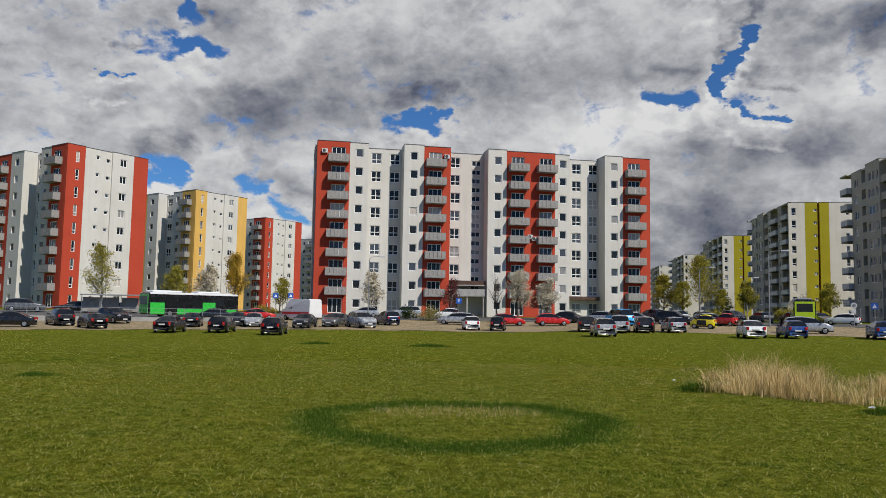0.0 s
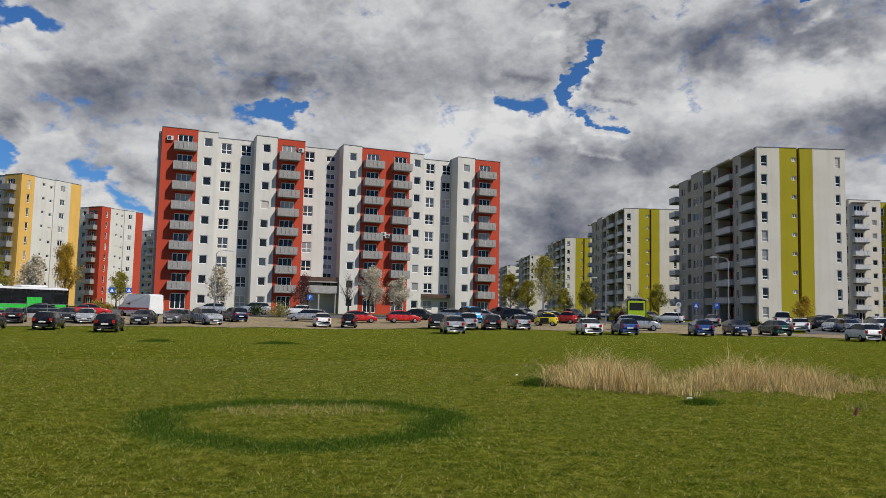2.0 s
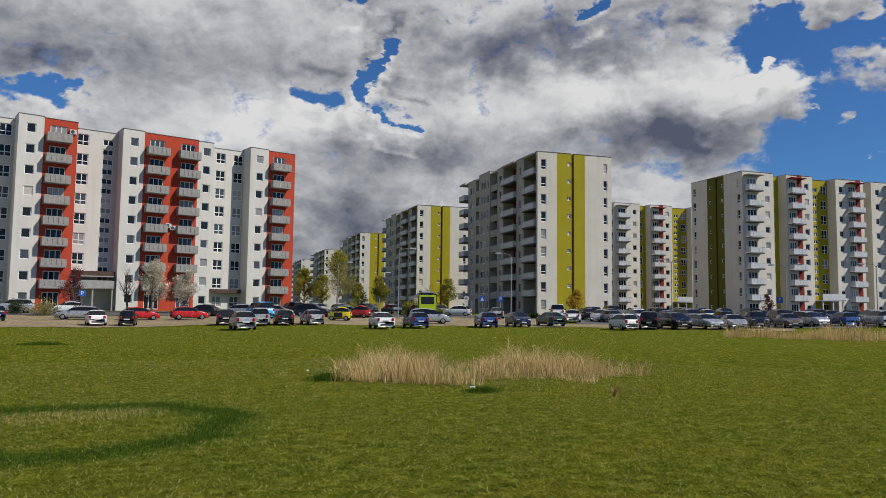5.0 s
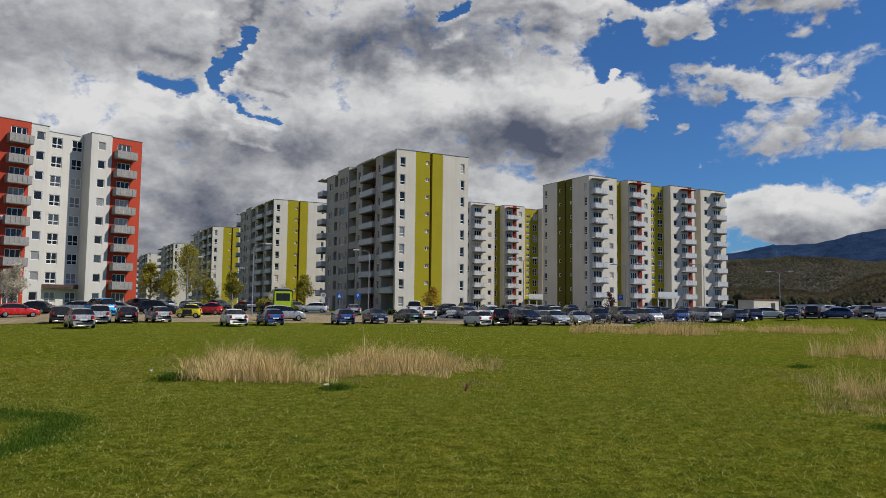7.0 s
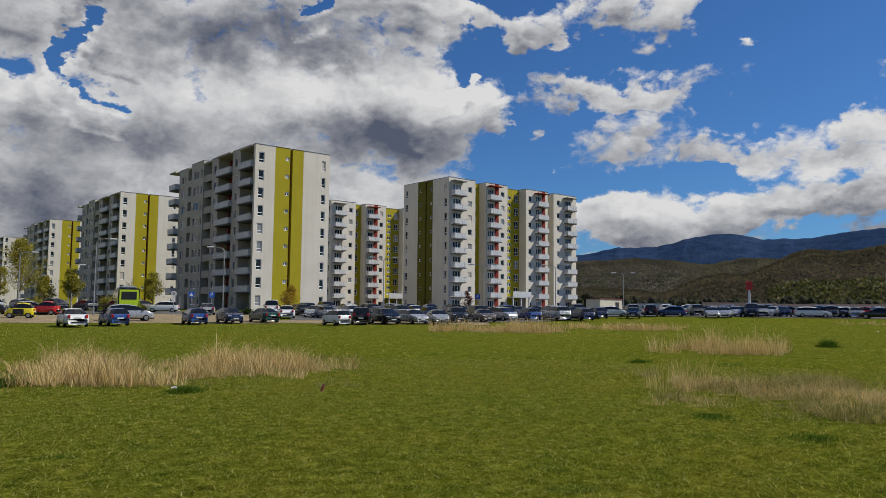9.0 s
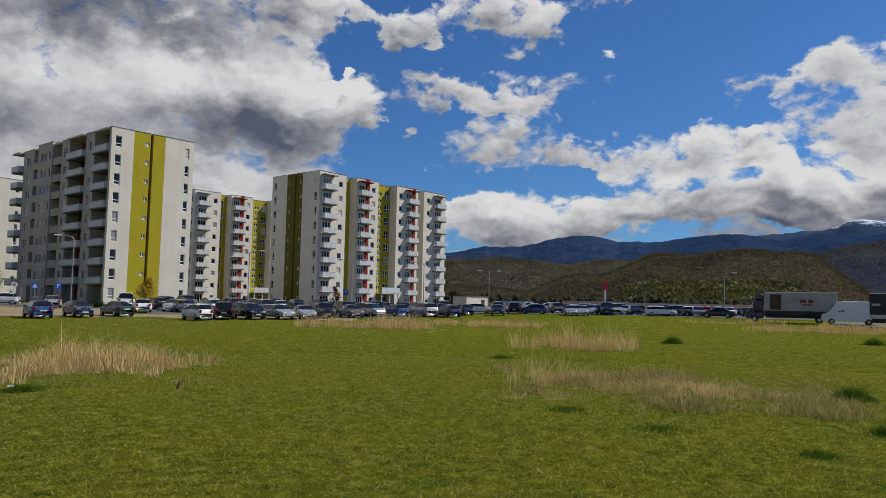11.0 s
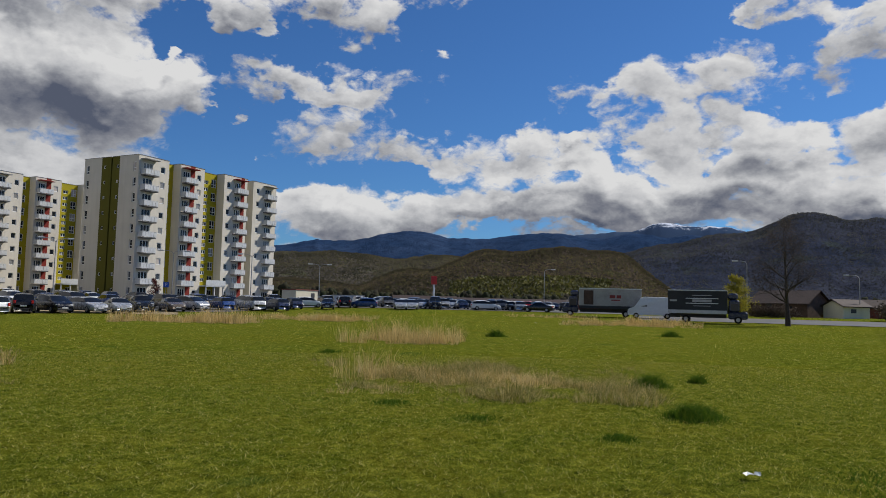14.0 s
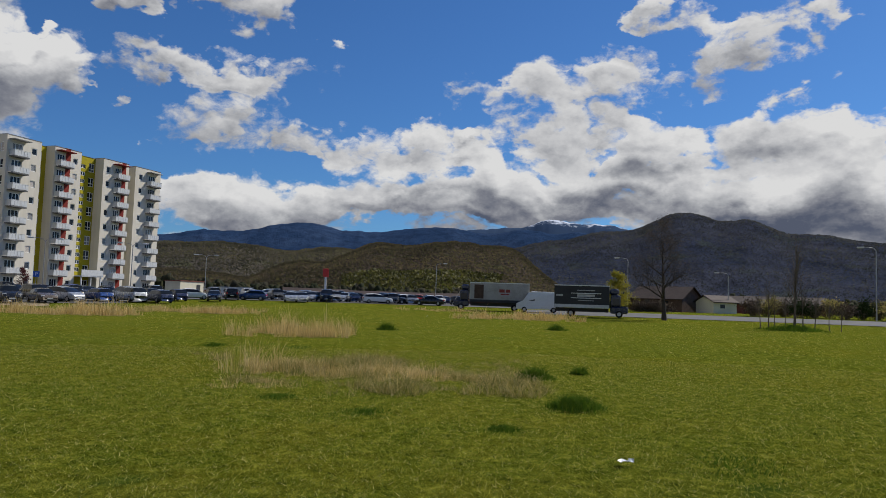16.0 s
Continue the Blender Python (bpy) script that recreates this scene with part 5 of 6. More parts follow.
class Range:
    """A range of hills: peaks along the azimuth on a base, rising from r0 to a crest at r1."""

    def __init__(self, r0, r1, base, seed, rough, jag=0.15):
        self.jag = jag
        self.r0, self.r1, self.base, self.seed, self.rough, self.peaks = r0, r1, base, seed, rough, []

    def peak(self, az, el, width):
        self.peaks.append((az, el, width))
        return self

    def crest(self, az):
        tops = [(el - self.base) * math.exp(-((az - c) / w) ** 2) for c, el, w in self.peaks]
        jag = self.jag * (noise.noise((az * 0.45, 0, self.seed)) + 0.5 * noise.noise((az * 1.5, 0, self.seed + 2)) + 0.25 * noise.noise((az * 5, 0, self.seed + 4)))
        return self.base + sum(t ** 3 for t in tops) ** (1 / 3) + jag

    def height(self, az, r):
        s = (r - self.r0) / (self.r1 - self.r0)
        top = self.r1 * math.tan(radians(self.crest(az)))
        x, y, _ = at(az, r)
        rise = ease(s, -0.05, 1.0) ** 1.15 if s <= 1 else 1 - 0.5 * (s - 1)
        wob = self.rough * top * fractal(x, y, 3.2 / self.r1, self.seed) * min(1, s * 2) * (0.35 if s > 0.97 else 1)
        return 1.2 + max(-3, top * rise + wob)

    def build(self, name, mat, az0, az1, steps, label, rows=26, category="hills"):
        v = []
        for j in range(rows + 4):
            r = self.r0 + (self.r1 - self.r0) * j / rows
            for i in range(steps + 1):
                az = az0 + (az1 - az0) * i / steps
                x, y, _ = at(az, r)
                v.append((x, y, self.height(az, r)))
        n = steps + 1
        f = [(j * n + i, j * n + i + 1, (j + 1) * n + i + 1, (j + 1) * n + i) for j in range(rows + 3) for i in range(steps)]
        me = piece_mesh(name, np.array(v), np.array(f)[:, ::-1], mat)
        me.polygons.foreach_set("use_smooth", [True] * len(f))
        return tagged(new(name, me), label, category, "", "structure")


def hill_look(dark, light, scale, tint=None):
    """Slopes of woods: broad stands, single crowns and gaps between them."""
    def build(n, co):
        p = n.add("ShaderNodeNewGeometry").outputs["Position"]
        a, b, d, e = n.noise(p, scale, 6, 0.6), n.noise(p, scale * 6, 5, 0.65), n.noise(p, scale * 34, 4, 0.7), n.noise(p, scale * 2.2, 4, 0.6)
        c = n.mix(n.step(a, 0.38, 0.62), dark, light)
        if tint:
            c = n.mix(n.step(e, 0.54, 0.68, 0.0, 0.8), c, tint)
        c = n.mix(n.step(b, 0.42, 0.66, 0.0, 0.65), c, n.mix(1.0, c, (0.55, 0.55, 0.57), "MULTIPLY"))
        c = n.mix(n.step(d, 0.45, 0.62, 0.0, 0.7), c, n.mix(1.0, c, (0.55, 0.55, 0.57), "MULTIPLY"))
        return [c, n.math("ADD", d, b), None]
    return build


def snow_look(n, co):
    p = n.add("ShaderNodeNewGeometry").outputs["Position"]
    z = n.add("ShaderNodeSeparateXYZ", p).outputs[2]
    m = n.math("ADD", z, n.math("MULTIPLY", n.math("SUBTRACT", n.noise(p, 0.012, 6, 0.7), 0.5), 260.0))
    # the blue below the snow is distance haze laid into the colour
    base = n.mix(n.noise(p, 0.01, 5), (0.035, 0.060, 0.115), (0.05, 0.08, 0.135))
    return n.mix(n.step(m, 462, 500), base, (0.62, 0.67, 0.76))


# haze is put into the blue of both far ridges
FAR_HILL = material("haze_blue_distant_slopes", hill_look((0.028, 0.058, 0.125), (0.042, 0.074, 0.145), 0.004), 1.0, spec=0.0, bump=6.0)
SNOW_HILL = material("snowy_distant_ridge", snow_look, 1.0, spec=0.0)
# haze and cloud shade are put into these dark bluish slope colours
RIGHT_HILL = material("haze_and_shade_tinted_slopes", hill_look((0.042, 0.052, 0.082), (0.064, 0.070, 0.094), 0.006, (0.058, 0.072, 0.062)), 1.0, spec=0.0, bump=3.0)
# paler than the near hill: haze is mixed into these browns
BACK_HILL = material("hazy_spring_wood_floor", hill_look((0.082, 0.074, 0.062), (0.112, 0.098, 0.080), 0.010, (0.085, 0.095, 0.050)), 1.0, spec=0.0, bump=1.6)
NEAR_HILL = material("brown_spring_wood_floor", hill_look((0.062, 0.050, 0.040), (0.095, 0.076, 0.060), 0.012, (0.075, 0.080, 0.034)), 1.0, spec=0.0, bump=1.6)

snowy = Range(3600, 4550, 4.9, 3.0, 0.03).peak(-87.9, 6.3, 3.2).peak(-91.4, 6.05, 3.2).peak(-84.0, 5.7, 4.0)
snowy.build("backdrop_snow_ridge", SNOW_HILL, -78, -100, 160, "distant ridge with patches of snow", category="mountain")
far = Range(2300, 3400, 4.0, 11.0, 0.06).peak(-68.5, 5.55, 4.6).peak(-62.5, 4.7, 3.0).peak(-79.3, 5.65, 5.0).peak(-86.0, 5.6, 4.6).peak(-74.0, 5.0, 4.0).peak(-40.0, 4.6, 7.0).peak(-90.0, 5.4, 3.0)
far.build("backdrop_mountain", FAR_HILL, -40, -100, 260, "distant mountain ridge in dark haze blue", category="mountain")
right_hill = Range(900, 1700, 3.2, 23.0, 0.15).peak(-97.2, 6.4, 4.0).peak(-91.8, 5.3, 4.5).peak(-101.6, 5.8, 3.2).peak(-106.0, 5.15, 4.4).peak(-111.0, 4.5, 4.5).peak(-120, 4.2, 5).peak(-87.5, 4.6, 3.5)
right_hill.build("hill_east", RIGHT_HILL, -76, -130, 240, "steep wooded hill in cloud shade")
back_hill = Range(1000, 1450, 2.2, 47.0, 0.07).peak(-63.0, 3.75, 7.0).peak(-54.0, 3.5, 7.0).peak(-71.5, 3.7, 5.0)
back_hill.build("hill_back", BACK_HILL, -44, -86, 200, "pale brown wooded hill behind the near one")
near_hill = Range(330, 900, 0.7, 31.0, 0.08).peak(-74.8, 4.0, 5.4).peak(-80.5, 4.35, 6.0).peak(-84.6, 3.6, 3.0).peak(-68.5, 2.6, 3.0).peak(-60.0, 1.6, 6.0)
near_hill.build("hill_near", NEAR_HILL, -44, -112, 240, "low hill covered with bare spring woods")

# crowns of the woods on the hills: small uneven clumps
rng = np.random.default_rng(5)
T = (1 + 5 ** 0.5) / 2
ICO_V = np.array([(-1, T, 0), (1, T, 0), (-1, -T, 0), (1, -T, 0), (0, -1, T), (0, 1, T), (0, -1, -T), (0, 1, -T), (T, 0, -1), (T, 0, 1), (-T, 0, -1), (-T, 0, 1)]) / 1.9
ICO_F = np.array([f for i in range(1)
                  for f in ((0, 11, 5), (0, 5, 1), (0, 1, 7), (0, 7, 10), (0, 10, 11), (1, 5, 9), (5, 11, 4), (11, 10, 2), (10, 7, 6), (7, 1, 8),
                            (3, 9, 4), (3, 4, 2), (3, 2, 6), (3, 6, 8), (3, 8, 9), (4, 9, 5), (2, 4, 11), (6, 2, 10), (8, 6, 7), (9, 8, 1))])


def clumps(name, places, sizes, mat, label, category, tall=1.0):
    """Many small uneven crowns as one mesh."""
    places, sizes = np.array(places), np.array(sizes)
    v = ICO_V[None] * sizes[:, None, None] * rng.uniform(0.55, 1.35, (len(places), 12, 1))
    v[:, :, 2] *= tall
    v += places[:, None]
    f = ICO_F[None] + 12 * np.arange(len(places))[:, None, None]
    return tagged(new(name, piece_mesh(name, v.reshape(-1, 3), f.reshape(-1, 3), mat)), label, category, "", "stuff")


def wood(hill, count, az0, az1, s0, s1, size, seed):
    pick = random.Random(seed)
    places, sizes = [], []
    while len(places) < count:
        az, s = pick.uniform(az0, az1), pick.uniform(s0, s1)
        r = hill.r0 + (hill.r1 - hill.r0) * s
        x, y, _ = at(az, r)
        if noise.noise((x * 0.006, y * 0.006, seed)) < -0.28:
            continue
        k = size * pick.uniform(0.6, 1.4)
        places.append((x, y, hill.height(az, r) + k * 0.4))
        sizes.append(k)
    return places, sizes


# trees paled in colour for haze, like the back hill under them
HAZY_WOODS = per_piece("hazy_spring_woods", ((0.125, 0.112, 0.098), (0.105, 0.10, 0.082), (0.145, 0.13, 0.11), (0.105, 0.112, 0.068)), translucent=0.5, stands=0.010)
GREENER = per_piece("budding_spring_woods", ((0.060, 0.068, 0.022), (0.085, 0.088, 0.032), (0.05, 0.048, 0.022), (0.11, 0.11, 0.055), (0.20, 0.20, 0.16)), translucent=0.5, stands=0.03)
# bluish wood tones that hold the haze in front of the east hill
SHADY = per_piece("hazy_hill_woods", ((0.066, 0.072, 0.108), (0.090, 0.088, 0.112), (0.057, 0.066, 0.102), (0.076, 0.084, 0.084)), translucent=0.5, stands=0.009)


def thicket(name, hill, count, az0, az1, s0, s1, width, height, mat, label, seed):
    """Bare woods far off: one slender upright shape for each tree."""
    az = az0 + (az1 - az0) * rng.uniform(0, 1, count)
    r = hill.r0 + (hill.r1 - hill.r0) * np.sqrt(s0 ** 2 + (s1 ** 2 - s0 ** 2) * rng.uniform(0, 1, count))
    foot_at = np.array([(*at(a, d)[:2], hill.height(a, d) - 0.5) for a, d in zip(az, r)])
    turn = rng.uniform(0, math.pi, count)
    side = np.column_stack((np.cos(turn), np.sin(turn), np.zeros(count))) * (width * rng.uniform(0.5, 1.3, count))[:, None] / 2
    up = np.column_stack((rng.normal(0, 0.45 * height, count), rng.normal(0, 0.45 * height, count), height * rng.uniform(0.6, 1.25, count)))
    v = np.stack((foot_at, foot_at + side + up * 0.6, foot_at + up, foot_at - side + up * 0.6), 1)
    return tagged(new(name, piece_mesh(name, v.reshape(-1, 3), np.arange(4 * count).reshape(count, 4), mat)), label, "woods", "", "stuff")


thicket("near_woods", near_hill, 100000, -46, -110, 0.04, 1.01, 1.9, 1.6, WOODS, "bare brown spring woods on the hill", 2)
thicket("back_woods", back_hill, 50000, -46, -84, 0.05, 1.01, 2.8, 2.4, HAZY_WOODS, "pale bare spring woods on the farther hill", 3)
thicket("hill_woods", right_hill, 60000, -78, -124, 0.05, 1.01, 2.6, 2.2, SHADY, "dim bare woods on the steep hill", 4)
thicket("budding_woods", near_hill, 5000, -72, -84, 0.03, 0.42, 2.6, 2.6, GREENER, "budding green and white thickets on the slope", 8)

# a dark belt of trees behind the car park
places, sizes = [], []
pick = random.Random(12)
for i in range(4200):
    az, r = pick.uniform(-58, -122), pick.uniform(225, 300)
    x, y, z = at(az, r)
    h = 2.0 + 3.6 * abs(noise.noise((az * 0.8, 0, 4))) + pick.uniform(0, 1.5)
    k = pick.uniform(0.5, 1.4)
    places.append((x, y, z + pick.uniform(0.2, 1) * h))
    sizes.append(k)
BELT = per_piece("dark_tree_belt", ((0.030, 0.036, 0.020), (0.045, 0.040, 0.028), (0.022, 0.028, 0.016), (0.06, 0.058, 0.03)))
clumps("tree_belt", places, sizes, BELT, "dark belt of trees below the hills", "trees", 1.25)

# ---- grass ----
def soil(x, y):
    az = math.degrees(math.atan2(-x, y))
    return ground_height(az, math.hypot(x, y)) + 0.03 * (noise.noise((x * 0.23, y * 0.23, 0)) + 0.4 * noise.noise((x * 0.9, y * 0.9, 3)))


def blades(name, xy, height, width, lean, mat, label, category="grass", curl=False):
    """One leaf blade at each place: a thin triangle, or two where it bends over."""
    n = len(xy)
    z = np.array([soil(x, y) for x, y in xy])
    turn = rng.uniform(0, 2 * math.pi, n)
    side = np.stack((np.cos(turn), np.sin(turn), np.zeros(n)), 1) * np.asarray(width)[:, None] / 2
    way = rng.uniform(0, 2 * math.pi, n)
    tip = np.stack((np.cos(way) * lean, np.sin(way) * lean, np.ones(n)), 1) * np.asarray(height)[:, None]
    base = np.column_stack((xy, z - 0.01))
    if not curl:
        v = np.stack((base - side, base + side, base + tip), 1)
        f = np.arange(3 * n).reshape(n, 3)
    else:
        mid = base + tip * np.array((0.38, 0.38, 0.62))
        end = base + tip * np.array((1.5, 1.5, 1.0))
        v = np.stack((base - side, base + side, mid + side * 0.7, mid - side * 0.7, end), 1)
        q = np.arange(n)[:, None] * 5
        f = np.concatenate((q + np.array((0, 1, 2)), q + np.array((0, 2, 3)), q + np.array((3, 2, 4))))
    return tagged(new(name, piece_mesh(name, v.reshape(-1, 3), f, mat)), label, category, "", "stuff")


def sector(n, az0, az1, r0, r1, power=1.0):
    az = np.radians(az0 + (az1 - az0) * rng.uniform(0, 1, n))
    u = rng.uniform(0, 1, n)
    r = (r0 ** power + (r1 ** power - r0 ** power) * u) ** (1 / power)
    return np.column_stack((-np.sin(az) * r, np.cos(az) * r)), r


xy, r = sector(420000, 36, -116, 5.8, 27, 1.15)
blades("lawn_grass", xy, rng.uniform(0.015, 0.045, len(r)), 0.008 + 0.0008 * r, rng.uniform(0.3, 2.6, len(r)), BLADES, "short olive-green field grass")
xy, r = sector(170000, 36, -116, 24, 92, 1.25)
blades("far_lawn_grass", xy, rng.uniform(0.02, 0.05, len(r)), 0.012 + 0.0011 * r, rng.uniform(0.3, 2.6, len(r)), BLADES, "short olive-green field grass")

# the ring of lush grass
a = rng.uniform(0, 2 * math.pi, 15000)
rr = RING[2] + rng.normal(0, 0.20, len(a)) + 0.12 * np.sin(3 * a) + 0.1 * np.sin(7 * a + 1)
xy = np.column_stack((RING[0] + rr * np.cos(a), RING[1] + rr * np.sin(a) * 1.0))
blades("grass_ring", xy, rng.uniform(0.03, 0.085, len(a)), np.full(len(a), 0.012), rng.uniform(0.2, 0.9, len(a)), LUSH, "ring of taller dark green grass in the field")
a, rr = rng.uniform(0, 2 * math.pi, 520), RING[2] * 0.66 * np.sqrt(rng.uniform(0, 1, 520))
xy = np.column_stack((RING[0] + rr * np.cos(a), RING[1] + 1.0 + 0.45 * rr * np.sin(a)))
blades("dry_ring_grass", xy, rng.uniform(0.06, 0.16, len(a)), np.full(len(a), 0.006), rng.uniform(0.2, 0.8, len(a)), STRAW, "pale dry stalks inside the grass ring")


def dry_clump(az0, az1, r0, r1, count, tall, mat, label, width=0.010, lean=0.45, seed=1, per=16):
    """A ragged stand of dry grass: tufts of stalks that spread from their foot, in drifts with gaps."""
    pick = random.Random(seed)
    centres, r = sector(count, az0, az1, r0, r1)
    v, total = [], 0
    grow = (r0 + r1) / 40
    for x, y in centres:
        az, d = math.degrees(math.atan2(-x, y)), math.hypot(x, y)
        e = max(0, 1 - abs((az - (az0 + az1) / 2) / (az1 - az0) * 2) ** 2)
        e *= max(0, 1 - abs((d - (r0 + r1) / 2) / (r1 - r0) * 2) ** 2)
        q = noise.noise((x * 0.42, y * 0.42, seed)) + 0.6 * noise.noise((x * 1.3, y * 1.3, seed + 3))
        if q + 0.75 * e + pick.uniform(-0.35, 0.2) < 0.36:
            continue
        h = tall * max(0.14, min(1.15, 0.18 + 1.0 * q + 0.32 * e)) * pick.uniform(0.5, 1.2)
        for k in range(pick.randint(per // 2, per)):
            total += 1
            if total * 5 > count * 26:
                break
            a, o = pick.uniform(0, 2 * math.pi), pick.uniform(0, 0.10) * (1 + grow * 0.6)
            bx, by = x + math.cos(a) * o, y + math.sin(a) * o
            hh = h * pick.uniform(0.35, 1.0) * (1.35 if pick.random() < 0.08 else 1)
            out = pick.uniform(0.05, lean) * hh
            a += pick.uniform(-0.8, 0.8)
            ca, sa = math.cos(a), math.sin(a)
            w = width * pick.uniform(0.4, 1.0)
            t = pick.uniform(0, math.pi)
            sx, sy = math.cos(t) * w / 2, math.sin(t) * w / 2
            bz = soil(bx, by) - 0.02
            mx, my, mz = bx + ca * out * 0.45, by + sa * out * 0.45, bz + hh * 0.6
            droop = pick.uniform(0.78, 1.0)
            v += [(bx - sx, by - sy, bz), (bx + sx, by + sy, bz), (mx + sx * 0.8, my + sy * 0.8, mz), (mx - sx * 0.8, my - sy * 0.8, mz),
                  (bx + ca * out * 1.3, by + sa * out * 1.3, bz + hh * droop)]
    n = len(v) // 5
    q = np.arange(n)[:, None] * 5
    f = np.concatenate((q + np.array((0, 1, 2)), q + np.array((0, 2, 3)), q + np.array((3, 2, 4))))
    ob = new("dry_grass_clump", piece_mesh("dry_grass_clump", np.array(v), f, mat))
    return tagged(ob, label, "dry grass", "", "stuff")


dry_clump(-18.2, -30.0, 18.3, 25.0, 1250, 0.98, STRAW, "ragged stand of tall pale straw grass", 0.016, 0.95, 1)
dry_clump(-28.0, -42.0, 19.0, 26.0, 1350, 0.92, STRAW, "ragged stand of tall pale straw grass", 0.016, 0.95, 2)
dry_clump(-17.5, -42.5, 17.5, 27.0, 1700, 0.40, STRAW_GREEN, "low mixed dry and green tussocks", 0.014, 1.1, 3)
dry_clump(-47.6, -58.4, 56.5, 65.5, 1300, 1.55, STRAW, "stand of tall reddish straw grass by the cars", 0.032, 0.45, 4)
dry_clump(-63.6, -73.0, 33.0, 40.0, 900, 1.7, STRAW, "thin stand of tall feathery straw grass", 0.017, 0.5, 5)
dry_clump(-61.5, -87.5, 14.2, 23.5, 3800, 0.42, STRAW_GREEN, "matted low tussocks of half-dry grass", 0.013, 1.3, 6)
dry_clump(-62.5, -87.0, 15.0, 22.0, 1900, 0.42, STRAW, "matted pale dry grass in tussocks", 0.011, 1.2, 7)
dry_clump(-62.8, -68.0, 16.5, 21.5, 70, 1.1, STRAW, "few tall feathery dry stalks", 0.011, 0.6, 8)
dry_clump(-80.4, -90.6, 73.0, 82.0, 1000, 1.2, STRAW, "strip of pale straw grass by the lorries", 0.040, 0.6, 9)
dry_clump(-57.6, -66.4, 67.0, 77.0, 900, 1.0, STRAW, "strip of pale straw grass by the car park", 0.040, 0.7, 10)
dry_clump(-76.0, -83.0, 90.0, 97.0, 260, 0.8, STRAW, "strip of pale straw grass by the car park", 0.040, 0.6, 11)
dry_clump(-14.2, -16.0, 20.2, 22.2, 40, 0.3, STRAW, "small pale dry tuft of grass", 0.011, 0.9, 12, 9)
for az, rr, w, h, n in ((-86.7, 18.6, 0.50, 0.26, 1000), (-90.0, 20.3, 0.30, 0.20, 420), (-89.6, 13.6, 0.62, 0.20, 1300), (-75.5, 43.9, 0.7, 0.40, 420), (-88.3, 52.8, 0.8, 0.40, 400),
                        (-67.8, 13.9, 0.55, 0.07, 380), (-74.2, 12.2, 0.6, 0.07, 420), (-84.5, 11.0, 0.35, 0.08, 400), (-63.0, 27.5, 0.6, 0.12, 250), (-104.6, 74.5, 3.0, 0.5, 1500), (-18.6, 19.5, 0.6, 0.2, 700),
                        (-30.0, 17.0, 0.5, 0.12, 500), (-101.0, 9.6, 1.0, 0.06, 500), (1.0, 43.0, 1.2, 0.18, 700), (9.5, 46.0, 1.0, 0.15, 500), (28.0, 22.0, 0.6, 0.1, 500)):
    x, y, _ = at(az, rr)
    d = rng.normal(0, w / 2, (n, 2))
    xy = np.column_stack((x + d[:, 0], y + d[:, 1] * 0.8))
    blades("green_tuft", xy, h * np.exp(-(d ** 2).sum(1) / w ** 2) * rng.uniform(0.5, 1.5, n), np.full(n, 0.010 + 0.0006 * rr), rng.uniform(0.2, 0.9, n), LUSH, "dark green tuft of lush grass", "grass", True)


# ---- trees ----
DARK_BARK = speckled("dark_brown_bark", (0.060, 0.048, 0.040), 5.0, 0.4, 0.95, bump=0.02)
def branch(s, tips, p, d, length, radius, depth, pick, spread, up, mat=0):
    pts, radii = [p], [radius]
    n = 4 if depth > 1 else 3
    for i in range(n):
        d = (d + Vector((pick.uniform(-1, 1), pick.uniform(-1, 1), pick.uniform(-0.4, 0.8) * up)) * 0.16).normalized()
        p = p + d * (length / n)
        pts.append(p)
        radii.append(radius * (1 - 0.72 * (i + 1) / n))
        if depth > 0 and i >= (1 if depth > 2 else 0):
            for k in range(2 if depth > 1 else 1):
                turn = pick.uniform(0, 2 * math.pi)
                q = d.to_track_quat("Z", "Y")
                e = (d * math.cos(spread) + (q @ Vector((math.cos(turn), math.sin(turn), 0))) * math.sin(spread)).normalized()
                branch(s, tips, p, e, length * pick.uniform(0.42, 0.66), radii[-1] * 0.62, depth - 1, pick, spread, up, mat)
    s.tube(pts, radii, 6 if depth > 2 else 4 if depth > 0 else 3, mat, False)
    if depth <= 1:
        tips += pts[1:]


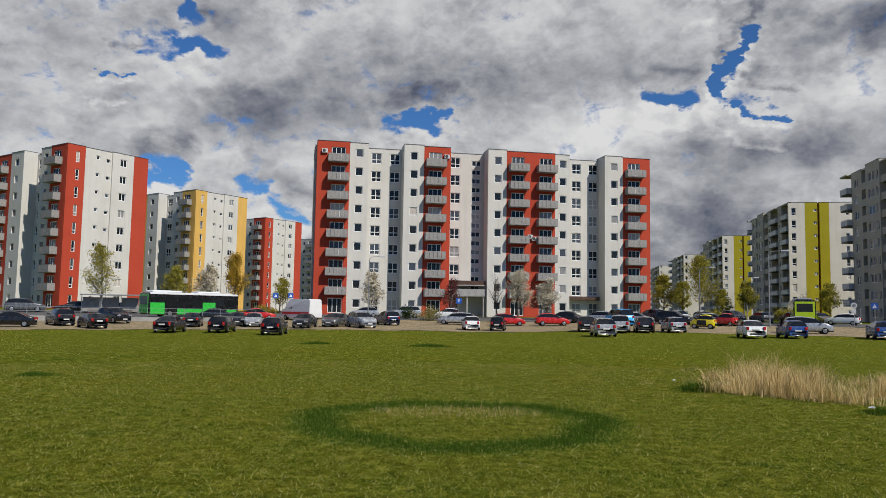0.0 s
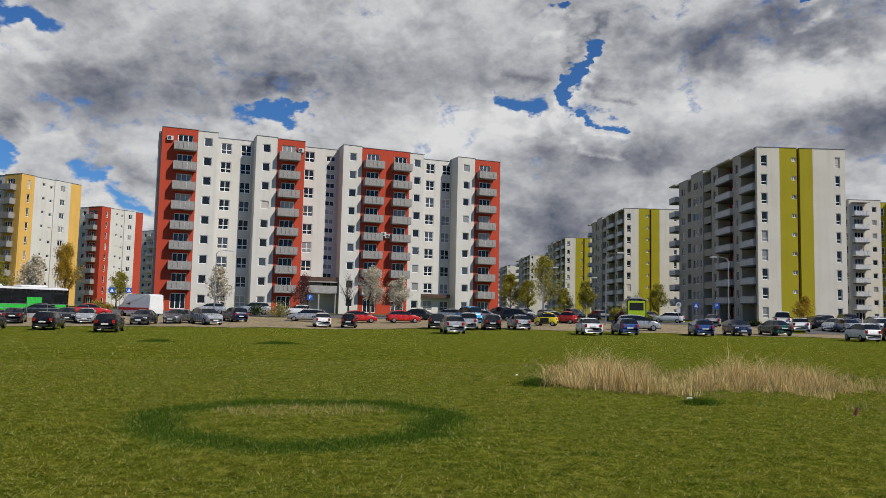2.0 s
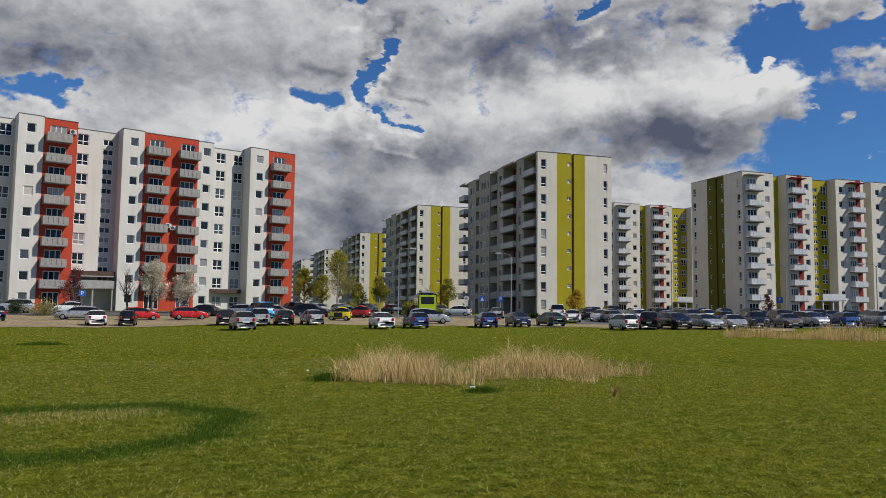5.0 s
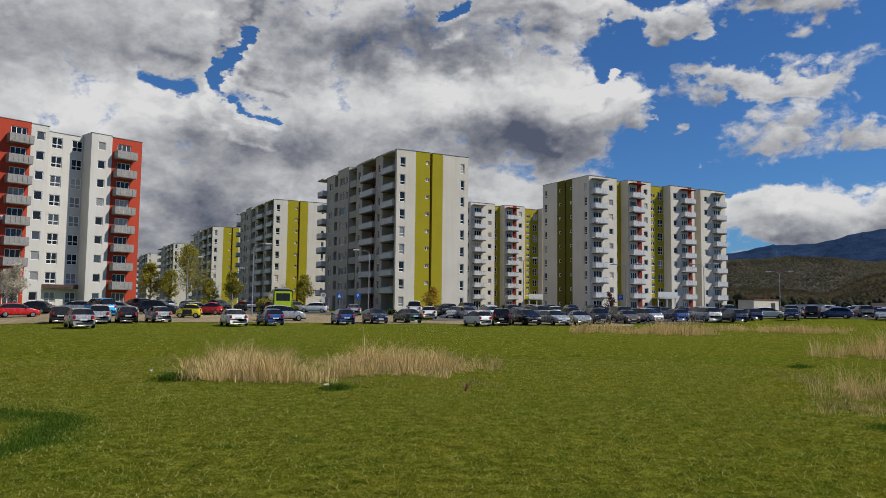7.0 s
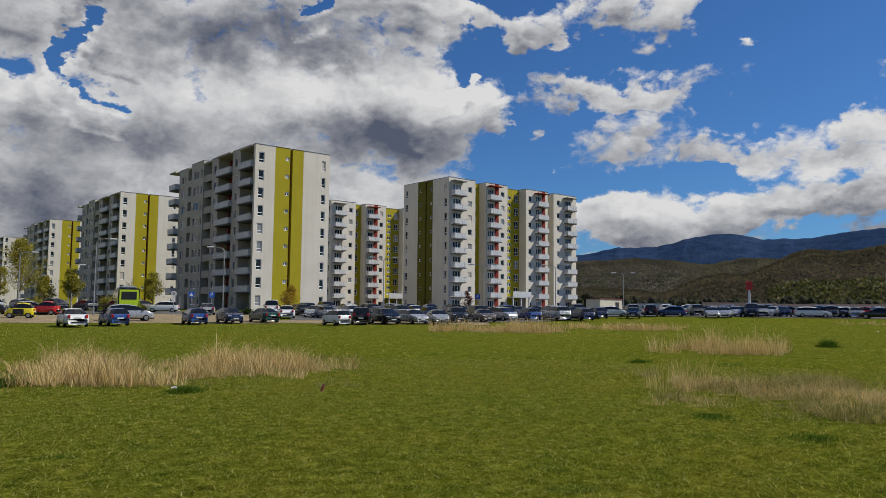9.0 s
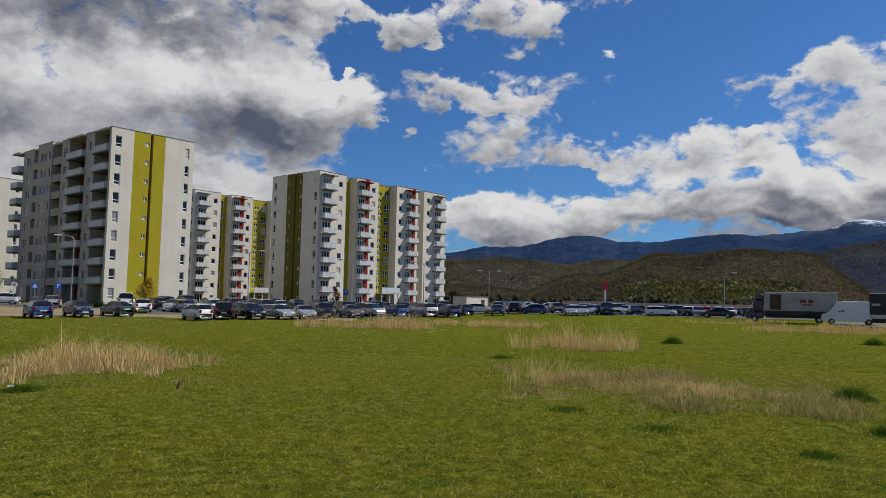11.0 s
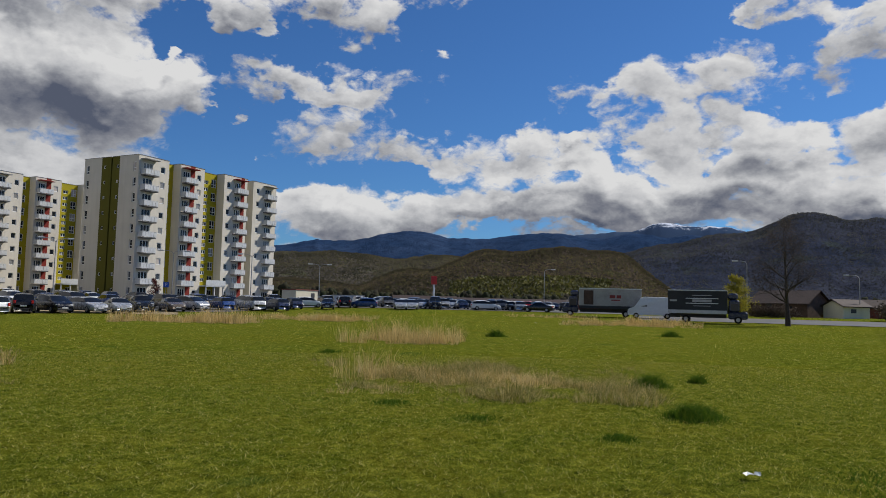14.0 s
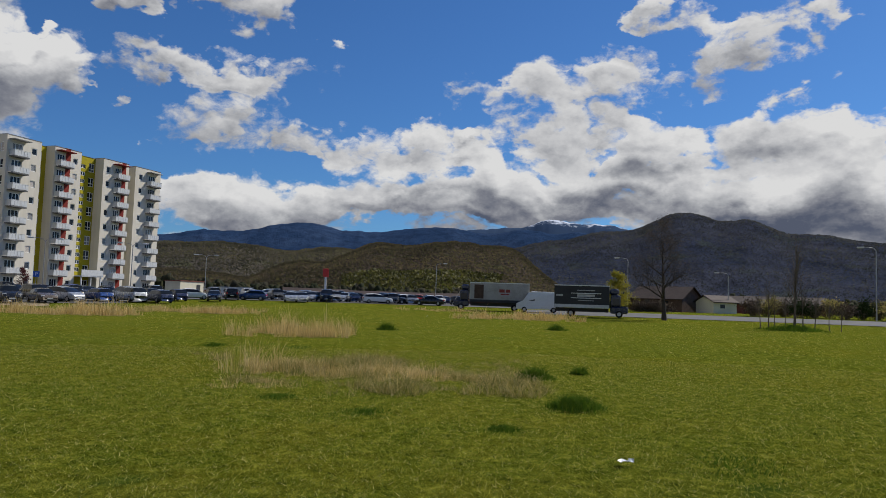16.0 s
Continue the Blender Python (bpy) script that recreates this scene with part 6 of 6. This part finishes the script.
def tree(name, az, r, height, label, category, leaf=None, bark=BARK, seed=1, leaves=9, leaf_size=0.14, spread=0.7, up=1.0, trunk=0.14, depth=3, lean=0.0, stem=0.026):
    pick = random.Random(seed)
    x, y, z = at(az, r)
    t = thing(name, pose(x, y, z - 0.05), label, category)
    s, tips = Shape(), []
    d = Vector((lean, 0, 1)).normalized()
    # a trunk up to the crown, its leader and rising limbs
    base, rad = Vector((0, 0, 0)), height * stem
    pts, radii = [base], [rad * 1.25]
    n = 8
    for i in range(1, n + 1):
        d = (d + Vector((pick.uniform(-1, 1), pick.uniform(-1, 1), 0.6)) * 0.045).normalized()
        base = base + d * (height * 0.93 / n)
        pts.append(base)
        radii.append(rad * (1 - 0.92 * i / n))
        share = i / n
        if share >= trunk:
            for k in range(3):
                turn = pick.uniform(0, 2 * math.pi)
                e = (d * math.cos(spread) + Vector((math.cos(turn), math.sin(turn), 0)) * math.sin(spread)).normalized()
                reach = height * 0.36 * (1.05 - 0.75 * share) * pick.uniform(0.75, 1.2)
                branch(s, tips, base, e, reach, radii[-1] * 0.55, depth - 1, pick, spread * 0.85, up)
    s.tube(pts, radii, 7, 0, False)
    part("trunk", s.mesh("trunk", bark), t)
    if leaf and tips:
        c = np.repeat(np.array([tuple(p) for p in tips]), leaves, 0)
        m = len(c)
        c = c + rng.normal(0, height * 0.028, (m, 3))
        a1, a2 = rng.normal(0, 1, (m, 3)), rng.normal(0, 1, (m, 3))
        a1 /= np.linalg.norm(a1, axis=1)[:, None]
        a2 = np.cross(a1, a2)
        a2 /= np.linalg.norm(a2, axis=1)[:, None] + 1e-6
        k = leaf_size * rng.uniform(0.5, 1.3, (m, 1))
        v = np.stack((c - a1 * k, c + a2 * k * 0.55, c + a1 * k, c - a2 * k * 0.55), 1).reshape(-1, 3)
        part("crown", piece_mesh("crown", v, np.arange(4 * m).reshape(m, 4), leaf), t)
    return t


tree("birch_tree", 24.5, 112, 8.4, "slender birch with fresh yellow-green leaves", "tree", SPRING_LEAF, BIRCH_BARK, 1, 2, 0.115)
tree("tree", 19.8, 112, 6.0, "small tree with dull green spring leaves", "tree", SPRING_LEAF, BARK, 2, 2, 0.115)
tree("birch_tree", 17.4, 114, 6.3, "pale budding birch behind the bus", "tree", BLOSSOM, BIRCH_BARK, 3, 3, 0.13)
tree("poplar_tree", 15.5, 116, 7.9, "narrow tree covered with ochre-yellow catkins", "tree", YELLOW_LEAF, BARK, 4, 4, 0.12, 0.40)
tree("tree", 12.3, 112, 4.8, "small budding tree with pale leaves", "tree", SPRING_LEAF, BARK, 5, 2, 0.10)
tree("birch_tree", 5.6, 106, 5.9, "small pale birch in front of the flats", "tree", BLOSSOM, BIRCH_BARK, 6, 2, 0.12)
tree("plum_tree", -0.6, 106, 5.2, "purple-leaved plum tree before the entrance", "tree", PURPLE_LEAF, BARK, 7, 2, 0.08, 0.8, 1.0, 0.25)
tree("tree", -4.1, 107, 6.3, "bare upright young tree before the flats", "tree", None, BARK, 8, 0, 0.1, 0.45, 1.2, 0.25)
tree("cherry_tree", -5.7, 105, 6.4, "cherry tree in cream-white blossom", "tree", BLOSSOM, BARK, 9, 4, 0.085, 0.75, 1.0, 0.22)
tree("cherry_tree", -7.9, 105, 5.3, "cherry tree in cream-white blossom", "tree", BLOSSOM, BARK, 10, 4, 0.085, 0.85, 1.0, 0.22)
tree("birch_tree", -16.4, 130, 6.8, "birch with fresh yellow-green leaves", "tree", SPRING_LEAF, BIRCH_BARK, 11, 3, 0.125)
tree("birch_tree", -18.9, 128, 9.6, "tall birch with fresh yellow-green leaves", "tree", SPRING_LEAF, BIRCH_BARK, 12, 3, 0.13)
tree("tree", -17.7, 135, 6.0, "budding young roadside tree", "tree", SPRING_LEAF, BARK, 13, 2, 0.12)
tree("birch_tree", -22.1, 125, 5.6, "young birch with yellow-green leaves", "tree", SPRING_LEAF, BIRCH_BARK, 14, 3, 0.115)
tree("tree", -25.7, 122, 4.8, "bare young tree beside the street", "tree", None, BARK, 15, 0, 0.1, 0.7)
tree("tree", -27.3, 122, 5.2, "young tree with first yellow leaves", "tree", SPRING_LEAF, BARK, 16, 2, 0.11)
tree("tree", -36.9, 93.5, 3.6, "bare small tree before the olive gable", "tree", YELLOW_LEAF, BARK, 17, 1, 0.10, 0.7, 1.0, 0.25)
tree("tree", -50.4, 108, 3.2, "small red-leaved tree in the car park", "tree", PURPLE_LEAF, BARK, 18, 1, 0.06, 0.7)
tree("tree", -20.5, 126, 4.4, "young budding tree in the verge", "tree", SPRING_LEAF, BARK, 21, 2, 0.115)
tree("willow_tree", -92.9, 112, 5.6, "bushy willow with pale yellow-green leaves", "tree", SPRING_LEAF, BARK, 19, 3, 0.10, 1.1, 0.8, 0.12)
tree("bare_tree", -96.1, 87.0, 10.8, "bare tree with fine twigs beside the road", "tree", TWIG, DARK_BARK, 20, 1, 0.04, 1.0, 0.7, 0.2, 4, 0.0, 0.024)
tree("sapling", -104.75, 75.2, 8.4, "thin tall bare sapling in the field's edge", "tree", None, BARK, 31, 0, 0.1, 0.25, 1.2, 0.2, 3, 0.05, 0.015)
for i, (az, h, lean) in enumerate(((-102.6, 4.3, 0.15), (-103.1, 4.9, -0.08), (-103.5, 3.9, 0.18), (-105.3, 4.6, 0.1), (-106.0, 3.8, -0.2), (-106.9, 3.2, 0.25), (-107.6, 2.8, -0.15), (-104.2, 3.6, 0.2))):
    tree("sapling", az, 75.5 + (i % 3) * 0.8, h, "thin bare sapling in the field's edge", "tree", None, BARK, 40 + i, 0, 0.1, 0.4, 1.1, 0.3, 3, lean, 0.013)


def shrub(az, r, w, h, mat, label, seed, n=1500, size=0.09, name="shrub"):
    pick = random.Random(seed)
    x, y, z = at(az, r)
    t = thing(name, pose(x, y, z - 0.03), label, "shrub")
    s = Shape()
    ends = []
    for i in range(16):
        a, q = pick.uniform(0, 2 * math.pi), pick.uniform(0.1, 1)
        e = Vector((math.cos(a) * q * w / 2, math.sin(a) * q * w / 2, h * pick.uniform(0.55, 1.0) * (1 - 0.4 * q)))
        s.tube([(0.2 * e.x, 0.2 * e.y, 0), tuple(e * 0.55 + Vector((0, 0, 0.1))), tuple(e)], [0.03, 0.02, 0.006], 4, 0, False)
        ends.append(e)
    part("stems", s.mesh("stems", BARK), t)
    c = np.array([tuple(ends[pick.randrange(16)] * pick.uniform(0.35, 1.05)) for i in range(n)]) + rng.normal(0, 0.10 * h, (n, 3))
    c[:, 2] = np.maximum(c[:, 2], 0.05)
    a1, a2 = rng.normal(0, 1, (n, 3)), rng.normal(0, 1, (n, 3))
    a1 /= np.linalg.norm(a1, axis=1)[:, None]
    a2 = np.cross(a1, a2)
    a2 /= np.linalg.norm(a2, axis=1)[:, None] + 1e-6
    k = size * rng.uniform(0.5, 1.3, (n, 1))
    v = np.stack((c - a1 * k, c + a2 * k * 0.5, c + a1 * k, c - a2 * k * 0.5), 1).reshape(-1, 3)
    part("leaves", piece_mesh("leaves", v, np.arange(4 * n).reshape(n, 4), mat), t)


shrub(1.1, 99, 4.6, 2.3, STRAW_GREEN, "tangled olive-brown shrub beside the street", 1, 1800, 0.10)
shrub(2.8, 101, 1.7, 2.3, DARK_LEAF, "small dark conifer by the flats", 2, 1200, 0.09)
shrub(13.5, 108, 3.0, 1.6, SPRING_LEAF, "bright green spring shrub", 3, 1400, 0.10)
shrub(12.8, 108, 1.8, 1.1, YELLOW_LEAF, "low yellow flowering shrub", 4, 900, 0.09)
shrub(-0.9, 102, 1.2, 1.5, PURPLE_LEAF, "small dark red shrub", 5, 700, 0.08)
for i, az in enumerate((-15.9, -17.2, -19.8, -21.0, -23.0, -24.3, -26.2)):
    shrub(az, 118, 3.4, 1.3 + 0.4 * (i % 3), (DARK_LEAF, STRAW_GREEN, SPRING_LEAF)[i % 3], "hedge shrub along the street", 10 + i, 1300, 0.12)
for i, az in enumerate((-33.8, -35.2, -37.6, -39.0)):
    shrub(az, 101, 2.0, 1.0, (DARK_LEAF, TWIG)[i % 2], "low shrub before the flats", 30 + i, 800, 0.09)
for i in range(11):
    shrub(-102.2 - i * 0.95, 112 + (i % 3) * 2, 5.0, 2.6 + 0.5 * (i % 2), (TWIG, STRAW_GREEN, TWIG, DARK_LEAF)[i % 4], "brown leafless hedge shrub beyond the road", 50 + i, 1800, 0.13)
for i in range(5):
    shrub(-94.0 - i * 0.5, 118, 4.0, 2.0, TWIG, "brown leafless hedge shrub beyond the road", 70 + i, 1300, 0.12)

# ---- street furniture and small buildings ----
def street_lamp(az, r, height, label, arms=1, turn=0.0):
    x, y, z = at(az, r)
    t = thing("street_lamp", pose(x, y, z - 0.02, 0, 0, az + turn), label, "street lamp")
    s = Shape()
    s.tube([(0, 0, 0), (0, 0, 0.9), (0, 0, 0.92), (0, 0, height - 0.4)], [0.10, 0.095, 0.075, 0.05], 10)
    part("pole", s.mesh("pole", METAL), t)
    for k in range(arms):
        d = 1 if k == 0 else -1
        s = Shape()
        s.tube([(0, 0, height - 0.45), (d * 0.25, 0, height - 0.1), (d * 0.9, 0, height + 0.02), (d * 1.5, 0, height + 0.03)], [0.045, 0.04, 0.035, 0.03], 8)
        arm = part("arm", s.mesh("arm", METAL), t)
        s = Shape()
        s.box(d * 1.75 - 0.42, d * 1.75 + 0.42, -0.15, 0.15, height - 0.06, height + 0.12, 0, 0.05)
        head = part("lamp_head", s.mesh("lamp_head", RAIL_WHITE), arm)
        s = Shape()
        s.box(d * 1.75 - 0.32, d * 1.75 + 0.32, -0.11, 0.11, height - 0.085, height - 0.062)
        part("lens", s.mesh("lens", LAMP_CLEAR), head)


street_lamp(5.7, 101, 8.4, "grey steel street lamp before the flats")
street_lamp(-23.5, 94, 8.8, "grey steel street lamp with one arm")
street_lamp(-18.9, 112, 7.6, "grey steel street lamp")
street_lamp(-32.1, 100, 8.6, "grey steel street lamp with one arm", 1, 180)
street_lamp(-51.5, 112, 7.4, "double-armed steel lamp in the car park", 2)
street_lamp(-57.0, 118, 7.6, "double-armed steel lamp in the car park", 2)
street_lamp(-62.0, 140, 7.4, "double-armed steel lamp in the far car park", 2)
street_lamp(-79.1, 150, 8.0, "steel street lamp beyond the car park")
street_lamp(-109.7, 110, 9.4, "tall steel street lamp beside the road", 1, 180)
street_lamp(-21.9, 125, 6.6, "slim grey steel street lamp")
street_lamp(-43.9, 112, 8.3, "grey steel street lamp in the car park", 2)
street_lamp(-93.5, 125, 8.5, "steel street lamp beyond the road", 1, 180)
street_lamp(-100.5, 128, 6.5, "steel street lamp beyond the road", 1, 180)


def sign(az, r, height, shape, label):
    x, y, z = at(az, r)
    t = thing("road_sign", pose(x, y, z - 0.02, 0, 0, az), label, "road sign")
    s = Shape()
    s.tube([(0, 0.03, 0), (0, 0.03, height)], [0.032, 0.032], 8)
    part("pole", s.mesh("pole", METAL), t)
    plates = {"parking": (("box", BLUE_SIGN, height - 0.35),), "priority": (("tri", WHITE_PAINT, height - 0.9), ("disc", WHITE_PAINT, height - 0.3)), "crossing": (("box", BLUE_SIGN, height - 0.35),)}[shape]
    for kind, mat, zc in plates:
        s = Shape()
        if kind == "box":
            s.box(-0.35, 0.35, -0.02, 0.0, zc - 0.35, zc + 0.35, 0, 0.006)
        elif kind == "disc":
            s.tube([(0, -0.02, zc), (0, 0.0, zc)], [0.33, 0.33], 24)
        else:
            s.tube([(0, -0.02, zc - 0.08), (0, 0.0, zc - 0.08)], [0.40, 0.40], 3)
        plate = part("plate", s.mesh("plate", mat), t)
        if shape == "parking":
            cu = bpy.data.curves.new("letter", "FONT")
            cu.body, cu.size, cu.align_x, cu.align_y, cu.extrude = "P", 0.62, "CENTER", "CENTER", 0.004
            tmp = bpy.data.objects.new("letter", cu)
            me = bpy.data.meshes.new_from_object(tmp)
            bpy.data.objects.remove(tmp)
            me.materials.clear()
            me.materials.append(WHITE_PAINT)
            part("letter", me, plate, pose(0, -0.026, zc, 90, 0, 0))
        elif shape == "crossing":
            s = Shape()
            s.quad(((-0.24, -0.024, zc - 0.22), (0.24, -0.024, zc - 0.22), (0, -0.024, zc + 0.24)))
            part("triangle", s.mesh("triangle", WHITE_PAINT), plate)
        elif kind == "disc":
            s = Shape()
            s.tube([(0, -0.026, zc), (0, -0.021, zc)], [0.20, 0.20], 20)
            part("roundel", s.mesh("roundel", METAL), plate)


sign(-31.3, 98, 2.9, "parking", "blue square parking sign on a grey post")
sign(-29.9, 98, 2.9, "crossing", "blue square crossing sign on a grey post")
sign(-28.7, 98, 2.9, "priority", "white round and triangular signs on a grey post")
sign(-1.2, 97, 3.1, "parking", "blue square parking sign on a grey post")
sign(-51.1, 104, 3.0, "parking", "blue square parking sign on a grey post")
sign(12.6, 107, 3.1, "crossing", "blue square crossing sign on a grey post")
sign(11.5, 110, 3.1, "crossing", "blue square crossing sign on a grey post")

# the low retaining wall and railing along the street
v = Shape()
steps = 30
for i in range(steps):
    a0, a1 = 36 - 24 * i / steps, 36 - 24 * (i + 1) / steps - 0.02
    p = [at(a, r) for a, r in ((a0, 92.0), (a1, 92.0), (a1, 92.35), (a0, 92.35))]
    top = 0.60 + 0.02 * (i % 2)
    k = len(v.v)
    v.v += [(q[0], q[1], -0.5) for q in p] + [(q[0], q[1], top) for q in p]
    v.f += [tuple(k + j for j in f) for f in ((4, 5, 6, 7), (0, 1, 5, 4), (1, 2, 6, 5), (2, 3, 7, 6), (3, 0, 4, 7))]
    v.m += [0] * 5
tagged(new("retaining_wall", v.mesh("retaining_wall", CONCRETE)), "low grey concrete retaining wall along the street", "wall", "", "structure")
rail = thing("railing", pose(0, 0, 0), "grey metal railing on the retaining wall", "railing")
for i in range(17):
    a0 = 34 - i * 1.25
    x, y, _ = at(a0, 92.2)
    s = Shape()
    s.tube([(x, y, 0.5), (x, y, 1.6)], [0.025, 0.025], 6)
    part("post", s.mesh("post", METAL), rail)
for z in (1.15, 1.6):
    s = Shape()
    s.tube([(*at(34 - i * 0.5, 92.2)[:2], z) for i in range(41)], [0.022] * 41, 5)
    part("rail", s.mesh("rail", METAL), rail)

# bus shelter
x, y, z = at(23.9, 105)
t = thing("bus_shelter", pose(x, y, z, 0, 0, 24), "grey steel and glass bus shelter with a flat roof", "bus shelter")
s = Shape()
s.box(-3.6, 3.6, -0.9, 0.9, 2.35, 2.5, 0, 0.03)
part("roof", s.mesh("roof", METAL), t)
for px_ in (-3.4, -1.2, 1.2, 3.4):
    s = Shape()
    s.box(px_ - 0.05, px_ + 0.05, 0.7, 0.8, 0, 2.35)
    part("post", s.mesh("post", METAL), t)
for px_ in (-2.3, 0.0, 2.3):
    s = Shape()
    s.box(px_ - 1.0, px_ + 1.0, 0.73, 0.76, 0.3, 2.1)
    part("pane", s.mesh("pane", RAIL_GREY), t)
s = Shape()
s.box(-2.6, 2.6, 0.2, 0.6, 0.42, 0.5)
part("bench", s.mesh("bench", WOOD_BROWN), t)

# entrance of the long block: terrace and canopy
f = A.face("front", 3.1)
s = Shape()
s.box(20.6, 26.4, -2.7, -0.3, 4.6, 4.75)
s.box(20.6, 26.4, -2.75, -2.65, 3.0, 4.1)
s.box(20.6, 26.4, -2.7, -0.3, 2.9, 3.05)
part("entrance_canopy", s.mesh("entrance_canopy", CONCRETE), A.root, f)
s = Shape()
s.box(20.6, 26.4, -2.6, -2.4, 4.75, 5.4)
part("canopy_band", s.mesh("canopy_band", WOOD_BROWN), A.root, f)
for u in (20.9, 23.4, 26.0):
    s = Shape()
    s.box(u, u + 0.22, -2.6, -2.38, -1.4, 2.9)
    part("pillar", s.mesh("pillar", CONCRETE), A.root, f)
s = Shape()
s.box(40.3, 45.6, -1.6, -0.3, 2.75, 2.95)
s.box(40.3, 45.6, -1.62, -1.52, 2.95, 3.35)
part("shop_awning", s.mesh("shop_awning", WOOD_BROWN), A.root, f)


def cooler(u, z):
    s = Shape()
    s.box(u - 0.42, u + 0.42, -0.36, -0.02, z, z + 0.62, 0, 0.02)
    c = part("air_conditioner", s.mesh("air_conditioner", RAIL_WHITE), A.root, f @ pose(0, -3.1, 0))
    s = Shape()
    s.tube([(u - 0.1, -0.375, z + 0.31), (u - 0.1, -0.362, z + 0.31)], [0.24, 0.24], 18)
    part("fan_grille", s.mesh("fan_grille", DARK_TRIM), c)


for u, z in ((1.1, 24.1), (19.85, 24.2), (33.3, 12.2), (34.0, 11.9)):
    cooler(u, z)


# buildings low on the horizon
def house(az, r, turn, w, d, h, roof_h, wall_mat, roof_mat, label, name="shed", over=0.35, door=None):
    x, y, z = at(az, r)
    t = thing(name, pose(x, y, z - 0.1, 0, 0, az + turn), label, "building")
    s = Shape()
    s.box(-w / 2, w / 2, -d / 2, d / 2, 0, h)
    if roof_h > 0:
        for sx in (-1, 1):
            s.quad(((sx * w / 2, -d / 2, h), (sx * w / 2, d / 2, h), (sx * w / 2, 0, h + roof_h)))
    part("wall", s.mesh("wall", wall_mat), t)
    s = Shape()
    if roof_h > 0:
        k = (d / 2 + over) / (d / 2)
        for sy in (-1, 1):
            a, b = (-w / 2 - over, w / 2 + over)
            lo = h + roof_h - roof_h * k
            for dz in (0.02, 0.16):
                s.quad(((a, sy * (d / 2 + over), lo + dz), (b, sy * (d / 2 + over), lo + dz), (b, 0, h + roof_h + dz), (a, 0, h + roof_h + dz)))
            s.quad(((a, sy * (d / 2 + over), lo + 0.02), (b, sy * (d / 2 + over), lo + 0.02), (b, sy * (d / 2 + over), lo + 0.16), (a, sy * (d / 2 + over), lo + 0.16)))
    else:
        s.box(-w / 2 - 0.1, w / 2 + 0.1, -d / 2 - 0.1, d / 2 + 0.1, h, h + 0.15)
    part("roof", s.mesh("roof", roof_mat), t)
    for u, ww, z0, z1, mat in door or ():
        s = Shape()
        s.box(u - ww / 2, u + ww / 2, -d / 2 - 0.04, -d / 2 + 0.02, z0, z1)
        part("door" if z0 < 0.3 else "window", s.mesh("opening", mat), t)
    return t


house(-60.6, 128, 50, 5.6, 3.0, 2.45, 0, CREAM, BRICK_RED, "flat-roofed cream booth at the car park", "booth", door=[(1.5, 0.9, 0.1, 2.0, DARK_TRIM)])
house(-64.2, 150, 10, 6.0, 2.4, 1.9, 0, RAIL_WHITE, METAL, "white metal site container", "container")
house(-62.4, 160, 10, 9.0, 3.0, 1.6, 0, CONCRETE, METAL, "low grey metal site container", "container")
house(-70.0, 205, 6, 17.0, 7.0, 1.5, 1.3, BRICK_RED, ROOF_BROWN, "low red-brown shed with a sheet roof")
house(-76.3, 200, 4, 26.0, 7.0, 1.6, 0.9, BRICK_RED, ROOF_BROWN, "long low red-brown shed")
house(-82.0, 195, 2, 14.0, 7.0, 1.5, 1.0, BRICK_RED, ROOF_BROWN, "low red-brown shed with a sheet roof")
house(-96.2, 130, -30, 9.5, 6.5, 2.2, 1.9, WOOD_BROWN, ROOF_BROWN, "dark brown timber house with a pitched roof", "timber_house", door=[(-1.5, 1.1, 0.1, 2.0, DARK_TRIM), (1.8, 1.0, 0.9, 1.8, PANE)])
house(-99.7, 128, 48, 5.2, 3.6, 1.9, 0.9, CREAM, ROOF_BROWN, "cream garage with a brown roof", "garage", door=[(-0.6, 1.0, 0.9, 1.5, DARK_TRIM)])
house(-103.6, 150, 0, 16.0, 6.0, 1.9, 1.3, BRICK_RED, ROOF_BROWN, "low dark shed beyond the road")

# red-topped advertising pylon
x, y, z = at(-70.7, 145)
t = thing("pylon_sign", pose(x, y, z, 0, 0, -70), "white pylon with a red sign box on top", "sign")
s = Shape()
s.tube([(0, 0, 0), (0, 0, 4.6)], [0.22, 0.18], 8)
part("pole", s.mesh("pole", WHITE_PAINT), t)
s = Shape()
s.box(-0.55, 0.55, -0.25, 0.25, 4.4, 6.0, 0, 0.04)
part("sign_box", s.mesh("sign_box", BRIGHT_RED), t)

# litter in the grass
x, y, z = at(-39.55, 16.6)
s = Shape()
s.tube([(0, 0, -0.02), (0.01, 0, 0.08), (0.02, 0.01, 0.13)], [0.035, 0.03, 0.024], 8)
ob = new("bottle", s.mesh("bottle", BRICK_RED))
ob.matrix_world = pose(x, y, soil(x, y) + 0.02, 8, 12, 0)
tagged(ob, "small dark red plastic bottle in the grass", "litter")
for az, r, k in ((-92.9, 9.05, 0.10), (-93.5, 9.1, 0.05), (-29.2, 17.3, 0.09), (-78.5, 75.0, 0.2), (-16.9, 21.5, 0.08)):
    x, y, z = at(az, r)
    s = Shape()
    n = 9
    ring = [(k * (0.6 + 0.5 * dice.random()) * math.cos(i * 0.7), k * (0.6 + 0.5 * dice.random()) * 0.7 * math.sin(i * 0.7), 0.02 + 0.05 * dice.random()) for i in range(n)]
    for i in range(n):
        s.quad((ring[i], ring[(i + 1) % n], (0, 0, 0.07)))
    ob = new("paper_scrap", s.mesh("paper_scrap", WHITE_PAINT))
    ob.matrix_world = pose(x, y, soil(x, y) + 0.02, 0, 0, dice.uniform(0, 360))
    tagged(ob, "crumpled white paper scrap in the grass", "litter")
